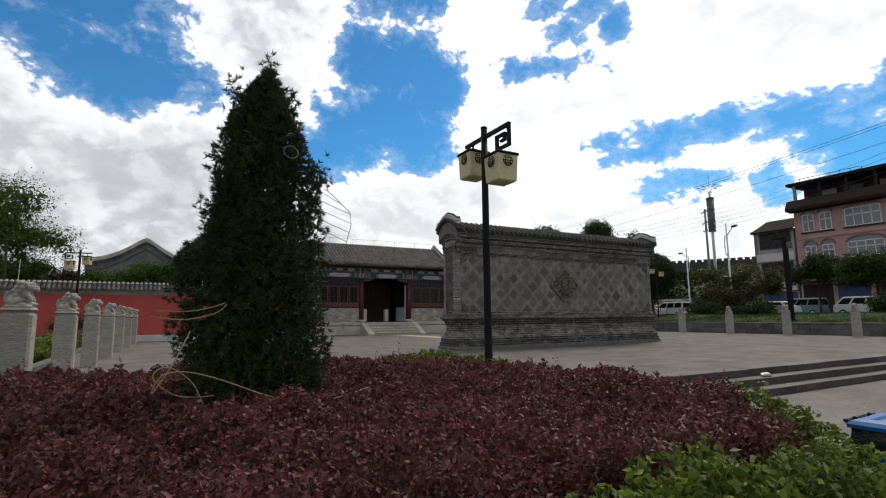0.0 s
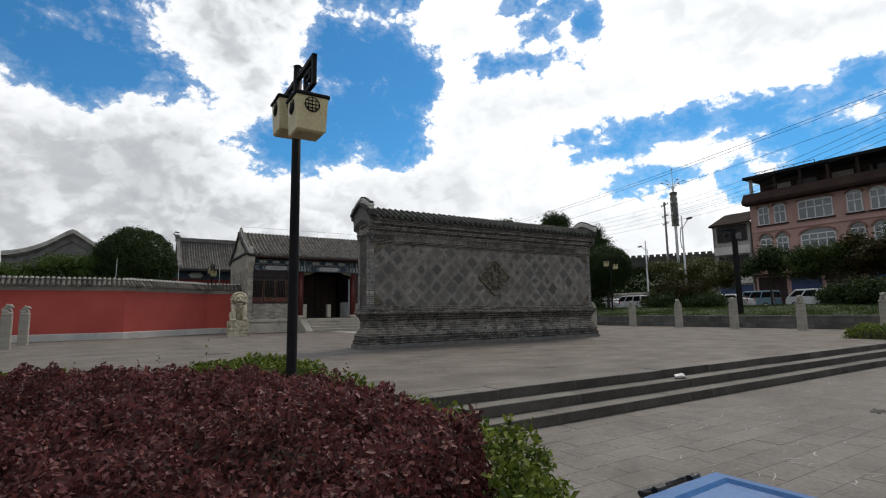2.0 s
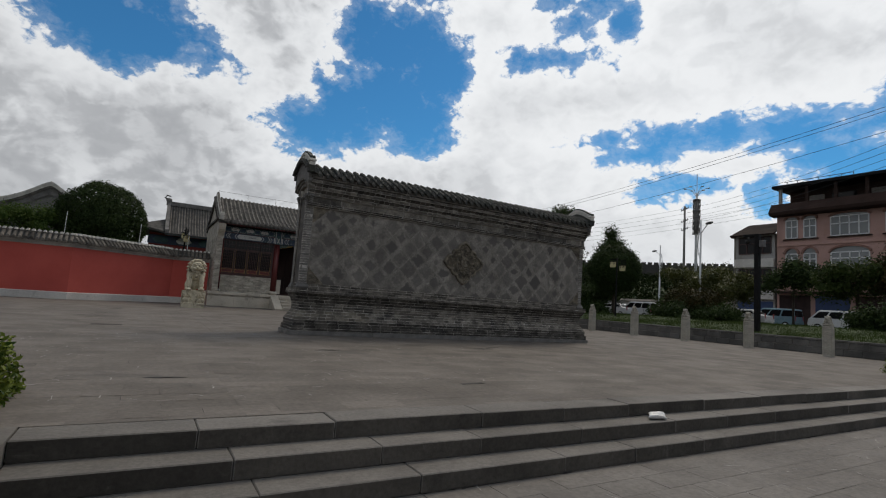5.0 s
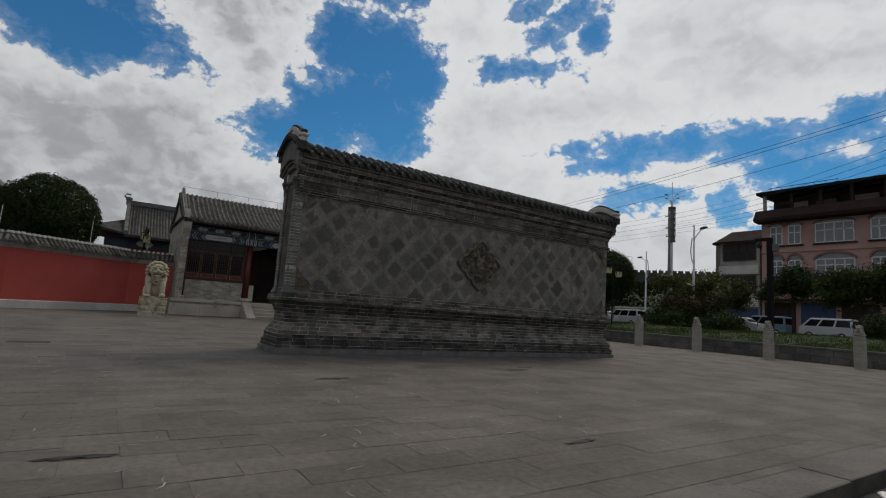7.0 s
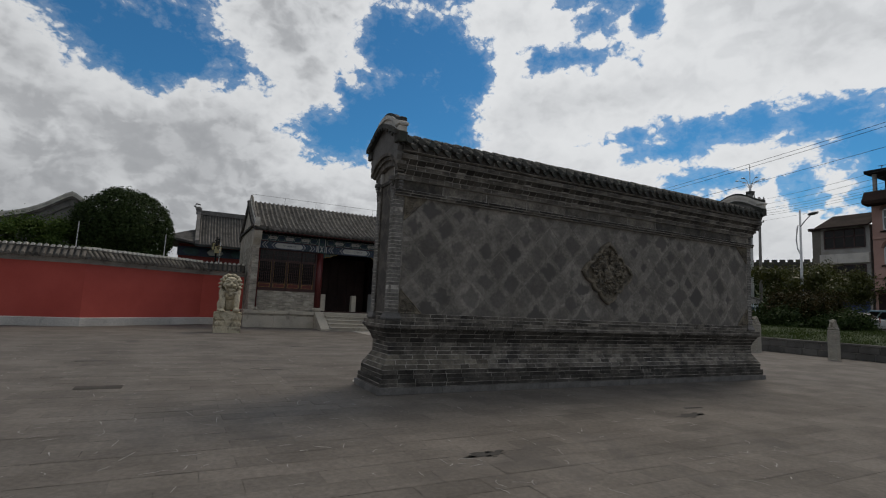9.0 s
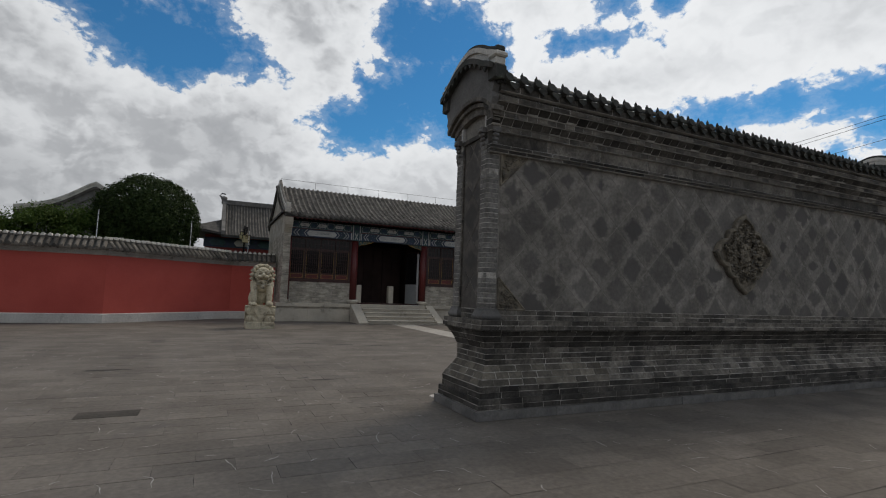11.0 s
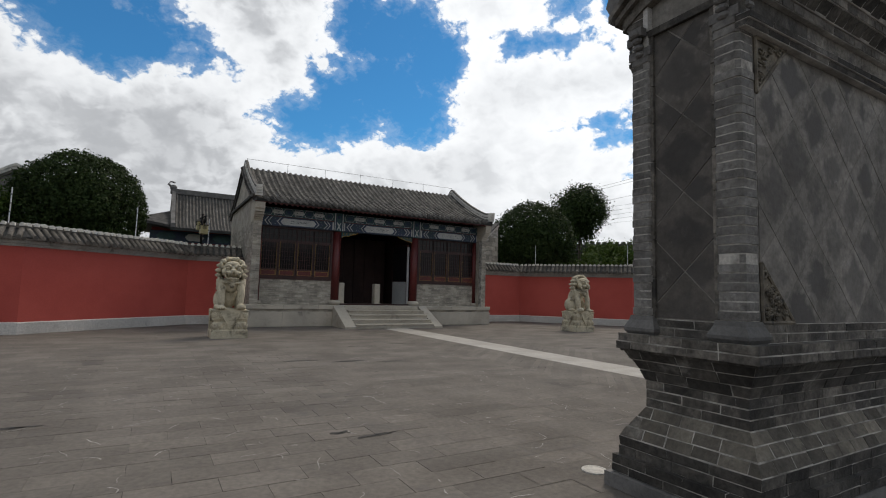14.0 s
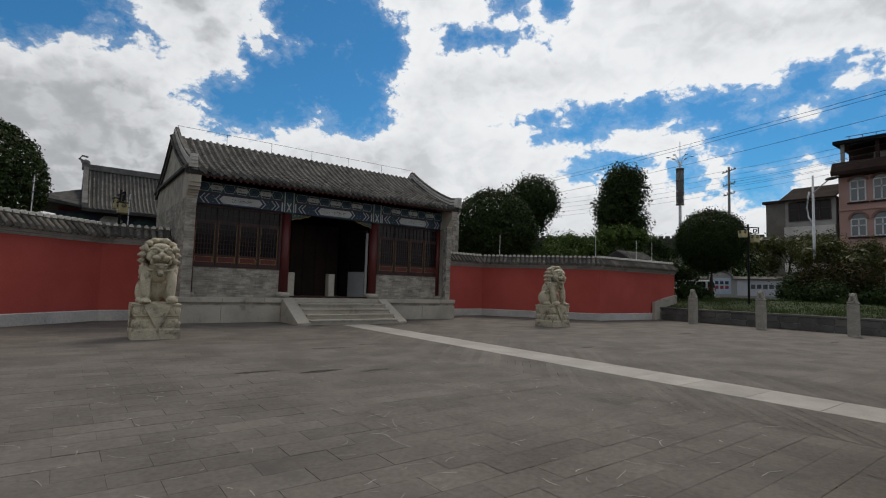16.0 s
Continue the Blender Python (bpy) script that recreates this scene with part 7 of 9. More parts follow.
# ---- guardian lions ----
def lion(name, label, at, mirror):
    s = mirror
    mb = MB()
    R = lambda x, y, z: Euler((x, y, z)).to_matrix()
    # trunk, haunches and forelegs
    mb.ball((0, 0.20, 0.46), (0.27, 0.28, 0.44), 16, 10, R(-0.22, 0, 0)).ball((0, -0.08, 0.73), (0.27, 0.22, 0.24), 16, 10)
    for q in (-1, 1):
        mb.ball((q * 0.27, 0.18, 0.27), (0.15, 0.30, 0.27), 14, 9, R(0.25, 0, 0)).ball((q * 0.33, -0.02, 0.07), (0.09, 0.19, 0.07), 12, 7)
        mb.tube([(q * 0.24, -0.16, 0.80), (q * 0.27, -0.26, 0.50), (q * 0.255, -0.29, 0.28), (q * 0.255, -0.31, 0.08)], 0.125, 12, 0.088)
        mb.ball((q * 0.265, -0.36, 0.065), (0.118, 0.14, 0.07), 12, 7)
        for k in range(4):
            mb.ball((q * 0.265 + 0.062 * (k - 1.5), -0.475, 0.055), (0.027, 0.055, 0.045), 8, 6)
        mb.ball((q * 0.30, -0.14, 0.74), (0.11, 0.14, 0.17), 12, 8)
        for k in range(3):
            mb.ball((q * (0.36 - 0.01 * k), -0.02 + 0.07 * k, 0.60 - 0.12 * k), (0.035, 0.055, 0.05), 8, 5)
        # brows, eyes, cheeks, lips and ears
        mb.tube([(q * 0.05, -0.45, 1.215), (q * 0.13, -0.46, 1.265), (q * 0.22, -0.40, 1.24)], 0.038, 8, 0.03)
        mb.ball((q * 0.125, -0.435, 1.185), (0.045, 0.035, 0.036), 8, 6)
        mb.ball((q * 0.10, -0.475, 1.055), (0.10, 0.075, 0.055), 12, 7).ball((q * 0.225, -0.33, 1.07), (0.07, 0.10, 0.10), 10, 6)
        mb.ball((q * 0.185, -0.40, 0.95), (0.035, 0.05, 0.06), 8, 6)
        mb.ball((q * 0.29, -0.22, 1.27), (0.05, 0.06, 0.10), 10, 6, R(0, q * 0.35, 0))
        for k in range(2):
            mb.ball((q * (0.05 + 0.07 * k), -0.49, 0.995), (0.018, 0.02, 0.03), 6, 5)
    mb.ball((0, -0.18, 1.14), (0.26, 0.23, 0.24), 16, 10).ball((0, -0.30, 1.30), (0.19, 0.15, 0.09), 12, 7)
    mb.ball((0, -0.515, 1.115), (0.085, 0.05, 0.05), 10, 6).ball((0, -0.455, 1.17), (0.05, 0.05, 0.06), 10, 6)
    mb.ball((0, -0.40, 0.885), (0.165, 0.13, 0.042), 12, 7).ball((0, -0.47, 0.84), (0.06, 0.05, 0.06), 8, 6)
    # curls of the mane
    for row, (rad, z, n) in enumerate(((0.12, 1.455, 6), (0.24, 1.38, 8), (0.32, 1.26, 9), (0.355, 1.12, 9), (0.345, 0.98, 9), (0.31, 0.85, 8))):
        for k in range(n):
            a = math.radians(-24 + 228 * (k + 0.5 * (row % 2)) / n)
            cx, cy = rad * math.cos(a), -0.12 + rad * 0.95 * math.sin(a)
            mb.ball((cx, cy, z), (0.082, 0.082, 0.072), 10, 6)
            mb.ball((cx + 0.07 * math.cos(a), cy + 0.07 * math.sin(a), z - 0.005), (0.038, 0.038, 0.036), 7, 5)
    # collar with a bell
    mb.tube([(0.31 * math.cos(a), -0.13 + 0.25 * math.sin(a), 0.81 - 0.05 * math.sin(-a)) for a in [math.radians(180 + 15 * k) for k in range(13)]], 0.028, 8)
    mb.ball((0, -0.39, 0.685), (0.072, 0.06, 0.075), 10, 7).ball((0, -0.385, 0.765), (0.045, 0.04, 0.03), 8, 5)
    mb.tube([(0, 0.42, 0.15), (0, 0.50, 0.4), (0.04, 0.46, 0.65), (0.0, 0.40, 0.82)], 0.07, 8, 0.04)
    mb.ball((s * 0.265, -0.45, 0.09), (0.13, 0.11, 0.095), 12, 8)
    mb.box(-0.36, 0.36, -0.42, 0.44, -0.02, 0.035)
    ob = solid(name, mb, M["lion"], label, "lion statue", group="gate lions", smooth=True)
    md = ob.modifiers.new("remesh", "REMESH")
    md.mode, md.voxel_size, md.use_smooth_shade = "VOXEL", 0.013, True
    sm = ob.modifiers.new("smooth", "SMOOTH")
    sm.factor, sm.iterations = 0.4, 1
    ob.matrix_basis = pose(*at)
    return ob


def pedestal(at, label):
    p = thing("lion_pedestal", label, "stone pedestal", at, group="lion pedestals")
    w_, d = 0.485, 0.45
    r = lambda e, z: [(-w_ + e, -d + e, z), (w_ - e, -d + e, z), (w_ - e, d - e, z), (-w_ + e, d - e, z)]
    part("block", MB().loft([r(0, -0.01), r(0, 0.21), r(0.012, 0.225), r(0.025, 0.25), r(0.025, 0.42), r(0.07, 0.45), r(0.07, 0.50), r(0.025, 0.53), r(0.02, 0.755), r(0.0, 0.765), r(0.0, 0.795), r(0.008, 0.80)]), M["lion"], p)
    for a, half, dep in ((0, w_, d), (90, d, w_), (180, w_, d), (270, d, w_)):
        cloth = MB().prism([(-half + 0.20, 0.765), (half - 0.20, 0.765), (0.02, 0.24), (-0.02, 0.24)], "y", -dep - 0.012, -dep + 0.06)
        cloth.tube([(-half + 0.20, -dep - 0.012, 0.76), (0, -dep - 0.012, 0.25), (half - 0.20, -dep - 0.012, 0.76)], 0.012, 6)
        part("cloth_relief", cloth, M["lion"], p, "carved hanging cloth triangle", at=pose(0, 0, 0, 0, 0, a))
        for k in range(6):
            x = -half + (k + 0.5) * 2 * half / 6
            for z, size in ((0.335, (0.070, 0.042, 0.088)), (0.645, (0.070, 0.036, 0.092))):
                if abs(x) > 0.12:
                    part("petal_relief", MB().ball((x, -dep + 0.035, z), size, 12, 6), M["lion"], p, smooth=True, at=pose(0, 0, 0, 0, 0, a))
    return p


ped = pedestal((-6.31, 14.22, 0), "square carved pale stone pedestal under a lion")
copy_thing(ped, pose(7.10, 13.75, 0))
lion("lion_statue", "seated pale stone guardian lion with curled mane, on a pedestal", (-6.31, 14.22, 0.80), 1)
lion("lion_statue", "seated pale stone guardian lion with curled mane, on a pedestal", (7.10, 13.75, 0.80), -1)


# ---- lawn and kerb wall on the east side ----
def kerb_wall():
    k = thing("kerb_wall", "low retaining wall of dark grey blocks along the lawn", "kerb wall", kind="structure")
    part("core", MB().box(17.23, 17.52, -12.0, 15.1, -0.02, 0.60), M["mortar"], k)
    rng = random.Random(9)
    for r, (z0, z1) in enumerate(((0.0, 0.28), (0.28, 0.56))):
        y = -9.0 - 0.35 * r
        while y < 15.0:
            e = min(y + rng.uniform(0.62, 0.78), 15.1)
            part("kerb_block", MB().bevel_box(-0.13 + rng.uniform(-0.008, 0.008), 0.12, -(e - y) / 2 + 0.006, (e - y) / 2 - 0.006, 0.005, z1 - z0 - 0.005, 0.012), M["kerb_block"], k, at=pose(17.33, (y + e) / 2, z0))
            y = e
    y = -9.0
    while y < 15.0:
        e = min(y + 1.1, 15.1)
        part("kerb_cap", MB().bevel_box(-0.17, 0.20, -(e - y) / 2 + 0.004, (e - y) / 2 - 0.004, 0.0, 0.10, 0.015), M["kerb_block"], k, at=pose(17.35, (y + e) / 2, 0.56))
        y = e
    return k


kerb_wall()


def lawn_z(x, y):
    return 0.60 + 0.52 * np.clip((x - 17.5) / 5.0, 0, 1) ** 0.8 + 0.05 * np.sin(0.9 * x + 0.6 * y)


def lawn():
    xs, ys = np.linspace(17.5, 28.4, 24), np.linspace(-16, 40, 80)
    mb = MB()
    for x in xs:
        mb.v += [(float(x), float(y), float(lawn_z(x, y))) for y in ys]
    n = len(ys)
    for i in range(len(xs) - 1):
        for j in range(n - 1):
            mb.f.append((i * n + j, (i + 1) * n + j, (i + 1) * n + j + 1, i * n + j + 1))
    solid("lawn", mb, M["grass"], "gently rising lawn of rough green grass", "lawn", "structure", smooth=True)
    rng = np.random.default_rng(12)
    m = 42000
    x, y = 17.55 + 10.5 * rng.random(m) ** 1.4, rng.uniform(-9, 17, m)
    h = rng.uniform(0.05, 0.13, m) * (1 + 0.5 * np.sin(2 * x) * np.sin(3 * y))
    p = np.stack([x, y, lawn_z(x, y)], 1)
    a = rng.uniform(0, 6.283, m)
    w_ = np.stack([np.cos(a), np.sin(a), 0 * a], 1) * 0.012
    tip = p + np.stack([rng.normal(0, 0.03, m), rng.normal(0, 0.03, m), h], 1)
    v = np.stack([p - w_, p + w_, tip], 1).reshape(-1, 3)
    me = bpy.data.meshes.new("grass")
    me.from_pydata(v.tolist(), [], np.arange(3 * m).reshape(-1, 3).tolist())
    tagged(part("grass", me, M["grass_blade"]), "short tufts of green lawn grass", "grass", kind="stuff")


lawn()
solid("road", MB().box(28.4, 43.0, -120, 120, 0.7, 0.96), M["asphalt"], "grey asphalt street beyond the lawn", "road", "structure")
solid("pavement_far", MB().box(43.0, 49.9, -120, 120, 0.7, 1.10), M["slab_rest"], "pavement in front of the shops", "pavement", "structure")


# ---- trees and bushes ----
def dome(r, z, squash=1.0, lumps=7, seed=0):
    rng = random.Random(seed)
    out = [((0, 0, z), (r, r, r * squash))]
    for k in range(lumps):
        a, e = rng.uniform(0, 6.28), rng.uniform(-0.3, 0.9)
        out.append(((0.55 * r * math.cos(a) * math.cos(e), 0.55 * r * math.sin(a) * math.cos(e), z + 0.5 * r * squash * math.sin(e)), (0.5 * r, 0.5 * r, 0.45 * r * squash)))
    return out


def loose(r, z, n, seed, flat=0.6, spread=1.0):
    rng = random.Random(seed)
    out = []
    for k in range(n):
        a, d = rng.uniform(0, 6.28), rng.uniform(0.2, 1.0) * r * spread
        out.append(((d * math.cos(a), d * math.sin(a), z + rng.uniform(-0.6, 0.6) * r * flat), (rng.uniform(0.3, 0.5) * r,) * 2 + (rng.uniform(0.22, 0.4) * r,)))
    return out


tree("dome_tree", "dense round-clipped dark green tree behind the red wall", (-11.05, 23.4, 0), 7.0, dome(2.28, 4.4, 1.02, 0, 1), 7000, 6, 0.12, M["tree_leaf"], 0.16, 31, 0.07, 0.09)
tree("dome_tree", "dense round-clipped dark green tree behind the red wall", (12.6, 23.2, 0), 7.3, dome(2.65, 4.6, 1.0, 0, 2), 5000, 6, 0.15, M["tree_leaf"], 0.16, 32, 0.10, 0.12)
tree("dome_tree", "round dark green tree with a bare trunk on the lawn", (24.8, 15.95, 1.05), 6.0, dome(2.0, 3.75, 0.95, 0, 3), 6000, 6, 0.12, M["tree_leaf"], 0.16, 33, 0.12, 0.12)
tree("tall_tree", "tall narrow dark green tree beyond the red wall", (25.0, 22.5, 0.9), 10.4, [((0.2, 0, 8.9), (1.35, 1.35, 1.2)), ((0.3, 0, 7.9), (1.7, 1.6, 1.6)), ((-0.5, 0.3, 6.7), (1.4, 1.4, 1.6)), ((0.6, 0, 5.6), (1.5, 1.5, 1.5)), ((-0.9, 0.0, 8.3), (0.7, 0.7, 0.8)), ((-1.1, 0.4, 5.6), (0.8, 0.8, 1.2)), ((0, 0, 4.3), (1.5, 1.5, 1.4))], 3600, 5, 0.22, M["tree_leaf"], 0.18, 34, 0.2, 0.4)
tree("far_tree", "dark green leafy tree far behind the wall", (28.8, 35.3, 0.55), 12.0, [((0, 0, 9.6), (2.8, 2.8, 2.3)), ((-1.4, 0, 8.8), (1.9, 1.9, 1.6)), ((1.5, 0, 9.4), (1.9, 1.9, 1.7)), ((0.5, 0, 11.0), (1.6, 1.6, 1.1)), ((0.3, 0, 7.4), (1.5, 1.5, 1.2))], 2600, 5, 0.24, M["tree_leaf"], 0.2, 35, 0.25, 0.4)
tree("pine_tree", "dark uneven pine far beyond the red wall", (55.0, 43.0, 1.0), 14.4, [((0, 0, 12.8), (1.2, 1.2, 1.6)), ((0.8, 0, 11.2), (1.9, 1.9, 1.2)), ((-0.9, 0, 10.3), (1.8, 1.8, 1.3)), ((0.9, 0, 8.7), (2.3, 2.3, 1.6)), ((-0.8, 0, 7.0), (2.3, 2.3, 1.8))], 1600, 5, 0.26, M["tree_leaf"], 0.2, 36, 0.3, 0.6)
for k, (x, y, r, z, mk) in enumerate(((15.4, 21.2, 1.7, 3.4, "garden_leaf"), (17.6, 20.2, 1.8, 3.8, "garden_leaf"), (18.9, 18.2, 1.5, 2.9, "tree_leaf"), (20.2, 19.5, 1.7, 3.9, "garden_leaf"), (10.2, 25.0, 1.6, 4.1, "tree_leaf"), (14.0, 24.5, 1.7, 3.6, "tree_leaf"))):
    tree("garden_shrub", "loose green shrub showing above the red wall", (x, y, 0.3), z + r, loose(r, z, 9, 40 + k, 0.9), 900, 6, 0.16, M[mk], 0.07, 50 + k, 0.17, 0.6, "shrub")
for k, (x, y, r, z, mk) in enumerate(((-21.5, 21.0, 3.6, 7.0, "garden_leaf"), (-25.5, 19.5, 3.2, 5.6, "garden_leaf"), (-9.9, 20.8, 0.9, 2.5, "tree_leaf"), (-12.6, 20.4, 1.0, 2.5, "tree_leaf"), (-13.9, 19.9, 0.9, 2.4, "tree_leaf"), (-8.6, 23.6, 0.9, 2.4, "tree_leaf"), (-17.2, 22.6, 1.5, 3.2, "garden_leaf"), (-14.5, 22.3, 1.2, 3.9, "garden_leaf"), (-20.4, 27.5, 1.7, 4.0, "autumn_leaf"), (-21.8, 25.0, 1.8, 3.8, "garden_leaf"), (-24.0, 28.0, 2.2, 4.4, "tree_leaf"), (-14.4, 22.4, 1.1, 2.9, "tree_leaf"))):
    tree("garden_tree", "loose feathery green tree behind the red wall", (x, y, 0), z + r * 0.8, loose(r, z, 13, 60 + k, 0.75), 1500 if r < 3 else 2200, 6, 0.12, M[mk], 0.09, 70 + k, 0.20, 0.7)
for k, (x, y, r, z, mk) in enumerate(((25.6, 9.0, 2.2, 1.3, "autumn_leaf"), (24.4, 9.4, 1.9, 0.5, "tree_leaf"), (24.6, 7.5, 1.7, 0.4, "tree_leaf"), (25.6, 11.0, 1.8, 0.8, "tree_leaf"), (25.2, 7.1, 1.2, 0.4, "tree_leaf"), (23.4, 16.3, 0.9, 0.4, "tree_leaf"), (28.0, 21.0, 2.4, 1.8, "tree_leaf"), (29.0, 24.5, 2.6, 2.2, "tree_leaf"), (24.7, -1.6, 1.5, 0.5, "tree_leaf"), (24.8, -2.9, 1.7, 0.65, "tree_leaf"), (24.8, -4.3, 1.7, 0.7, "tree_leaf"))):
    tree("lawn_bush", "broad dark bush of mixed green and rust leaves on the lawn", (x, y, 1.0), z + r * 0.6, loose(r, z, 15, 80 + k, 0.42, 0.85), 1300, 6, 0.15, M[mk], 0.07, 90 + k, 0.16, 0.6, "bush")
for k, (x, y, r, z, mk) in enumerate(((32.0, 11.6, 2.3, 3.0, "yellow_leaf"), (30.0, 5.0, 1.9, 3.5, "tree_leaf"), (29.8, 1.2, 2.2, 3.2, "light_leaf"), (29.5, -1.4, 2.3, 3.5, "autumn_leaf"), (28.6, -4.6, 2.4, 3.9, "light_leaf"), (33.5, 14.6, 2.6, 3.4, "yellow_leaf"), (28.2, -8.0, 2.2, 3.6, "tree_leaf"), (33.0, 27.0, 3.0, 3.8, "tree_leaf"), (30.5, 31.0, 2.8, 3.6, "tree_leaf"))):
    tree("street_tree", "small leafy street tree beside the road", (x, y, 0.95), z + r * 0.7, loose(r, z, 13, 100 + k, 0.6), 1200, 6, 0.17, M[mk], 0.11, 120 + k, 0.19, 0.6)
for k, (x, y) in enumerate(((-17.0, -3.0), (-17.3, 0.4), (-17.1, 3.6), (-17.2, 7.0), (-17.0, 10.4), (-17.4, 13.4))):
    tree("bed_shrub", "low round green shrub in the side bed", (x, y, -0.2), 0.8, loose(0.9, 0.45, 9, 140 + k, 0.35), 700, 6, 0.07, M["green_leaf"], 0.03, 150 + k, 0.08, 0.6, "shrub")
solid("side_bed", MB().box(-33, -16.45, -8.0, 16.1, -0.47, -0.15), M["soil"], "side planting bed of dark soil", "planting bed", "structure")
solid("bed_kerb", MB().bevel_box(-16.45, -16.2, -8.0, 16.1, -0.4, 0.08, 0.015), M["step"], "stone kerb along the side bed", "kerb", "structure")
tree("red_shrub", "small rust-red shrub beside the stone posts", (-17.0, 11.8, -0.15), 1.6, loose(0.7, 1.05, 7, 171, 0.6), 500, 6, 0.07, M["purple_leaf"], 0.03, 172, 0.08, 0.6, "shrub")


# ---- far hill with the old town wall ----
def hill():
    mb = MB()
    rows = []
    for i in range(41):
        a = radians(8 + 92 * i / 40)
        rows.append([(r * math.sin(a), r * math.cos(a), z + (1.2 * math.sin(5 * a) if z > 3 else 0)) for r, z in ((95, 0.8), (115, 4.0), (140, 9.5), (165, 14.5), (176, 15.5), (230, 12), (400, 4))])
    mb.loft(rows, closed=False)
    solid("hill", mb, M["grass"], "low green hill behind the street", "hill", "structure", smooth=True)
    rng = np.random.default_rng(77)
    n = 30000
    a, r = np.radians(rng.uniform(12, 96, n)), rng.uniform(90, 168, n)
    z = np.interp(r, [95, 115, 140, 165, 176], [0.8, 4.0, 9.5, 14.5, 15.5]) + rng.random(n) * (1.5 + 1.6 * np.sin(17 * a) * np.sin(r / 6.0))
    p = np.stack([r * np.sin(a), r * np.cos(a), z], 1)
    tagged(part("hill_wood", leaf_mesh("hill_wood", p, rng.normal(size=(n, 3)) + np.array([0, 0, 0.6]), rng.uniform(0.6, 1.5, n), 0.6, rng), M["scrub_leaf"]), "rough green scrub covering the far hill", "scrub", kind="stuff")
    t = thing("town_wall", "long grey crenellated town wall along the hill", "town wall", kind="structure")
    a0, a1, R = 20, 92, 172
    seg = 36
    for i in range(seg):
        p = [Vector((R * math.sin(radians(a0 + (a1 - a0) * q / seg)), R * math.cos(radians(a0 + (a1 - a0) * q / seg)), 0)) for q in (i, i + 1)]
        d = (p[1] - p[0])
        ang = math.degrees(math.atan2(d.y, d.x))
        part("wall_stretch", MB().box(0, d.length + 0.02, 0, 2.0, 12, 19.2).box(0, d.length, -0.15, 0, 18.4, 18.7), M["city_wall"], t, at=pose(p[0].x, p[0].y, 0, 0, 0, ang))
        for k in range(3):
            part("merlon", MB().box(0.3 + k * d.length / 3, 0.3 + k * d.length / 3 + d.length * 0.24, 0, 0.8, 19.2, 19.95), M["city_wall"], t, at=pose(p[0].x, p[0].y, 0, 0, 0, ang))


hill()


# ---- street buildings ----
def window_unit(parent, y0, y1, z0, z1, x, arch=0.0, frame="white_metal", cols=2, glass="pale_glass", label=""):
    """A window in a wall that faces west at x."""
    w_ = part("window", MB().box(x - 0.05, x + 0.02, y0, y1, z0 - 0.10, z0 - 0.02), M["brown_band"] if arch else M["white_wall"], parent, label)
    ym, hw = (y0 + y1) / 2, (y1 - y0) / 2
    top = [(ym + hw * math.cos(math.pi * k / 12), z1 + arch * math.sin(math.pi * k / 12)) for k in range(13)] if arch else [(y1, z1), (y0, z1)]
    part("pane", MB().prism([(y0, z0), (y1, z0)] + top, "x", x - 0.02, x + 0.0), M[glass], w_)
    fr = MB()
    for k in range(cols + 1):
        y = y0 + (y1 - y0) * k / cols
        fr.box(x - 0.06, x - 0.02, y - 0.055, y + 0.055, z0, z1)
    for z in (z0, z0 + (z1 - z0) * 0.62, z1):
        fr.box(x - 0.06, x - 0.02, y0, y1, z - 0.055, z + 0.055)
    part("frame", fr, M[frame], w_)
    if arch:
        o, i = [(ym + (hw + 0.22) * math.cos(math.pi * k / 16), z1 + (arch + 0.20) * math.sin(math.pi * k / 16)) for k in range(17)], [(ym + (hw + 0.02) * math.cos(math.pi * k / 16), z1 + arch * math.sin(math.pi * k / 16)) for k in range(17)]
        part("arch_moulding", MB().prism(o + i[::-1], "x", x - 0.16, x), M["arch"], w_)
        part("sill", MB().box(x - 0.18, x, y0 - 0.25, y1 + 0.25, z0 - 0.22, z0 - 0.10), M["brown_band"], w_)
    return w_


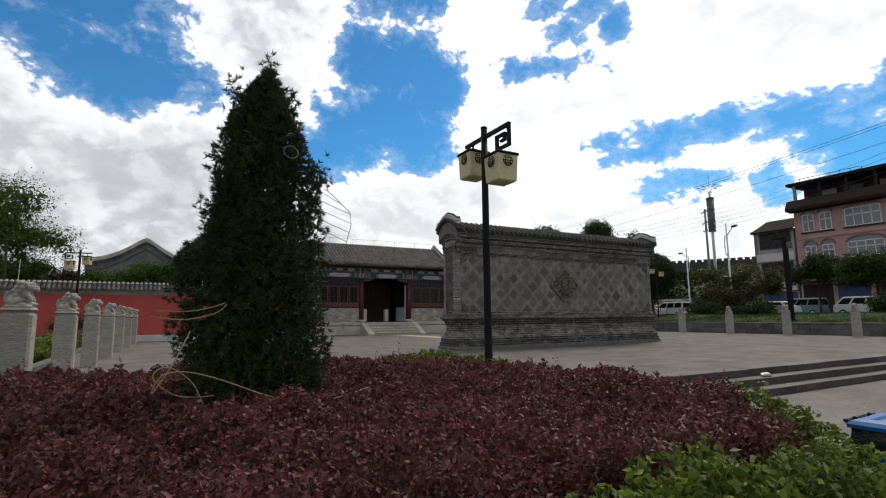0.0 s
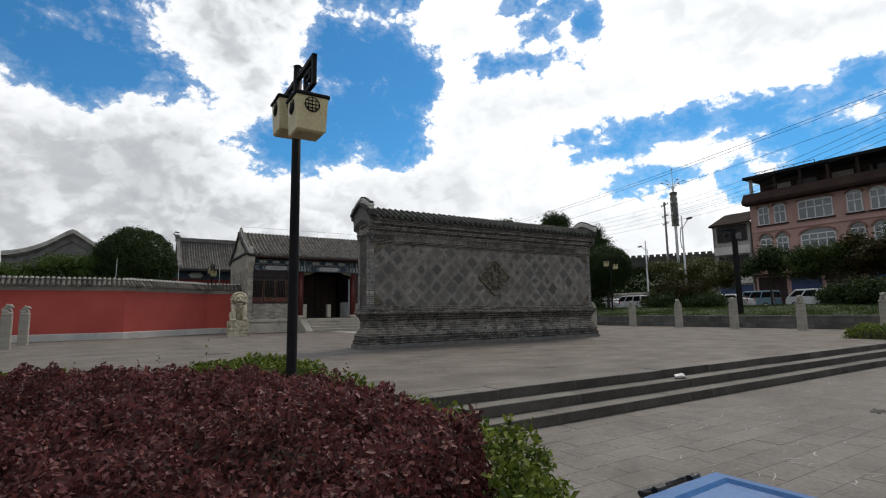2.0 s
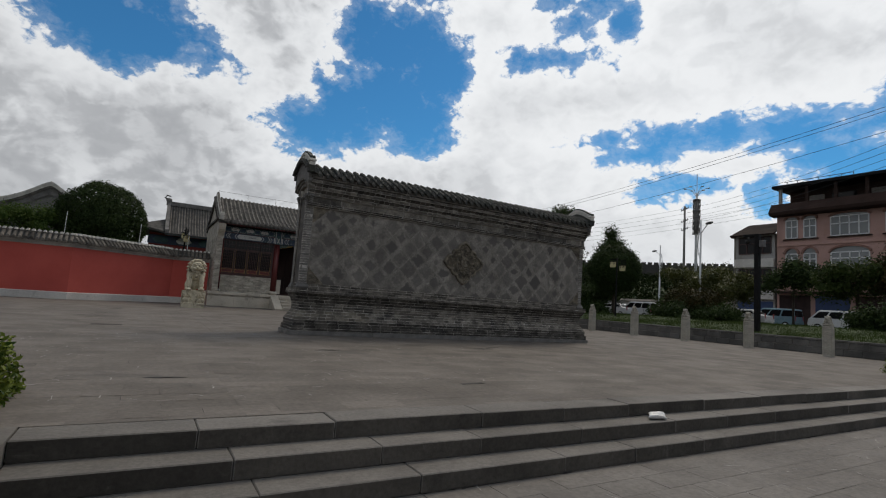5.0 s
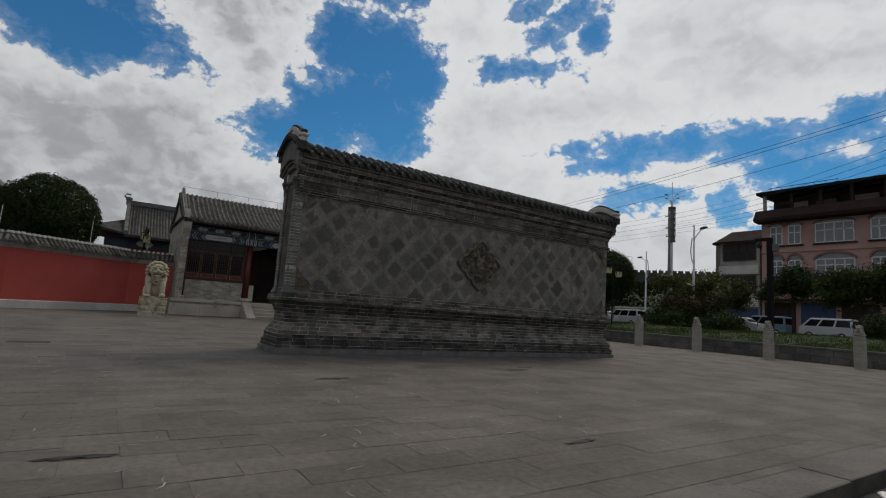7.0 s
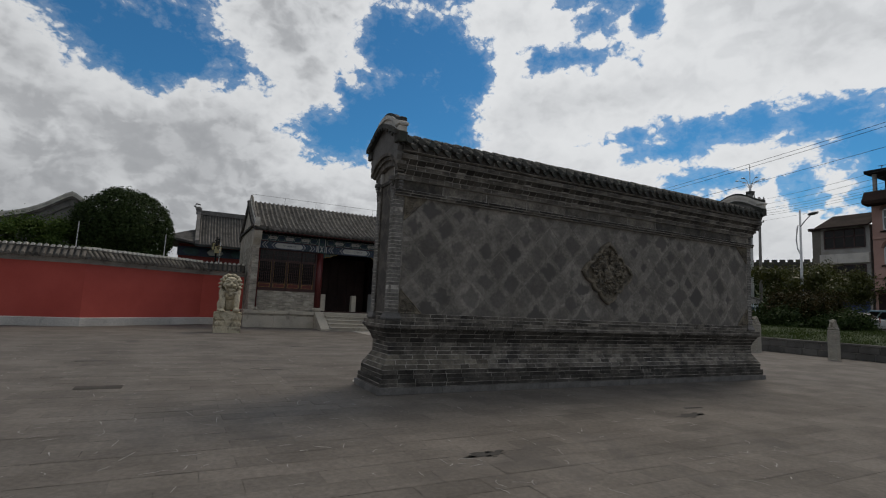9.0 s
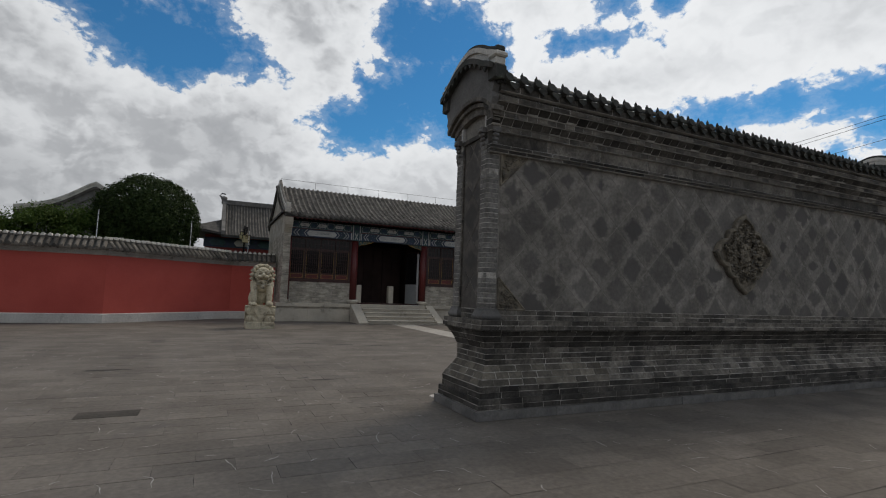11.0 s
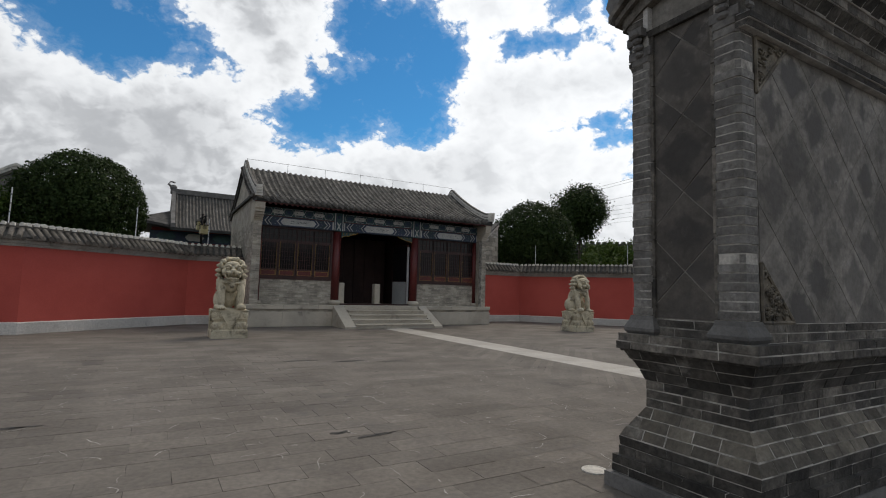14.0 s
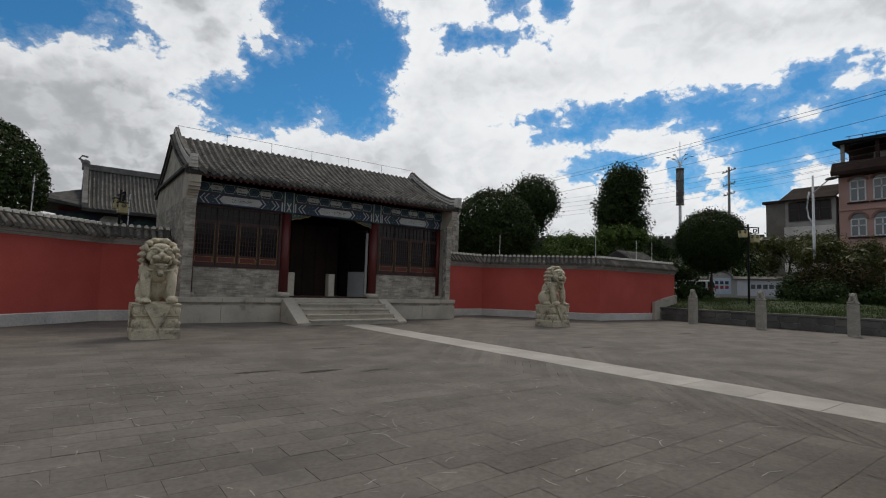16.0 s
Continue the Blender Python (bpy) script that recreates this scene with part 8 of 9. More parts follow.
def pink_building():
    b = thing("pink_building", "pink plastered building with arched windows and an open dark top storey", "apartment building", (0, 0, 0))
    x, y0, y1, g = 50.0, 2.2, 15.8, 1.0
    part("wall", MB().box(x, x + 11, y0, y1, g, 13.2), M["pink"], b)
    for ya, yb in ((13.8, 14.9), (12.1, 13.2), (7.7, 10.8), (5.2, 6.4), (3.3, 4.5)):
        wide = yb - ya > 2
        window_unit(b, ya, yb, 10.45, 12.35, x, 0.28 if wide else 0.35, cols=4 if wide else 2)
        window_unit(b, ya, yb, 7.2, 8.75, x, 0.55, cols=4 if wide else 2)
    part("string_course", MB().box(x - 0.12, x, y0, y1, 9.62, 9.85), M["pink"], b)
    part("string_course", MB().box(x - 0.10, x, y0, y1, 5.9, 6.1), M["pink"], b)
    band = MB().prism([(x, 12.8), (x - 1.1, 12.9), (x - 1.2, 13.2), (x - 0.6, 14.15), (x, 14.15)], "y", y0 - 0.1, y1 + 0.3)
    part("sloping_fascia", band, M["brown_band"], b, "dark brown sloping fascia")
    part("top_storey", MB().box(x + 2.2, x + 10.5, y0 + 0.2, y1 - 0.3, 13.2, 15.9), M["brown_band"], b)
    for k in range(6):
        y = y0 + 0.4 + (y1 - y0 - 0.8) * k / 5
        part("top_column", MB().box(x - 0.2, x + 0.05, y - 0.14, y + 0.14, 14.1, 15.9), M["white_wall"] if k == 5 else M["brown_band"], b)
    for k, (ya, yb) in enumerate(((12.2, 13.6), (9.4, 11.5), (6.3, 8.2), (3.2, 4.9))):
        part("top_window", MB().box(x + 2.15, x + 2.2, ya, yb, 14.3, 15.3), M["glass"] if k % 2 else M["white_wall"], b)
    part("roof", MB().box(x - 0.7, x + 11.2, y0 - 0.3, y1 + 0.2, 15.9, 16.2), M["black_metal"], b, "thin dark flat roof")
    rail = part("roof_rail", MB().box(x + 0.5, x + 0.56, 9.0, y1 - 0.5, 16.75, 16.8), M["grey_wire"], b)
    for k in range(7):
        part("rail_post", MB().box(x + 0.5, x + 0.55, 9.0 + k, 9.05 + k, 16.2, 16.75), M["grey_wire"], rail)
    for k in range(4):
        part("shop_front", MB().box(x - 0.05, x, y0 + 0.4 + 3.35 * k, y0 + 3.3 + 3.35 * k, g, 4.4), M["dark"] if k % 2 else M["blue_shop"], b)
    part("shop_canopy", MB().box(x - 1.2, x, y0, y1, 4.6, 4.75), M["brown_band"], b)


def narrow_house():
    b = thing("narrow_house", "narrow pale house with wide brown windows and a tiled eave", "house", (0, 0, 0))
    x, y0, y1, g = 50.2, 16.1, 20.3, 1.0
    part("wall", MB().box(x, x + 10, y0, y1, g, 11.2), M["white_wall"], b)
    part("side_wall", MB().box(x + 7.5, x + 16, y1, y1 + 4.5, g, 12.2), M["beige_wall"], b)
    part("side_roof", MB().box(x + 7.2, x + 16.2, y1, y1 + 4.8, 12.2, 12.5), M["brown_band"], b)
    for z in (9.0, 5.4):
        window_unit(b, y0 + 0.4, y1 - 0.35, z, z + 1.85, x, 0, "brown_wood", 4, "glass")
    part("balcony_band", MB().box(x - 0.35, x, y0, y1, 7.45, 8.4), M["white_base"], b)
    part("balcony_band", MB().box(x - 0.35, x, y0, y1, 3.9, 4.8), M["white_base"], b)
    part("roof", MB().prism([(x - 0.8, 11.1), (x + 3.2, 12.9), (x + 3.2, 12.7), (x - 0.8, 10.95)], "y", y0 - 0.2, y1 + 0.3), M["brown_roof"], b, "brown tiled eave")
    part("shop_front", MB().box(x - 0.06, x, y0 + 0.2, y1 - 0.2, g, 3.7), M["blue_shop"], b, "dark blue shutter")


def orange_building():
    b = thing("orange_building", "building of orange and white tiled bands with dark windows", "apartment building", (0, 0, 0))
    x, y0, y1, g = 49.6, -14.0, 1.9, 1.0
    part("wall", MB().box(x, x + 12, y0, y1, g, 17.6), M["white_wall"], b)
    for z in (4.6, 8.0, 11.4, 16.6):
        part("orange_band", MB().box(x - 0.12, x, y0, y1 + 0.1, z, z + 1.1), M["orange"], b)
    part("orange_pier", MB().box(x - 0.25, x, y1 - 0.9, y1 + 0.12, g, 18.0), M["orange"], b)
    for z in (5.9, 9.3, 13.2):
        for k in range(5):
            window_unit(b, y1 - 3.0 - 2.9 * k, y1 - 1.3 - 2.9 * k, z, z + 2.0, x, 0, "white_metal", 2, "glass")


pink_building()
narrow_house()
orange_building()


def mural_wall():
    w_ = thing("mural_wall", "low white roadside wall painted with a pale blue picture and dark lettering", "painted wall", (0, 0, 0), kind="")
    x = 44.5
    part("wall", MB().box(x, x + 0.3, 17.5, 34.0, 1.08, 3.0), M["white_wall"], w_)
    part("coping", MB().prism([(x - 0.25, 3.0), (x + 0.55, 3.0), (x + 0.15, 3.25)], "y", 17.4, 23.0), M["roof_tile_rest"], w_)
    part("coping", MB().prism([(x - 0.25, 3.0), (x + 0.55, 3.0), (x + 0.15, 3.25)], "y", 25.4, 34.1), M["roof_tile_rest"], w_)
    part("arch", MB().prism([(24.2 + 1.2 * math.cos(math.pi * k / 12), 3.0 + 0.75 * math.sin(math.pi * k / 12)) for k in range(13)], "x", x - 0.02, x + 0.28), M["white_wall"], w_, "white arched wall top")
    rim = [(24.2 + 1.2 * math.cos(math.pi * k / 12), 3.0 + 0.75 * math.sin(math.pi * k / 12)) for k in range(13)]
    part("arch_rim", MB().tube([(x - 0.02, a, b) for a, b in rim], 0.09, 6), M["grey_stone"], w_)
    blue = mat("pale_blue_mural", (0.34, 0.46, 0.58), (0.5, 0.58, 0.64), 0.7, 0.5, 10, 0.0)
    part("sky_panel", MB().box(x - 0.032, x - 0.02, 23.15, 25.25, 1.5, 3.1), blue, w_, "pale blue painted panel")
    part("sky_panel", MB().box(x - 0.012, x, 17.9, 22.6, 1.4, 2.85), mat("lilac_mural", (0.48, 0.50, 0.58), (0.58, 0.58, 0.60), 0.7, 0.4, 10, 0.0), w_, "pale lilac painted panel")
    for r in range(2):
        for k in range(4):
            part("lettering_bar", MB().box(x - 0.042, x - 0.032, 23.38 + 0.48 * k, 23.70 + 0.48 * k, 2.0 + 0.45 * r, 2.32 + 0.45 * r), M["p_dark"] if r else M["car_red"], w_)
    for k in range(5):
        part("lettering_bar", MB().box(x - 0.022, x - 0.012, 18.9 + 0.52 * k, 19.28 + 0.52 * k, 2.05 + 0.04 * (k % 2), 2.48), M["p_ink"], w_)


mural_wall()


# ---- vehicles ----
def van(name, label, at, rz, paint, length=3.9, h=1.85, sedan=False):
    v = thing(name, label, "van" if not sedan else "car", at, rz, group="parked vehicles")
    L, w_, belt = length / 2, 0.78, 0.98
    nose = 0.75 if sedan else 0.06
    low = [(-L, 0.32), (-L - 0.03, 0.58), (-L + 0.03, 0.86), (-L + nose, belt), (L - (0.55 if sedan else 0.0), belt), (L, 0.90), (L + 0.02, 0.5), (L - 0.02, 0.32)]
    part("body", MB().prism(low, "x", -w_, w_), M[paint], v)
    f0, f1, b0, b1 = (-L + 0.72, -L + 1.3, L - 0.55, L - 1.15) if sedan else (-L + 0.10, -L + 0.82, L - 0.01, L - 0.10)
    cab = lambda z: ((z - belt) / (h - belt), w_ * (0.985 - 0.13 * (z - belt) / (h - belt)))
    rings = []
    for z in (belt, h - 0.07, h):
        u, half = cab(z)
        half -= 0.06 if z == h else 0.0
        a, b = f0 + (f1 - f0) * u + (0.06 if z == h else 0), b0 + (b1 - b0) * u - (0.06 if z == h else 0)
        rings.append([(-half, a, z), (half, a, z), (half, b, z), (-half, b, z)])
    part("cabin", MB().loft(rings), M[paint], v)
    zb, zt = belt + 0.07, h - 0.14
    spans = ((0.05, 0.30), (0.34, 0.63), (0.67, 0.95)) if not sedan else ((0.08, 0.48), (0.53, 0.92))
    for s in (-1, 1):
        for p, q in spans:
            rows = []
            for z in (zb, zt):
                u, half = cab(z)
                a, b = f0 + (f1 - f0) * u, b0 + (b1 - b0) * u
                rows += [(s * (half - 0.01), a + (b - a) * p, z), (s * (half + 0.012), a + (b - a) * p, z), (s * (half + 0.012), a + (b - a) * q, z), (s * (half - 0.01), a + (b - a) * q, z)]
            part("side_window", MB().hexa(rows), M["glass"], v)
        for yw in (-L + 0.72, L - 0.75):
            t = part("wheel", MB().loft([[(x, yw + 0.29 * math.cos(0.393 * k), 0.29 + 0.29 * math.sin(0.393 * k)) for k in range(16)] for x in (s * w_ - 0.14 * s - 0.02, s * w_ + 0.012 * s)]), M["rubber"], v)
            part("rim", MB().loft([[(x, yw + 0.17 * math.cos(0.524 * k), 0.29 + 0.17 * math.sin(0.524 * k)) for k in range(12)] for x in (s * (w_ + 0.005), s * (w_ + 0.022))]), M["white_metal"], t)
        part("headlight", MB().box(s * 0.52 - 0.14, s * 0.52 + 0.14, -L - 0.03, -L + 0.05, 0.62, 0.80), M["white_metal"], v)
        part("tail_light", MB().box(s * 0.66 - 0.07, s * 0.66 + 0.07, L - 0.02, L + 0.02, 0.7, 1.1), M["car_red"], v)
    for name_, (y0, y1), d in (("windscreen", (f0, f1), -1), ("rear_window", (b0, b1), 1)):
        rows = []
        for z in (zb, zt):
            u, half = cab(z)
            y = y0 + (y1 - y0) * u
            rows += [(-half + 0.08, y - 0.014, z), (half - 0.08, y - 0.014, z), (half - 0.08, y + 0.014, z), (-half + 0.08, y + 0.014, z)]
        part(name_, MB().hexa(rows), M["glass"], v)
    part("bumper", MB().bevel_box(-w_ + 0.02, w_ - 0.02, -L - 0.06, -L + 0.06, 0.30, 0.52, 0.03), M["rubber"], v)
    return v


van("minivan", "pale blue minivan parked at the kerb", (41.3, 11.5, 0.96), 180, "van_blue", 3.5, 1.72)
van("minivan", "white minivan parked beside the road", (38.5, 24.0, 0.96), 180, "van_white", 3.5, 1.72)
van("minivan", "white minivan parked behind the bushes", (41.3, 6.9, 0.96), 180, "van_white", 3.7, 1.72)
van("saloon_car", "white saloon car parked near the shops", (37.5, 12.4, 0.96), 180, "van_white", 4.2, 1.42, True)
van("saloon_car", "white saloon car parked further up the road", (37.5, 26.6, 0.96), 180, "van_white", 4.2, 1.42, True)


def cargo_trike():
    t = thing("cargo_trike", "red motor tricycle with a pale fairing parked beside the bushes", "tricycle", (27.4, -4.9, 0.98), 20, group="parked vehicles")
    part("cargo_box", MB().box(-0.6, 0.6, -0.3, 1.4, 0.5, 0.95).box(-0.55, 0.55, -0.25, 1.35, 0.95, 1.0), M["car_red"], t)
    part("fairing", MB().loft([[(x * e, y, z) for x in (-0.28, 0.28)] + [(x * e, y + 0.25, z) for x in (0.28, -0.28)] for y, z, e in ((-1.25, 0.45, 0.8), (-1.15, 0.9, 1.0), (-0.95, 1.35, 0.8))]), M["van_white"], t)
    part("seat", MB().bevel_box(-0.2, 0.2, -0.85, -0.35, 0.72, 0.86, 0.04), M["rubber"], t)
    for x, y in ((0, -1.3), (-0.55, 0.9), (0.55, 0.9)):
        part("wheel", MB().loft([[(x + q, y + 0.26 * math.cos(0.393 * k), 0.26 + 0.26 * math.sin(0.393 * k)) for k in range(16)] for q in (-0.05, 0.05)]), M["rubber"], t)


cargo_trike()


# ---- poles and cables ----
def utility_pole(at, h, arms, label, r=0.17):
    p = thing("utility_pole", label, "utility pole", at)
    part("pole", MB().lathe([(r, -0.2), (r * 0.62, h)], 12), M["concrete"], p, smooth=True)
    for k, (z, half, rz) in enumerate(arms):
        a = part("crossarm", MB().box(-half, half, -0.04, 0.04, -0.04, 0.04), M["grey_wire"], p, at=pose(0, 0, z, 0, 0, rz))
        for s in (-0.9, -0.35, 0.35, 0.9):
            part("insulator", MB().lathe([(0.03, 0.04), (0.05, 0.09), (0.03, 0.14), (0.045, 0.18), (0.02, 0.22)], 8, (s * half, 0, 0)), M["grey_stone"], a)
    return p


utility_pole((20.0, -6.9, 0.85), 10.9, ((10.5, 0.9, 20), (9.7, 0.7, 20)), "tall round concrete utility pole with crossarms", 0.2)
utility_pole((45.3, 23.6, 1.0), 13.4, ((13.0, 1.1, 55), (11.6, 1.0, 55), (10.6, 0.9, 55)), "concrete utility pole with three crossarms by the road")


def cable(a, b, sag, r=0.012):
    a, b = Vector(a), Vector(b)
    pts = [a.lerp(b, k / 16) - Vector((0, 0, 4 * sag * (k / 16) * (1 - k / 16))) for k in range(17)]
    c = thing("overhead_cable", "thin black overhead cable between poles", "cable", tuple(a), group="overhead cables")
    part("strand", MB().tube([p - a for p in pts], r, 5), M["cable"], c)


for dx, dz, tz in ((-0.8, 0.0, 0.2), (-0.2, 0.05, 0.1), (0.8, -0.55, -0.9)):
    cable((20 + dx, -6.9, 11.5 + dz), (29.0 + dx, 38.0, 11.6 + tz), 0.5)
for k in range(4):
    cable((20 + 0.3 * k, -6.9, 10.6 - 0.25 * k), (45.0 + 0.25 * k, 23.6, 14.0 - 0.45 * k), 0.6, 0.011)
for k in range(5):
    cable((45.0 + 0.3 * k, 23.6, 14.0 - 0.5 * k), (38.0, 60.0, 13.0 - 0.5 * k), 0.7, 0.011)
for k in range(3):
    cable((49.5, 1.0, 16.4 - 0.5 * k), (45.3, 23.6, 12.8 - 0.5 * k), 0.5, 0.011)
for k in range(4):
    cable((20.2, -6.9, 11.3 - 0.3 * k), (34.0, -40.0, 12.0 - 0.3 * k), 0.6, 0.011)


def street_lamp(at, h, rz, label):
    s = thing("street_lamp", label, "street lamp", at, rz, group="street lamps")
    part("pole", MB().lathe([(0.11, -0.1), (0.10, 1.0), (0.06, h)], 12), M["white_metal"], s, smooth=True)
    part("arm", MB().tube([(0.0, 0, h * 0.62), (0.42, 0, h * 0.68), (0.55, 0, h * 0.76), (0.42, 0, h * 0.84), (0.30, 0, h * 0.88)], 0.05, 8), M["white_metal"], s, smooth=True)
    part("head_arm", MB().tube([(0.0, 0, h * 0.86), (-0.6, 0, h * 0.90), (-1.2, 0, h * 0.93)], 0.035, 8), M["white_metal"], s, smooth=True)
    part("lamp_head", MB().ball((-1.55, 0, h * 0.94), (0.55, 0.2, 0.10), 12, 6), M["grey_wire"], s, smooth=True)


street_lamp((30.5, 12.1, 0.95), 8.4, 55, "white street lamp with a curved arm beside the road")
street_lamp((40.6, 23.3, 0.95), 8.2, 240, "white street lamp with a curved arm beside the road")
street_lamp((30.2, -14.0, 0.95), 8.4, 235, "white street lamp with a curved arm beside the road")


def flat_lamp():
    s = thing("camera_post", "dark square post on the lawn carrying a small dome camera", "camera post", (18.8, 1.5, 0.76))
    part("post", MB().box(-0.11, 0.11, -0.11, 0.11, -0.1, 5.0), M["black_metal"], s)
    part("arm", MB().bevel_box(-0.10, 0.10, -0.08, 0.68, 4.86, 5.02, 0.02), M["black_metal"], s)
    dome_ = part("camera_dome", MB().lathe([(0.0, 4.50), (0.10, 4.54), (0.13, 4.62), (0.12, 4.70), (0.05, 4.76), (0.05, 4.86)], 14, (0, 0.48, 0)), M["rubber"], s, "black dome camera", smooth=True)
    part("bracket", MB().tube([(0, 0.48, 4.80), (0, 0.48, 4.88)], 0.06, 8), M["grey_wire"], dome_)
    part("junction_box", MB().bevel_box(-0.10, 0.10, -0.38, -0.12, 4.30, 4.66, 0.02), M["grey_wire"], s)


flat_lamp()


def light_mast():
    t = thing("light_mast", "tall mast carrying a long cylindrical lattice and a crown of lamps", "light mast", (97.5, 56.0, 2.0))
    part("mast", MB().lathe([(0.34, 0), (0.30, 18.0), (0.22, 28)], 12), M["white_metal"], t, smooth=True)
    part("cylinder_core", MB().lathe([(0.56, 18.7), (0.56, 26.4)], 16), M["concrete"], t, smooth=True)
    for k in range(8):
        a = 2 * math.pi * k / 8
        part("lattice_bar", MB().tube([(0.74 * math.cos(a + 0.4 * q), 0.74 * math.sin(a + 0.4 * q), 18.6 + 7.8 * q / 6) for q in range(7)], 0.08, 5), M["grey_stone"], t)
    for z in (18.6, 21.2, 23.8, 26.4):
        part("hoop", MB().lathe([(0.7, z - 0.12), (0.84, z - 0.12), (0.84, z + 0.12), (0.7, z + 0.12)], 16), M["grey_stone"], t)
    for k in range(6):
        a = 2 * math.pi * k / 6
        part("lamp_arm", MB().tube([(0, 0, 27.0), (1.0 * math.cos(a), 1.0 * math.sin(a), 28.7), (2.1 * math.cos(a), 2.1 * math.sin(a), 29.1)], 0.05, 6), M["white_metal"], t)
        part("lamp_head", MB().ball((2.4 * math.cos(a), 2.4 * math.sin(a), 29.1), (0.38, 0.38, 0.11), 8, 5), M["white_metal"], t)
    part("spire", MB().tube([(0, 0, 28), (0, 0, 32.5)], 0.07, 6), M["white_metal"], t)


light_mast()


# ---- buildings behind the gate ----
def back_hall():
    h = thing("back_hall", "large grey-tiled hall with a hipped gable roof behind the gate", "temple hall", (0, 0, 0))
    x0, x1, y0, y1 = -7.4, 7.6, 40.5, 47.5
    part("wall", MB().box(x0 - 1.2, x1 + 1.2, y0 + 1.2, y1 - 0.6, 0.3, 5.8), M["hall_red"], h)
    part("painted_beam", MB().box(x0 - 1.3, x1 + 1.3, y0 + 1.1, y0 + 1.3, 4.75, 5.55), M["p_dark"], h, "painted blue and white beam")
    for k in range(9):
        x = x0 - 0.9 + 1.95 * k
        part("painted_shape", MB().prism([(x, 5.15), (x + 0.25, 4.88), (x + 1.1, 4.88), (x + 1.35, 5.15), (x + 1.1, 5.42), (x + 0.25, 5.42)], "y", y0 + 1.07, y0 + 1.11), M["p_white"] if k % 2 else M["p_teal"], h)
    def line(u):
        return y0 - 0.3 + u * 3.8, 5.70 + 3.2 * (0.55 * u + 0.45 * u * u)
    prof = [line(i / 12) for i in range(13)]
    full = prof + [(88.0 - y, z) for y, z in reversed(prof[:-1])]
    roof = part("roof", MB().prism(full + [(y, z - 0.2) for y, z in reversed(full)], "x", x0, x1), M["roof_bed"], h, "grey tiled main roof")
    for s, xe in ((-1, x0), (1, x1)):
        skirt = MB().hexa([(xe, y0 - 0.3, 5.70), (xe + s * 2.3, y0 - 0.3, 6.0), (xe + s * 2.3, y1 + 0.3, 6.0), (xe, y1 + 0.3, 5.70), (xe, y0 - 0.28, 5.78), (xe + s * 2.3, y0 - 0.28, 6.12), (xe + s * 0.0, y1 - 2.0, 7.3), (xe, y1 - 1.9, 7.3)])
        skirt.hexa([(xe, y0 - 0.25, 5.75), (xe + s * 2.35, y0 - 0.3, 6.1), (xe + s * 0.1, y0 + 2.6, 7.15), (xe, y0 + 2.6, 7.15), (xe, y0 - 0.25, 5.85), (xe + s * 2.35, y0 - 0.3, 6.22), (xe + s * 0.1, y0 + 2.6, 7.25), (xe, y0 + 2.6, 7.25)])
        part("skirt_roof", skirt, M["roof_pan"], h)
    rows = MB()
    n = 62
    for i in range(n):
        x = x0 + 0.15 + (x1 - x0 - 0.3) * i / (n - 1)
        rings = []
        for k in range(7):
            y, z = line(k / 6)
            rings.append([(x + 0.062 * math.cos(math.pi * j / 5), y, z + 0.062 * math.sin(math.pi * j / 5)) for j in range(6)])
        rows.loft(rings)
    part("cover_tile", rows, M["roof_tile_rest"], roof, kind="stuff")
    part("ridge", MB().box(x0 - 0.1, x1 + 0.1, 43.8, 44.2, 8.8, 9.2), M["grey_stone"], roof)
    for s, xe in ((-1, x0), (1, x1)):
        part("ridge_ornament", MB().ball((xe - 0.1 * s, 44, 9.32), (0.28, 0.14, 0.22), 10, 6).tube([(xe, 44, 9.35), (xe + s * 0.28, 44, 9.55), (xe + s * 0.12, 44, 9.78), (xe - s * 0.22, 44, 9.72)], 0.10, 7, 0.06), M["grey_stone"], roof, smooth=True)
        part("descending_ridge", MB().prism([(y, z + 0.02) for y, z in prof] + [(y, z + 0.34) for y, z in reversed(prof)], "x", *sorted((xe, xe - s * 0.3))), M["grey_stone"], roof)


def west_hall():
    h = thing("west_hall", "grey hall with a curved pale-edged gable", "hall", (0, 0, 0))
    xc, y0, y1, half = -15.3, 34.6, 44.0, 4.2
    def z_at(u):
        d = abs(u) * half
        return 7.62 - 2.1 * (1 - math.exp(-(d / 2.1) ** 1.35))
    line = [(xc + half * k / 20, z_at(k / 20)) for k in range(-20, 21)]
    part("gable_wall", MB().prism([(xc - half + 0.3, 0.2), (xc + half - 0.3, 0.2)] + [(x, z - 0.1) for x, z in reversed(line)], "y", y0 + 0.1, y1), M["gable_grey"], h, "plain grey gable wall")
    part("roof", MB().prism(line + [(x, z + 0.18) for x, z in reversed(line)], "y", y0 + 0.1, y1 + 0.2), M["roof_tile_rest"], h)
    rk = part("gable_rake", MB().prism([(x, z - 0.05) for x, z in line] + [(x, z + 0.12) for x, z in reversed(line)], "y", y0 - 0.15, y0 + 0.2), M["roof_tile_rest"], h)
    part("rake_step", MB().prism([(x, z + 0.12) for x, z in line] + [(x, z + 0.29) for x, z in reversed(line)], "y", y0 - 0.2, y0 + 0.2), M["rake"], rk)
    part("rake_step", MB().prism([(x, z + 0.29) for x, z in line] + [(x, z + 0.44) for x, z in reversed(line)], "y", y0 - 0.25, y0 + 0.2), M["rake"], rk)
    part("gable_board", MB().prism([(x, z - 0.55) for x, z in line] + [(x, z - 0.05) for x, z in reversed(line)], "y", y0 - 0.02, y0 + 0.1), M["grey_stone"], rk)


back_hall()
west_hall()


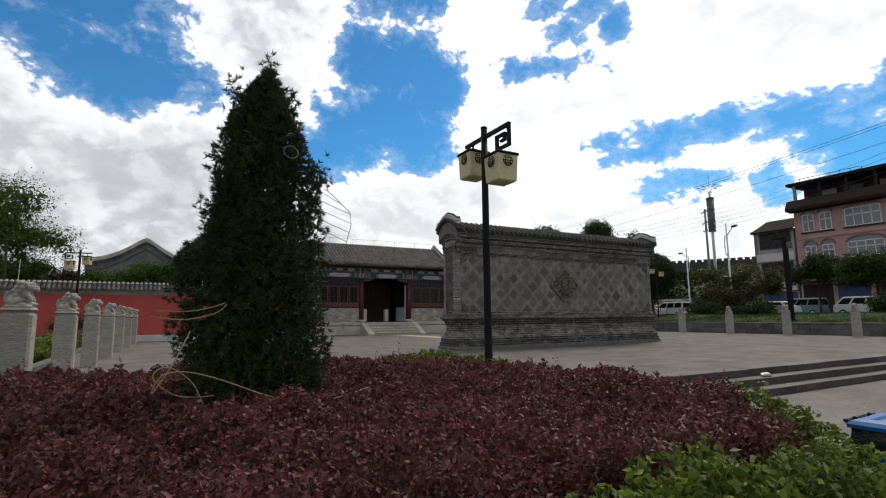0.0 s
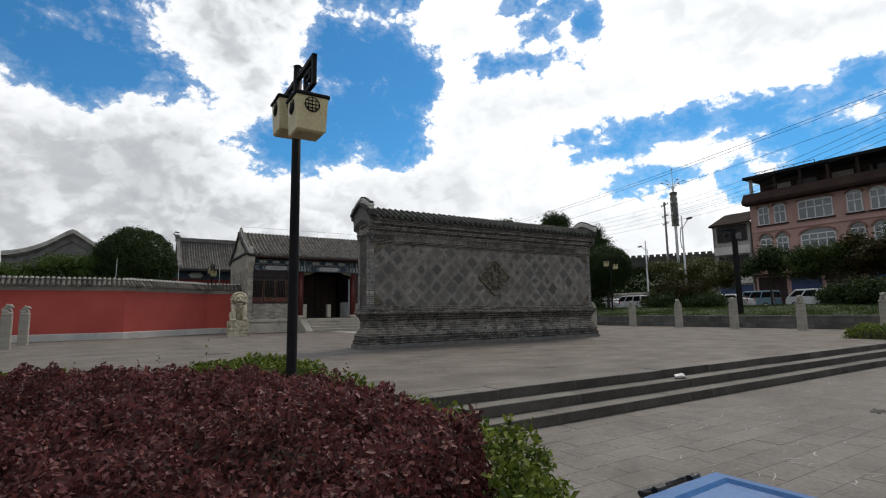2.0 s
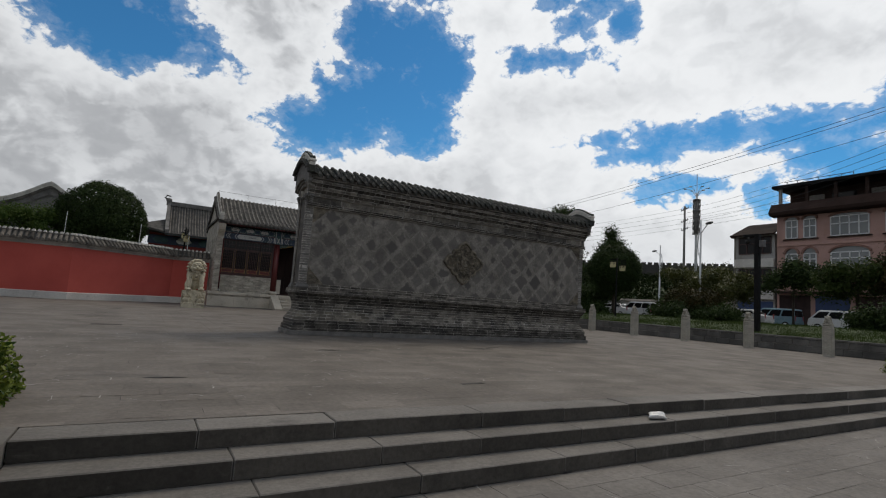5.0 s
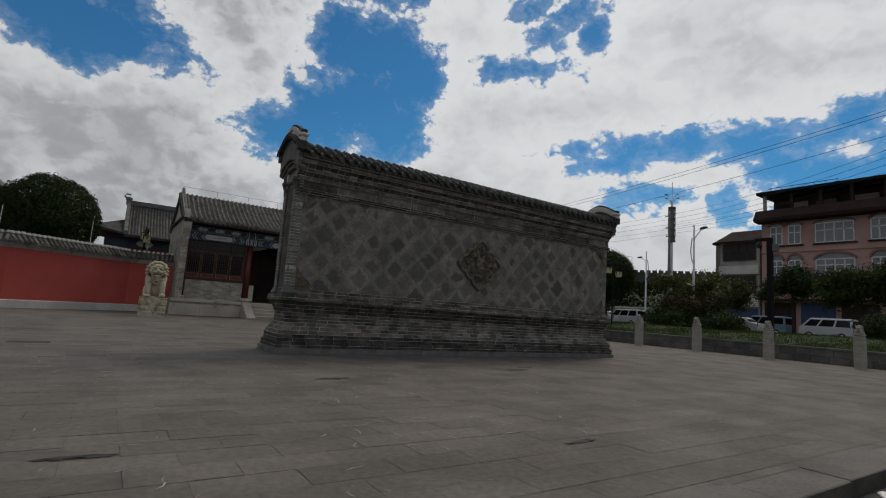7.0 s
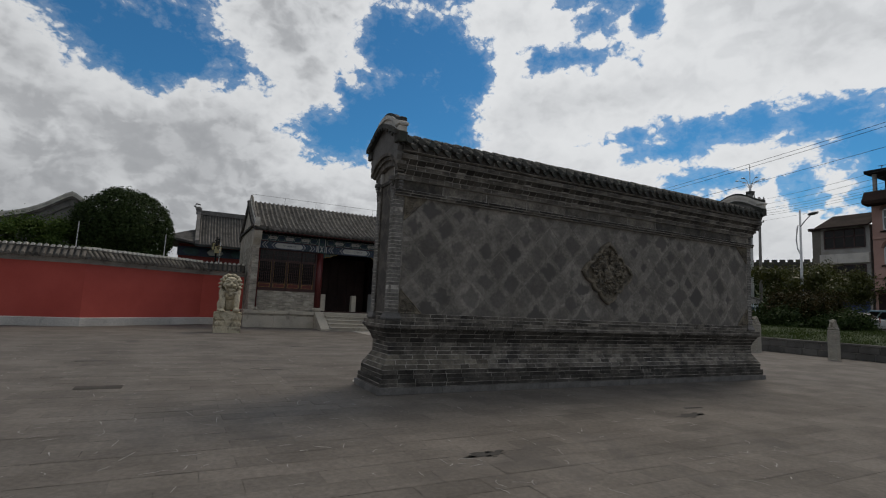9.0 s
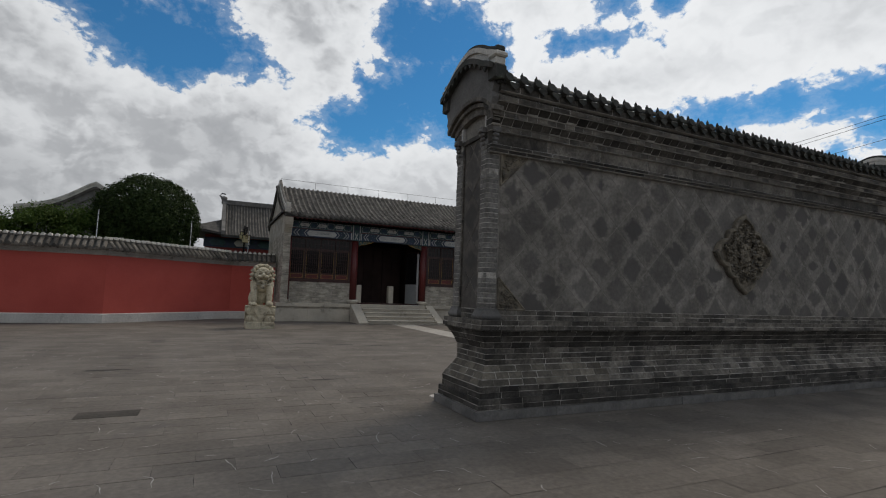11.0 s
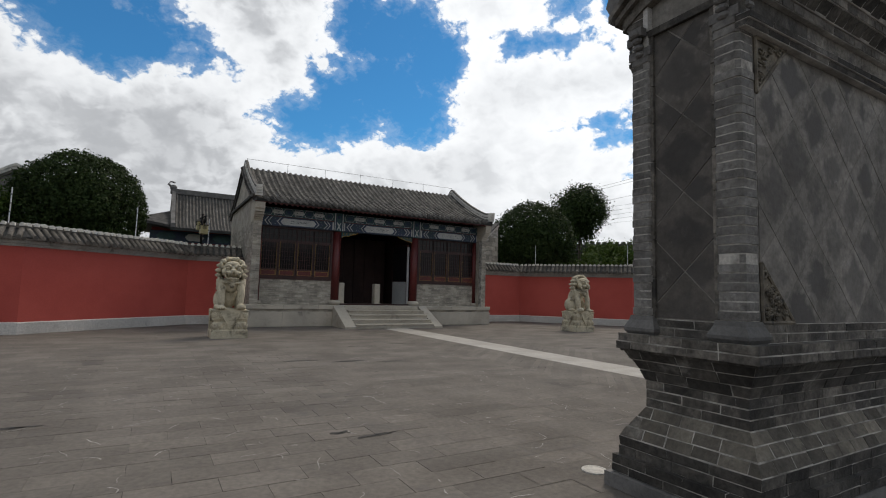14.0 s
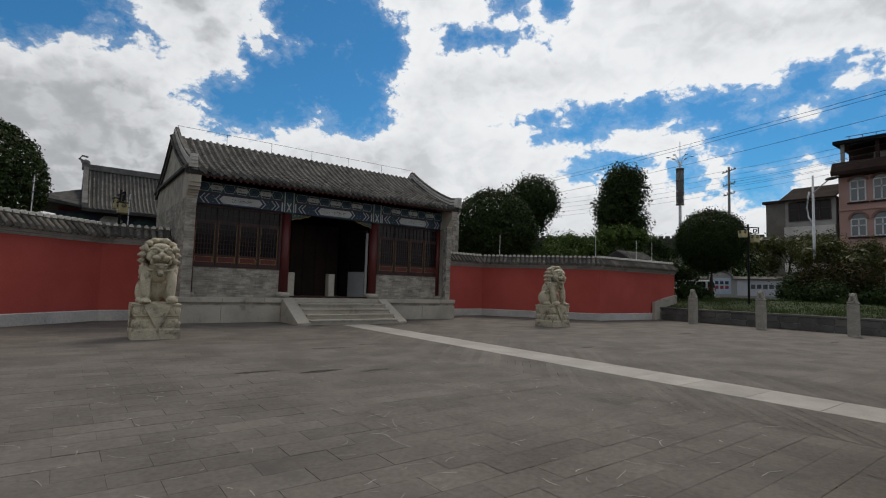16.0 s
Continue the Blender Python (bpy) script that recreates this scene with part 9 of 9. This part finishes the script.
def side_hall():
    """The hall whose gable shows past the gate's east end, and a small tiled roof over the east wall."""
    h = thing("east_hall", "grey brick hall end showing past the gate", "hall", (0, 0, 0))
    part("wall", MB().box(7.0, 11.0, 29.0, 38.0, 0, 5.2), M["gate_brick_rest"], h)
    part("roof", MB().prism([(6.6, 5.0), (9.0, 6.9), (11.4, 5.0), (11.4, 5.2), (9.0, 7.15), (6.6, 5.2)], "y", 28.7, 38.2), M["roof_tile_rest"], h)
    part("rake_step", MB().prism([(6.5, 5.2), (9.0, 7.15), (11.5, 5.2), (11.5, 5.4), (9.0, 7.4), (6.5, 5.4)], "y", 28.5, 28.9), M["rake"], h)
    p = thing("small_gate_roof", "small grey tiled roof rising above the red wall", "tiled roof", (0, 0, 0))
    roof = MB()
    for i in range(14):
        x = 15.7 + 0.17 * i
        for s in (-1, 1):
            roof.tube([(x, 16.6 + s * 0.9, 3.16 - 0.02 * abs(i - 6.5)), (x, 16.6 + s * 0.45, 3.38), (x, 16.6, 3.60)], 0.06, 6)
    part("cover_tile", roof, M["roof_tile_rest"], p, kind="stuff")
    part("roof_bed", MB().prism([(15.7, 3.12), (17.5, 3.12), (16.6, 3.58)], "x", 15.55, 18.05), M["roof_bed"], p)
    part("wall", MB().box(15.8, 17.8, 16.2, 17.0, 0, 3.15), M["red_wall"], p)


side_hall()
# thin rods on the walls
for x, y in ((-8.9, 18.35), (-11.9, 16.4), (-6.5, 19.85), (9.6, 19.2), (12.6, 15.6), (15.8, 15.4), (17.2, 15.35), (-20.0, 16.4)):
    r = thing("fence_rod", "thin pale rod standing on the wall coping", "fence rod", (x, y + 0.2, 2.95), group="fence rods")
    part("rod", MB().tube([(0, 0, 0), (0.01, 0, 1.15)], 0.016, 6), M["white_metal"], r)
    for k in range(3):
        part("clip", MB().ball((0.005, 0, 0.45 + 0.25 * k), 0.03, 6, 4), M["grey_wire"], r)


# ---- gable behind the gate's east end ----
def side_gable():
    g = thing("side_gable", "grey block gable wall with a pale rake behind the gate", "gable wall")
    line = [(7.2, 4.20), (7.6, 4.22), (8.0, 4.45), (8.5, 4.88), (9.0, 5.35)]
    part("core", MB().prism([(7.3, 0.0), (9.0, 0.0)] + line[:0:-1] + [(7.3, 4.20)], "y", 22.03, 22.4), M["mortar"], g)
    rng = random.Random(61)
    for r in range(22):
        z, x = 0.26 * r, 7.3 - 0.2 * (r % 2)
        while x < 8.95:
            a, b = max(x, 7.3), min(x + 0.42, 9.0)
            if z + 0.26 < np.interp(a, [p[0] for p in line], [p[1] for p in line]) and b - a > 0.05 and z > 2.0:
                part("block", MB().bevel_box(a + 0.006, b - 0.006, 22.0 - rng.uniform(0, 0.008), 22.06, z + 0.006, z + 0.254, 0.01), M["gate_brick"], g)
            x += 0.42
    part("rake", MB().prism(line + [(x, z + 0.14) for x, z in reversed(line)], "y", 21.93, 22.3), M["rake"], g, "pale rake moulding")
    part("rake_tiles", MB().prism([(x, z + 0.14) for x, z in line] + [(x, z + 0.26) for x, z in reversed(line)], "y", 21.90, 22.45), M["roof_tile_rest"], g, "dark tiles along the rake")


side_gable()


# ---- paving pieces ----
def slab_mesh(lx, ly, h=0.014, e=0.0012):
    g = 0.0022
    return MB().loft([[(-lx / 2 + g + q, -ly / 2 + g + q, z), (lx / 2 - g - q, -ly / 2 + g + q, z), (lx / 2 - g - q, ly / 2 - g - q, z), (-lx / 2 + g + q, ly / 2 - g - q, z)] for z, q in ((-h, 0.0), (-e, 0.0), (0.0, e))])


def pave(owner, x0, x1, y0, y1, z, near, seed, skip=lambda x, y: False, x_ref=-6.84, y_ref=3.25, band=None, stone="slab"):
    """Half-bonded slabs; those inside near are pieces of their own."""
    rng = random.Random(seed)
    lx, ly = 0.6165, 0.3065
    one = slab_mesh(lx, ly)
    me = one.mesh("paving_slab")
    me.materials.append(M[stone])
    rest = MB()
    r0 = math.floor((y0 - y_ref) / ly)
    r = r0
    while y_ref + r * ly < y1:
        cy = y_ref + (r + 0.5) * ly
        x = x_ref + (0.5 * lx if r % 2 else 0.0)
        x -= math.ceil((x - x0) / lx) * lx
        while x < x1:
            a, b = max(x, x0), min(x + lx, x1)
            if band and band[2] < cy < band[3]:
                if a < band[0] < b:
                    b = band[0]
                if a < band[1] < b:
                    a = band[1]
            c, d = max(cy - ly / 2, y0), min(cy + ly / 2, y1)
            cx = (a + b) / 2
            if b - a > 0.08 and d - c > 0.05 and not skip(cx, cy):
                dz = rng.uniform(-0.0010, 0.0015)
                if near(cx, cy) and b - a > 0.6 and d - c > 0.3:
                    part("paving_slab", me, None, owner, at=pose(cx, cy, z + dz, rng.uniform(-0.2, 0.2), rng.uniform(-0.15, 0.15), 0))
                else:
                    g, k = 0.0022, len(rest.v)
                    rest.v += [(a + g, c + g, z + dz), (b - g, c + g, z + dz), (b - g, d - g, z + dz), (a + g, d - g, z + dz)]
                    rest.f.append((k, k + 1, k + 2, k + 3))
            x += lx
        r += 1
    part("paving_rest", raw_mesh("paving_rest", rest), M[stone + "_rest"], owner, kind="stuff")


def scuffs(owner, x0, x1, y0, y1, z, count, seed):
    """Thin pale scratches on the slabs."""
    rng, mb = random.Random(seed), MB()
    for _ in range(count):
        x, y, a = rng.uniform(x0, x1), rng.uniform(y0, y1), rng.choice((rng.gauss(0, 12), rng.gauss(90, 14), rng.uniform(0, 180)))
        step, half, bend = rng.uniform(0.012, 0.05), rng.uniform(0.0020, 0.0055), rng.uniform(-9, 9)
        line = []
        for q in range(rng.randint(4, 8)):
            line.append((x, y))
            a += bend + rng.gauss(0, 13)
            x, y = x + step * math.cos(radians(a)), y + step * math.sin(radians(a))
        k, n = len(mb.v), len(line)
        for q, (px, py) in enumerate(line):
            (ax, ay), (bx, by) = line[max(q - 1, 0)], line[min(q + 1, n - 1)]
            d = math.hypot(bx - ax, by - ay)
            wide = half * (0.3 + 0.7 * math.sin(math.pi * (q + 0.4) / n)) * rng.uniform(0.6, 1.3)
            ox, oy = -(by - ay) / d * wide, (bx - ax) / d * wide
            mb.v += [(px + ox, py + oy, z), (px - ox, py - oy, z)]
        mb.f += [(k + 2 * q, k + 2 * q + 1, k + 2 * q + 3, k + 2 * q + 2) for q in range(n - 1)]
    part("scratches", raw_mesh("scratches", mb), M["scuff"], owner, kind="stuff")


scuffs(floor_up, -11.5, -1.5, -7.5, 9.0, 0.0034, 750, 41)
scuffs(floor_low, -8.8, 2.0, -12.8, -9.2, -0.4366, 220, 42)
STRIP = (-0.47, 0.53)
on_band = lambda x, y: -1.80 < x < 1.86 and 1.3 < y < 16.4
under = lambda x, y: (-5.0 < x < 5.0 and 0.1 < y < 1.1) or (GX0 < x < GX1 and y > 18.1)
pave(floor_up, -16.2, PX, -8.2, 20.5, 0.0, lambda x, y: -9.9 < x < -5.4 and -1.0 < y < 11.3, 2, lambda x, y: on_band(x, y) or under(x, y), band=(-1.80, 1.86, 1.3, 16.4))
pave(floor_low, -9.0, 24.0, -24.0, -9.14, -0.44, lambda x, y: -8.6 < x < -3.0 and y > -12.5, 3, y_ref=-9.77 + 0.3065, x_ref=-6.27, stone="low_slab")
pave(floor_low, -30.0, -9.0, -24.0, -13.76, -0.44, lambda x, y: False, 4, y_ref=-9.77 + 0.3065, x_ref=-6.27, stone="low_slab")
# the pale strip to the gate and the slanting pavers beside it
rng_s = random.Random(14)
y = 1.3
while y < 16.35:
    e = min(y + rng_s.uniform(0.75, 0.95), 16.38)
    part("strip_slab", MB().loft([[(STRIP[0] + g, y + g, z), (STRIP[1] - g, y + g, z), (STRIP[1] - g, e - g, z), (STRIP[0] + g, e - g, z)] for z, g in ((-0.013, 0.003), (-0.003, 0.003), (0.001, 0.006))]).mesh("strip_slab"), M["strip"], floor_up)
    y = e
herring = MB()
for x0, x1 in ((-1.80, STRIP[0]), (STRIP[1], 1.86)):
    c = -18.0
    while c < 19.0:
        poly = [(-30, c - 30), (30, c + 30), (30, c + 30 + 0.185), (-30, c - 30 + 0.185)]
        poly = [(x, yy) for x, yy in poly]
        for a, b in (((x0, 0), (x1, 0)), ((x1, 0), (x1, 20)), ((x1, 16.38), (x0, 16.38)), ((x0, 20), (x0, 0))):
            if len(poly) > 2:
                poly = clip(poly, (a[0], a[1] if a[1] not in (0,) else 1.3), (b[0], b[1] if b[1] not in (0,) else 1.3)) if a[1] == b[1] else clip(poly, a, b)
        if len(poly) > 2:
            mx, my = sum(p[0] for p in poly) / len(poly), sum(p[1] for p in poly) / len(poly)
            k = len(herring.v)
            dz = rng_s.uniform(-0.001, 0.001)
            herring.v += [(mx + (px - mx) * 0.985, my + (py - my) * 0.985 if abs(py - my) > 0.2 else my + (py - my) * 0.90, dz) for px, py in poly]
            herring.f.append(tuple(range(k, k + len(poly))))
        c += 0.198
part("slanting_pavers", raw_mesh("slanting_pavers", herring), M["slab_rest"], floor_up, kind="stuff")
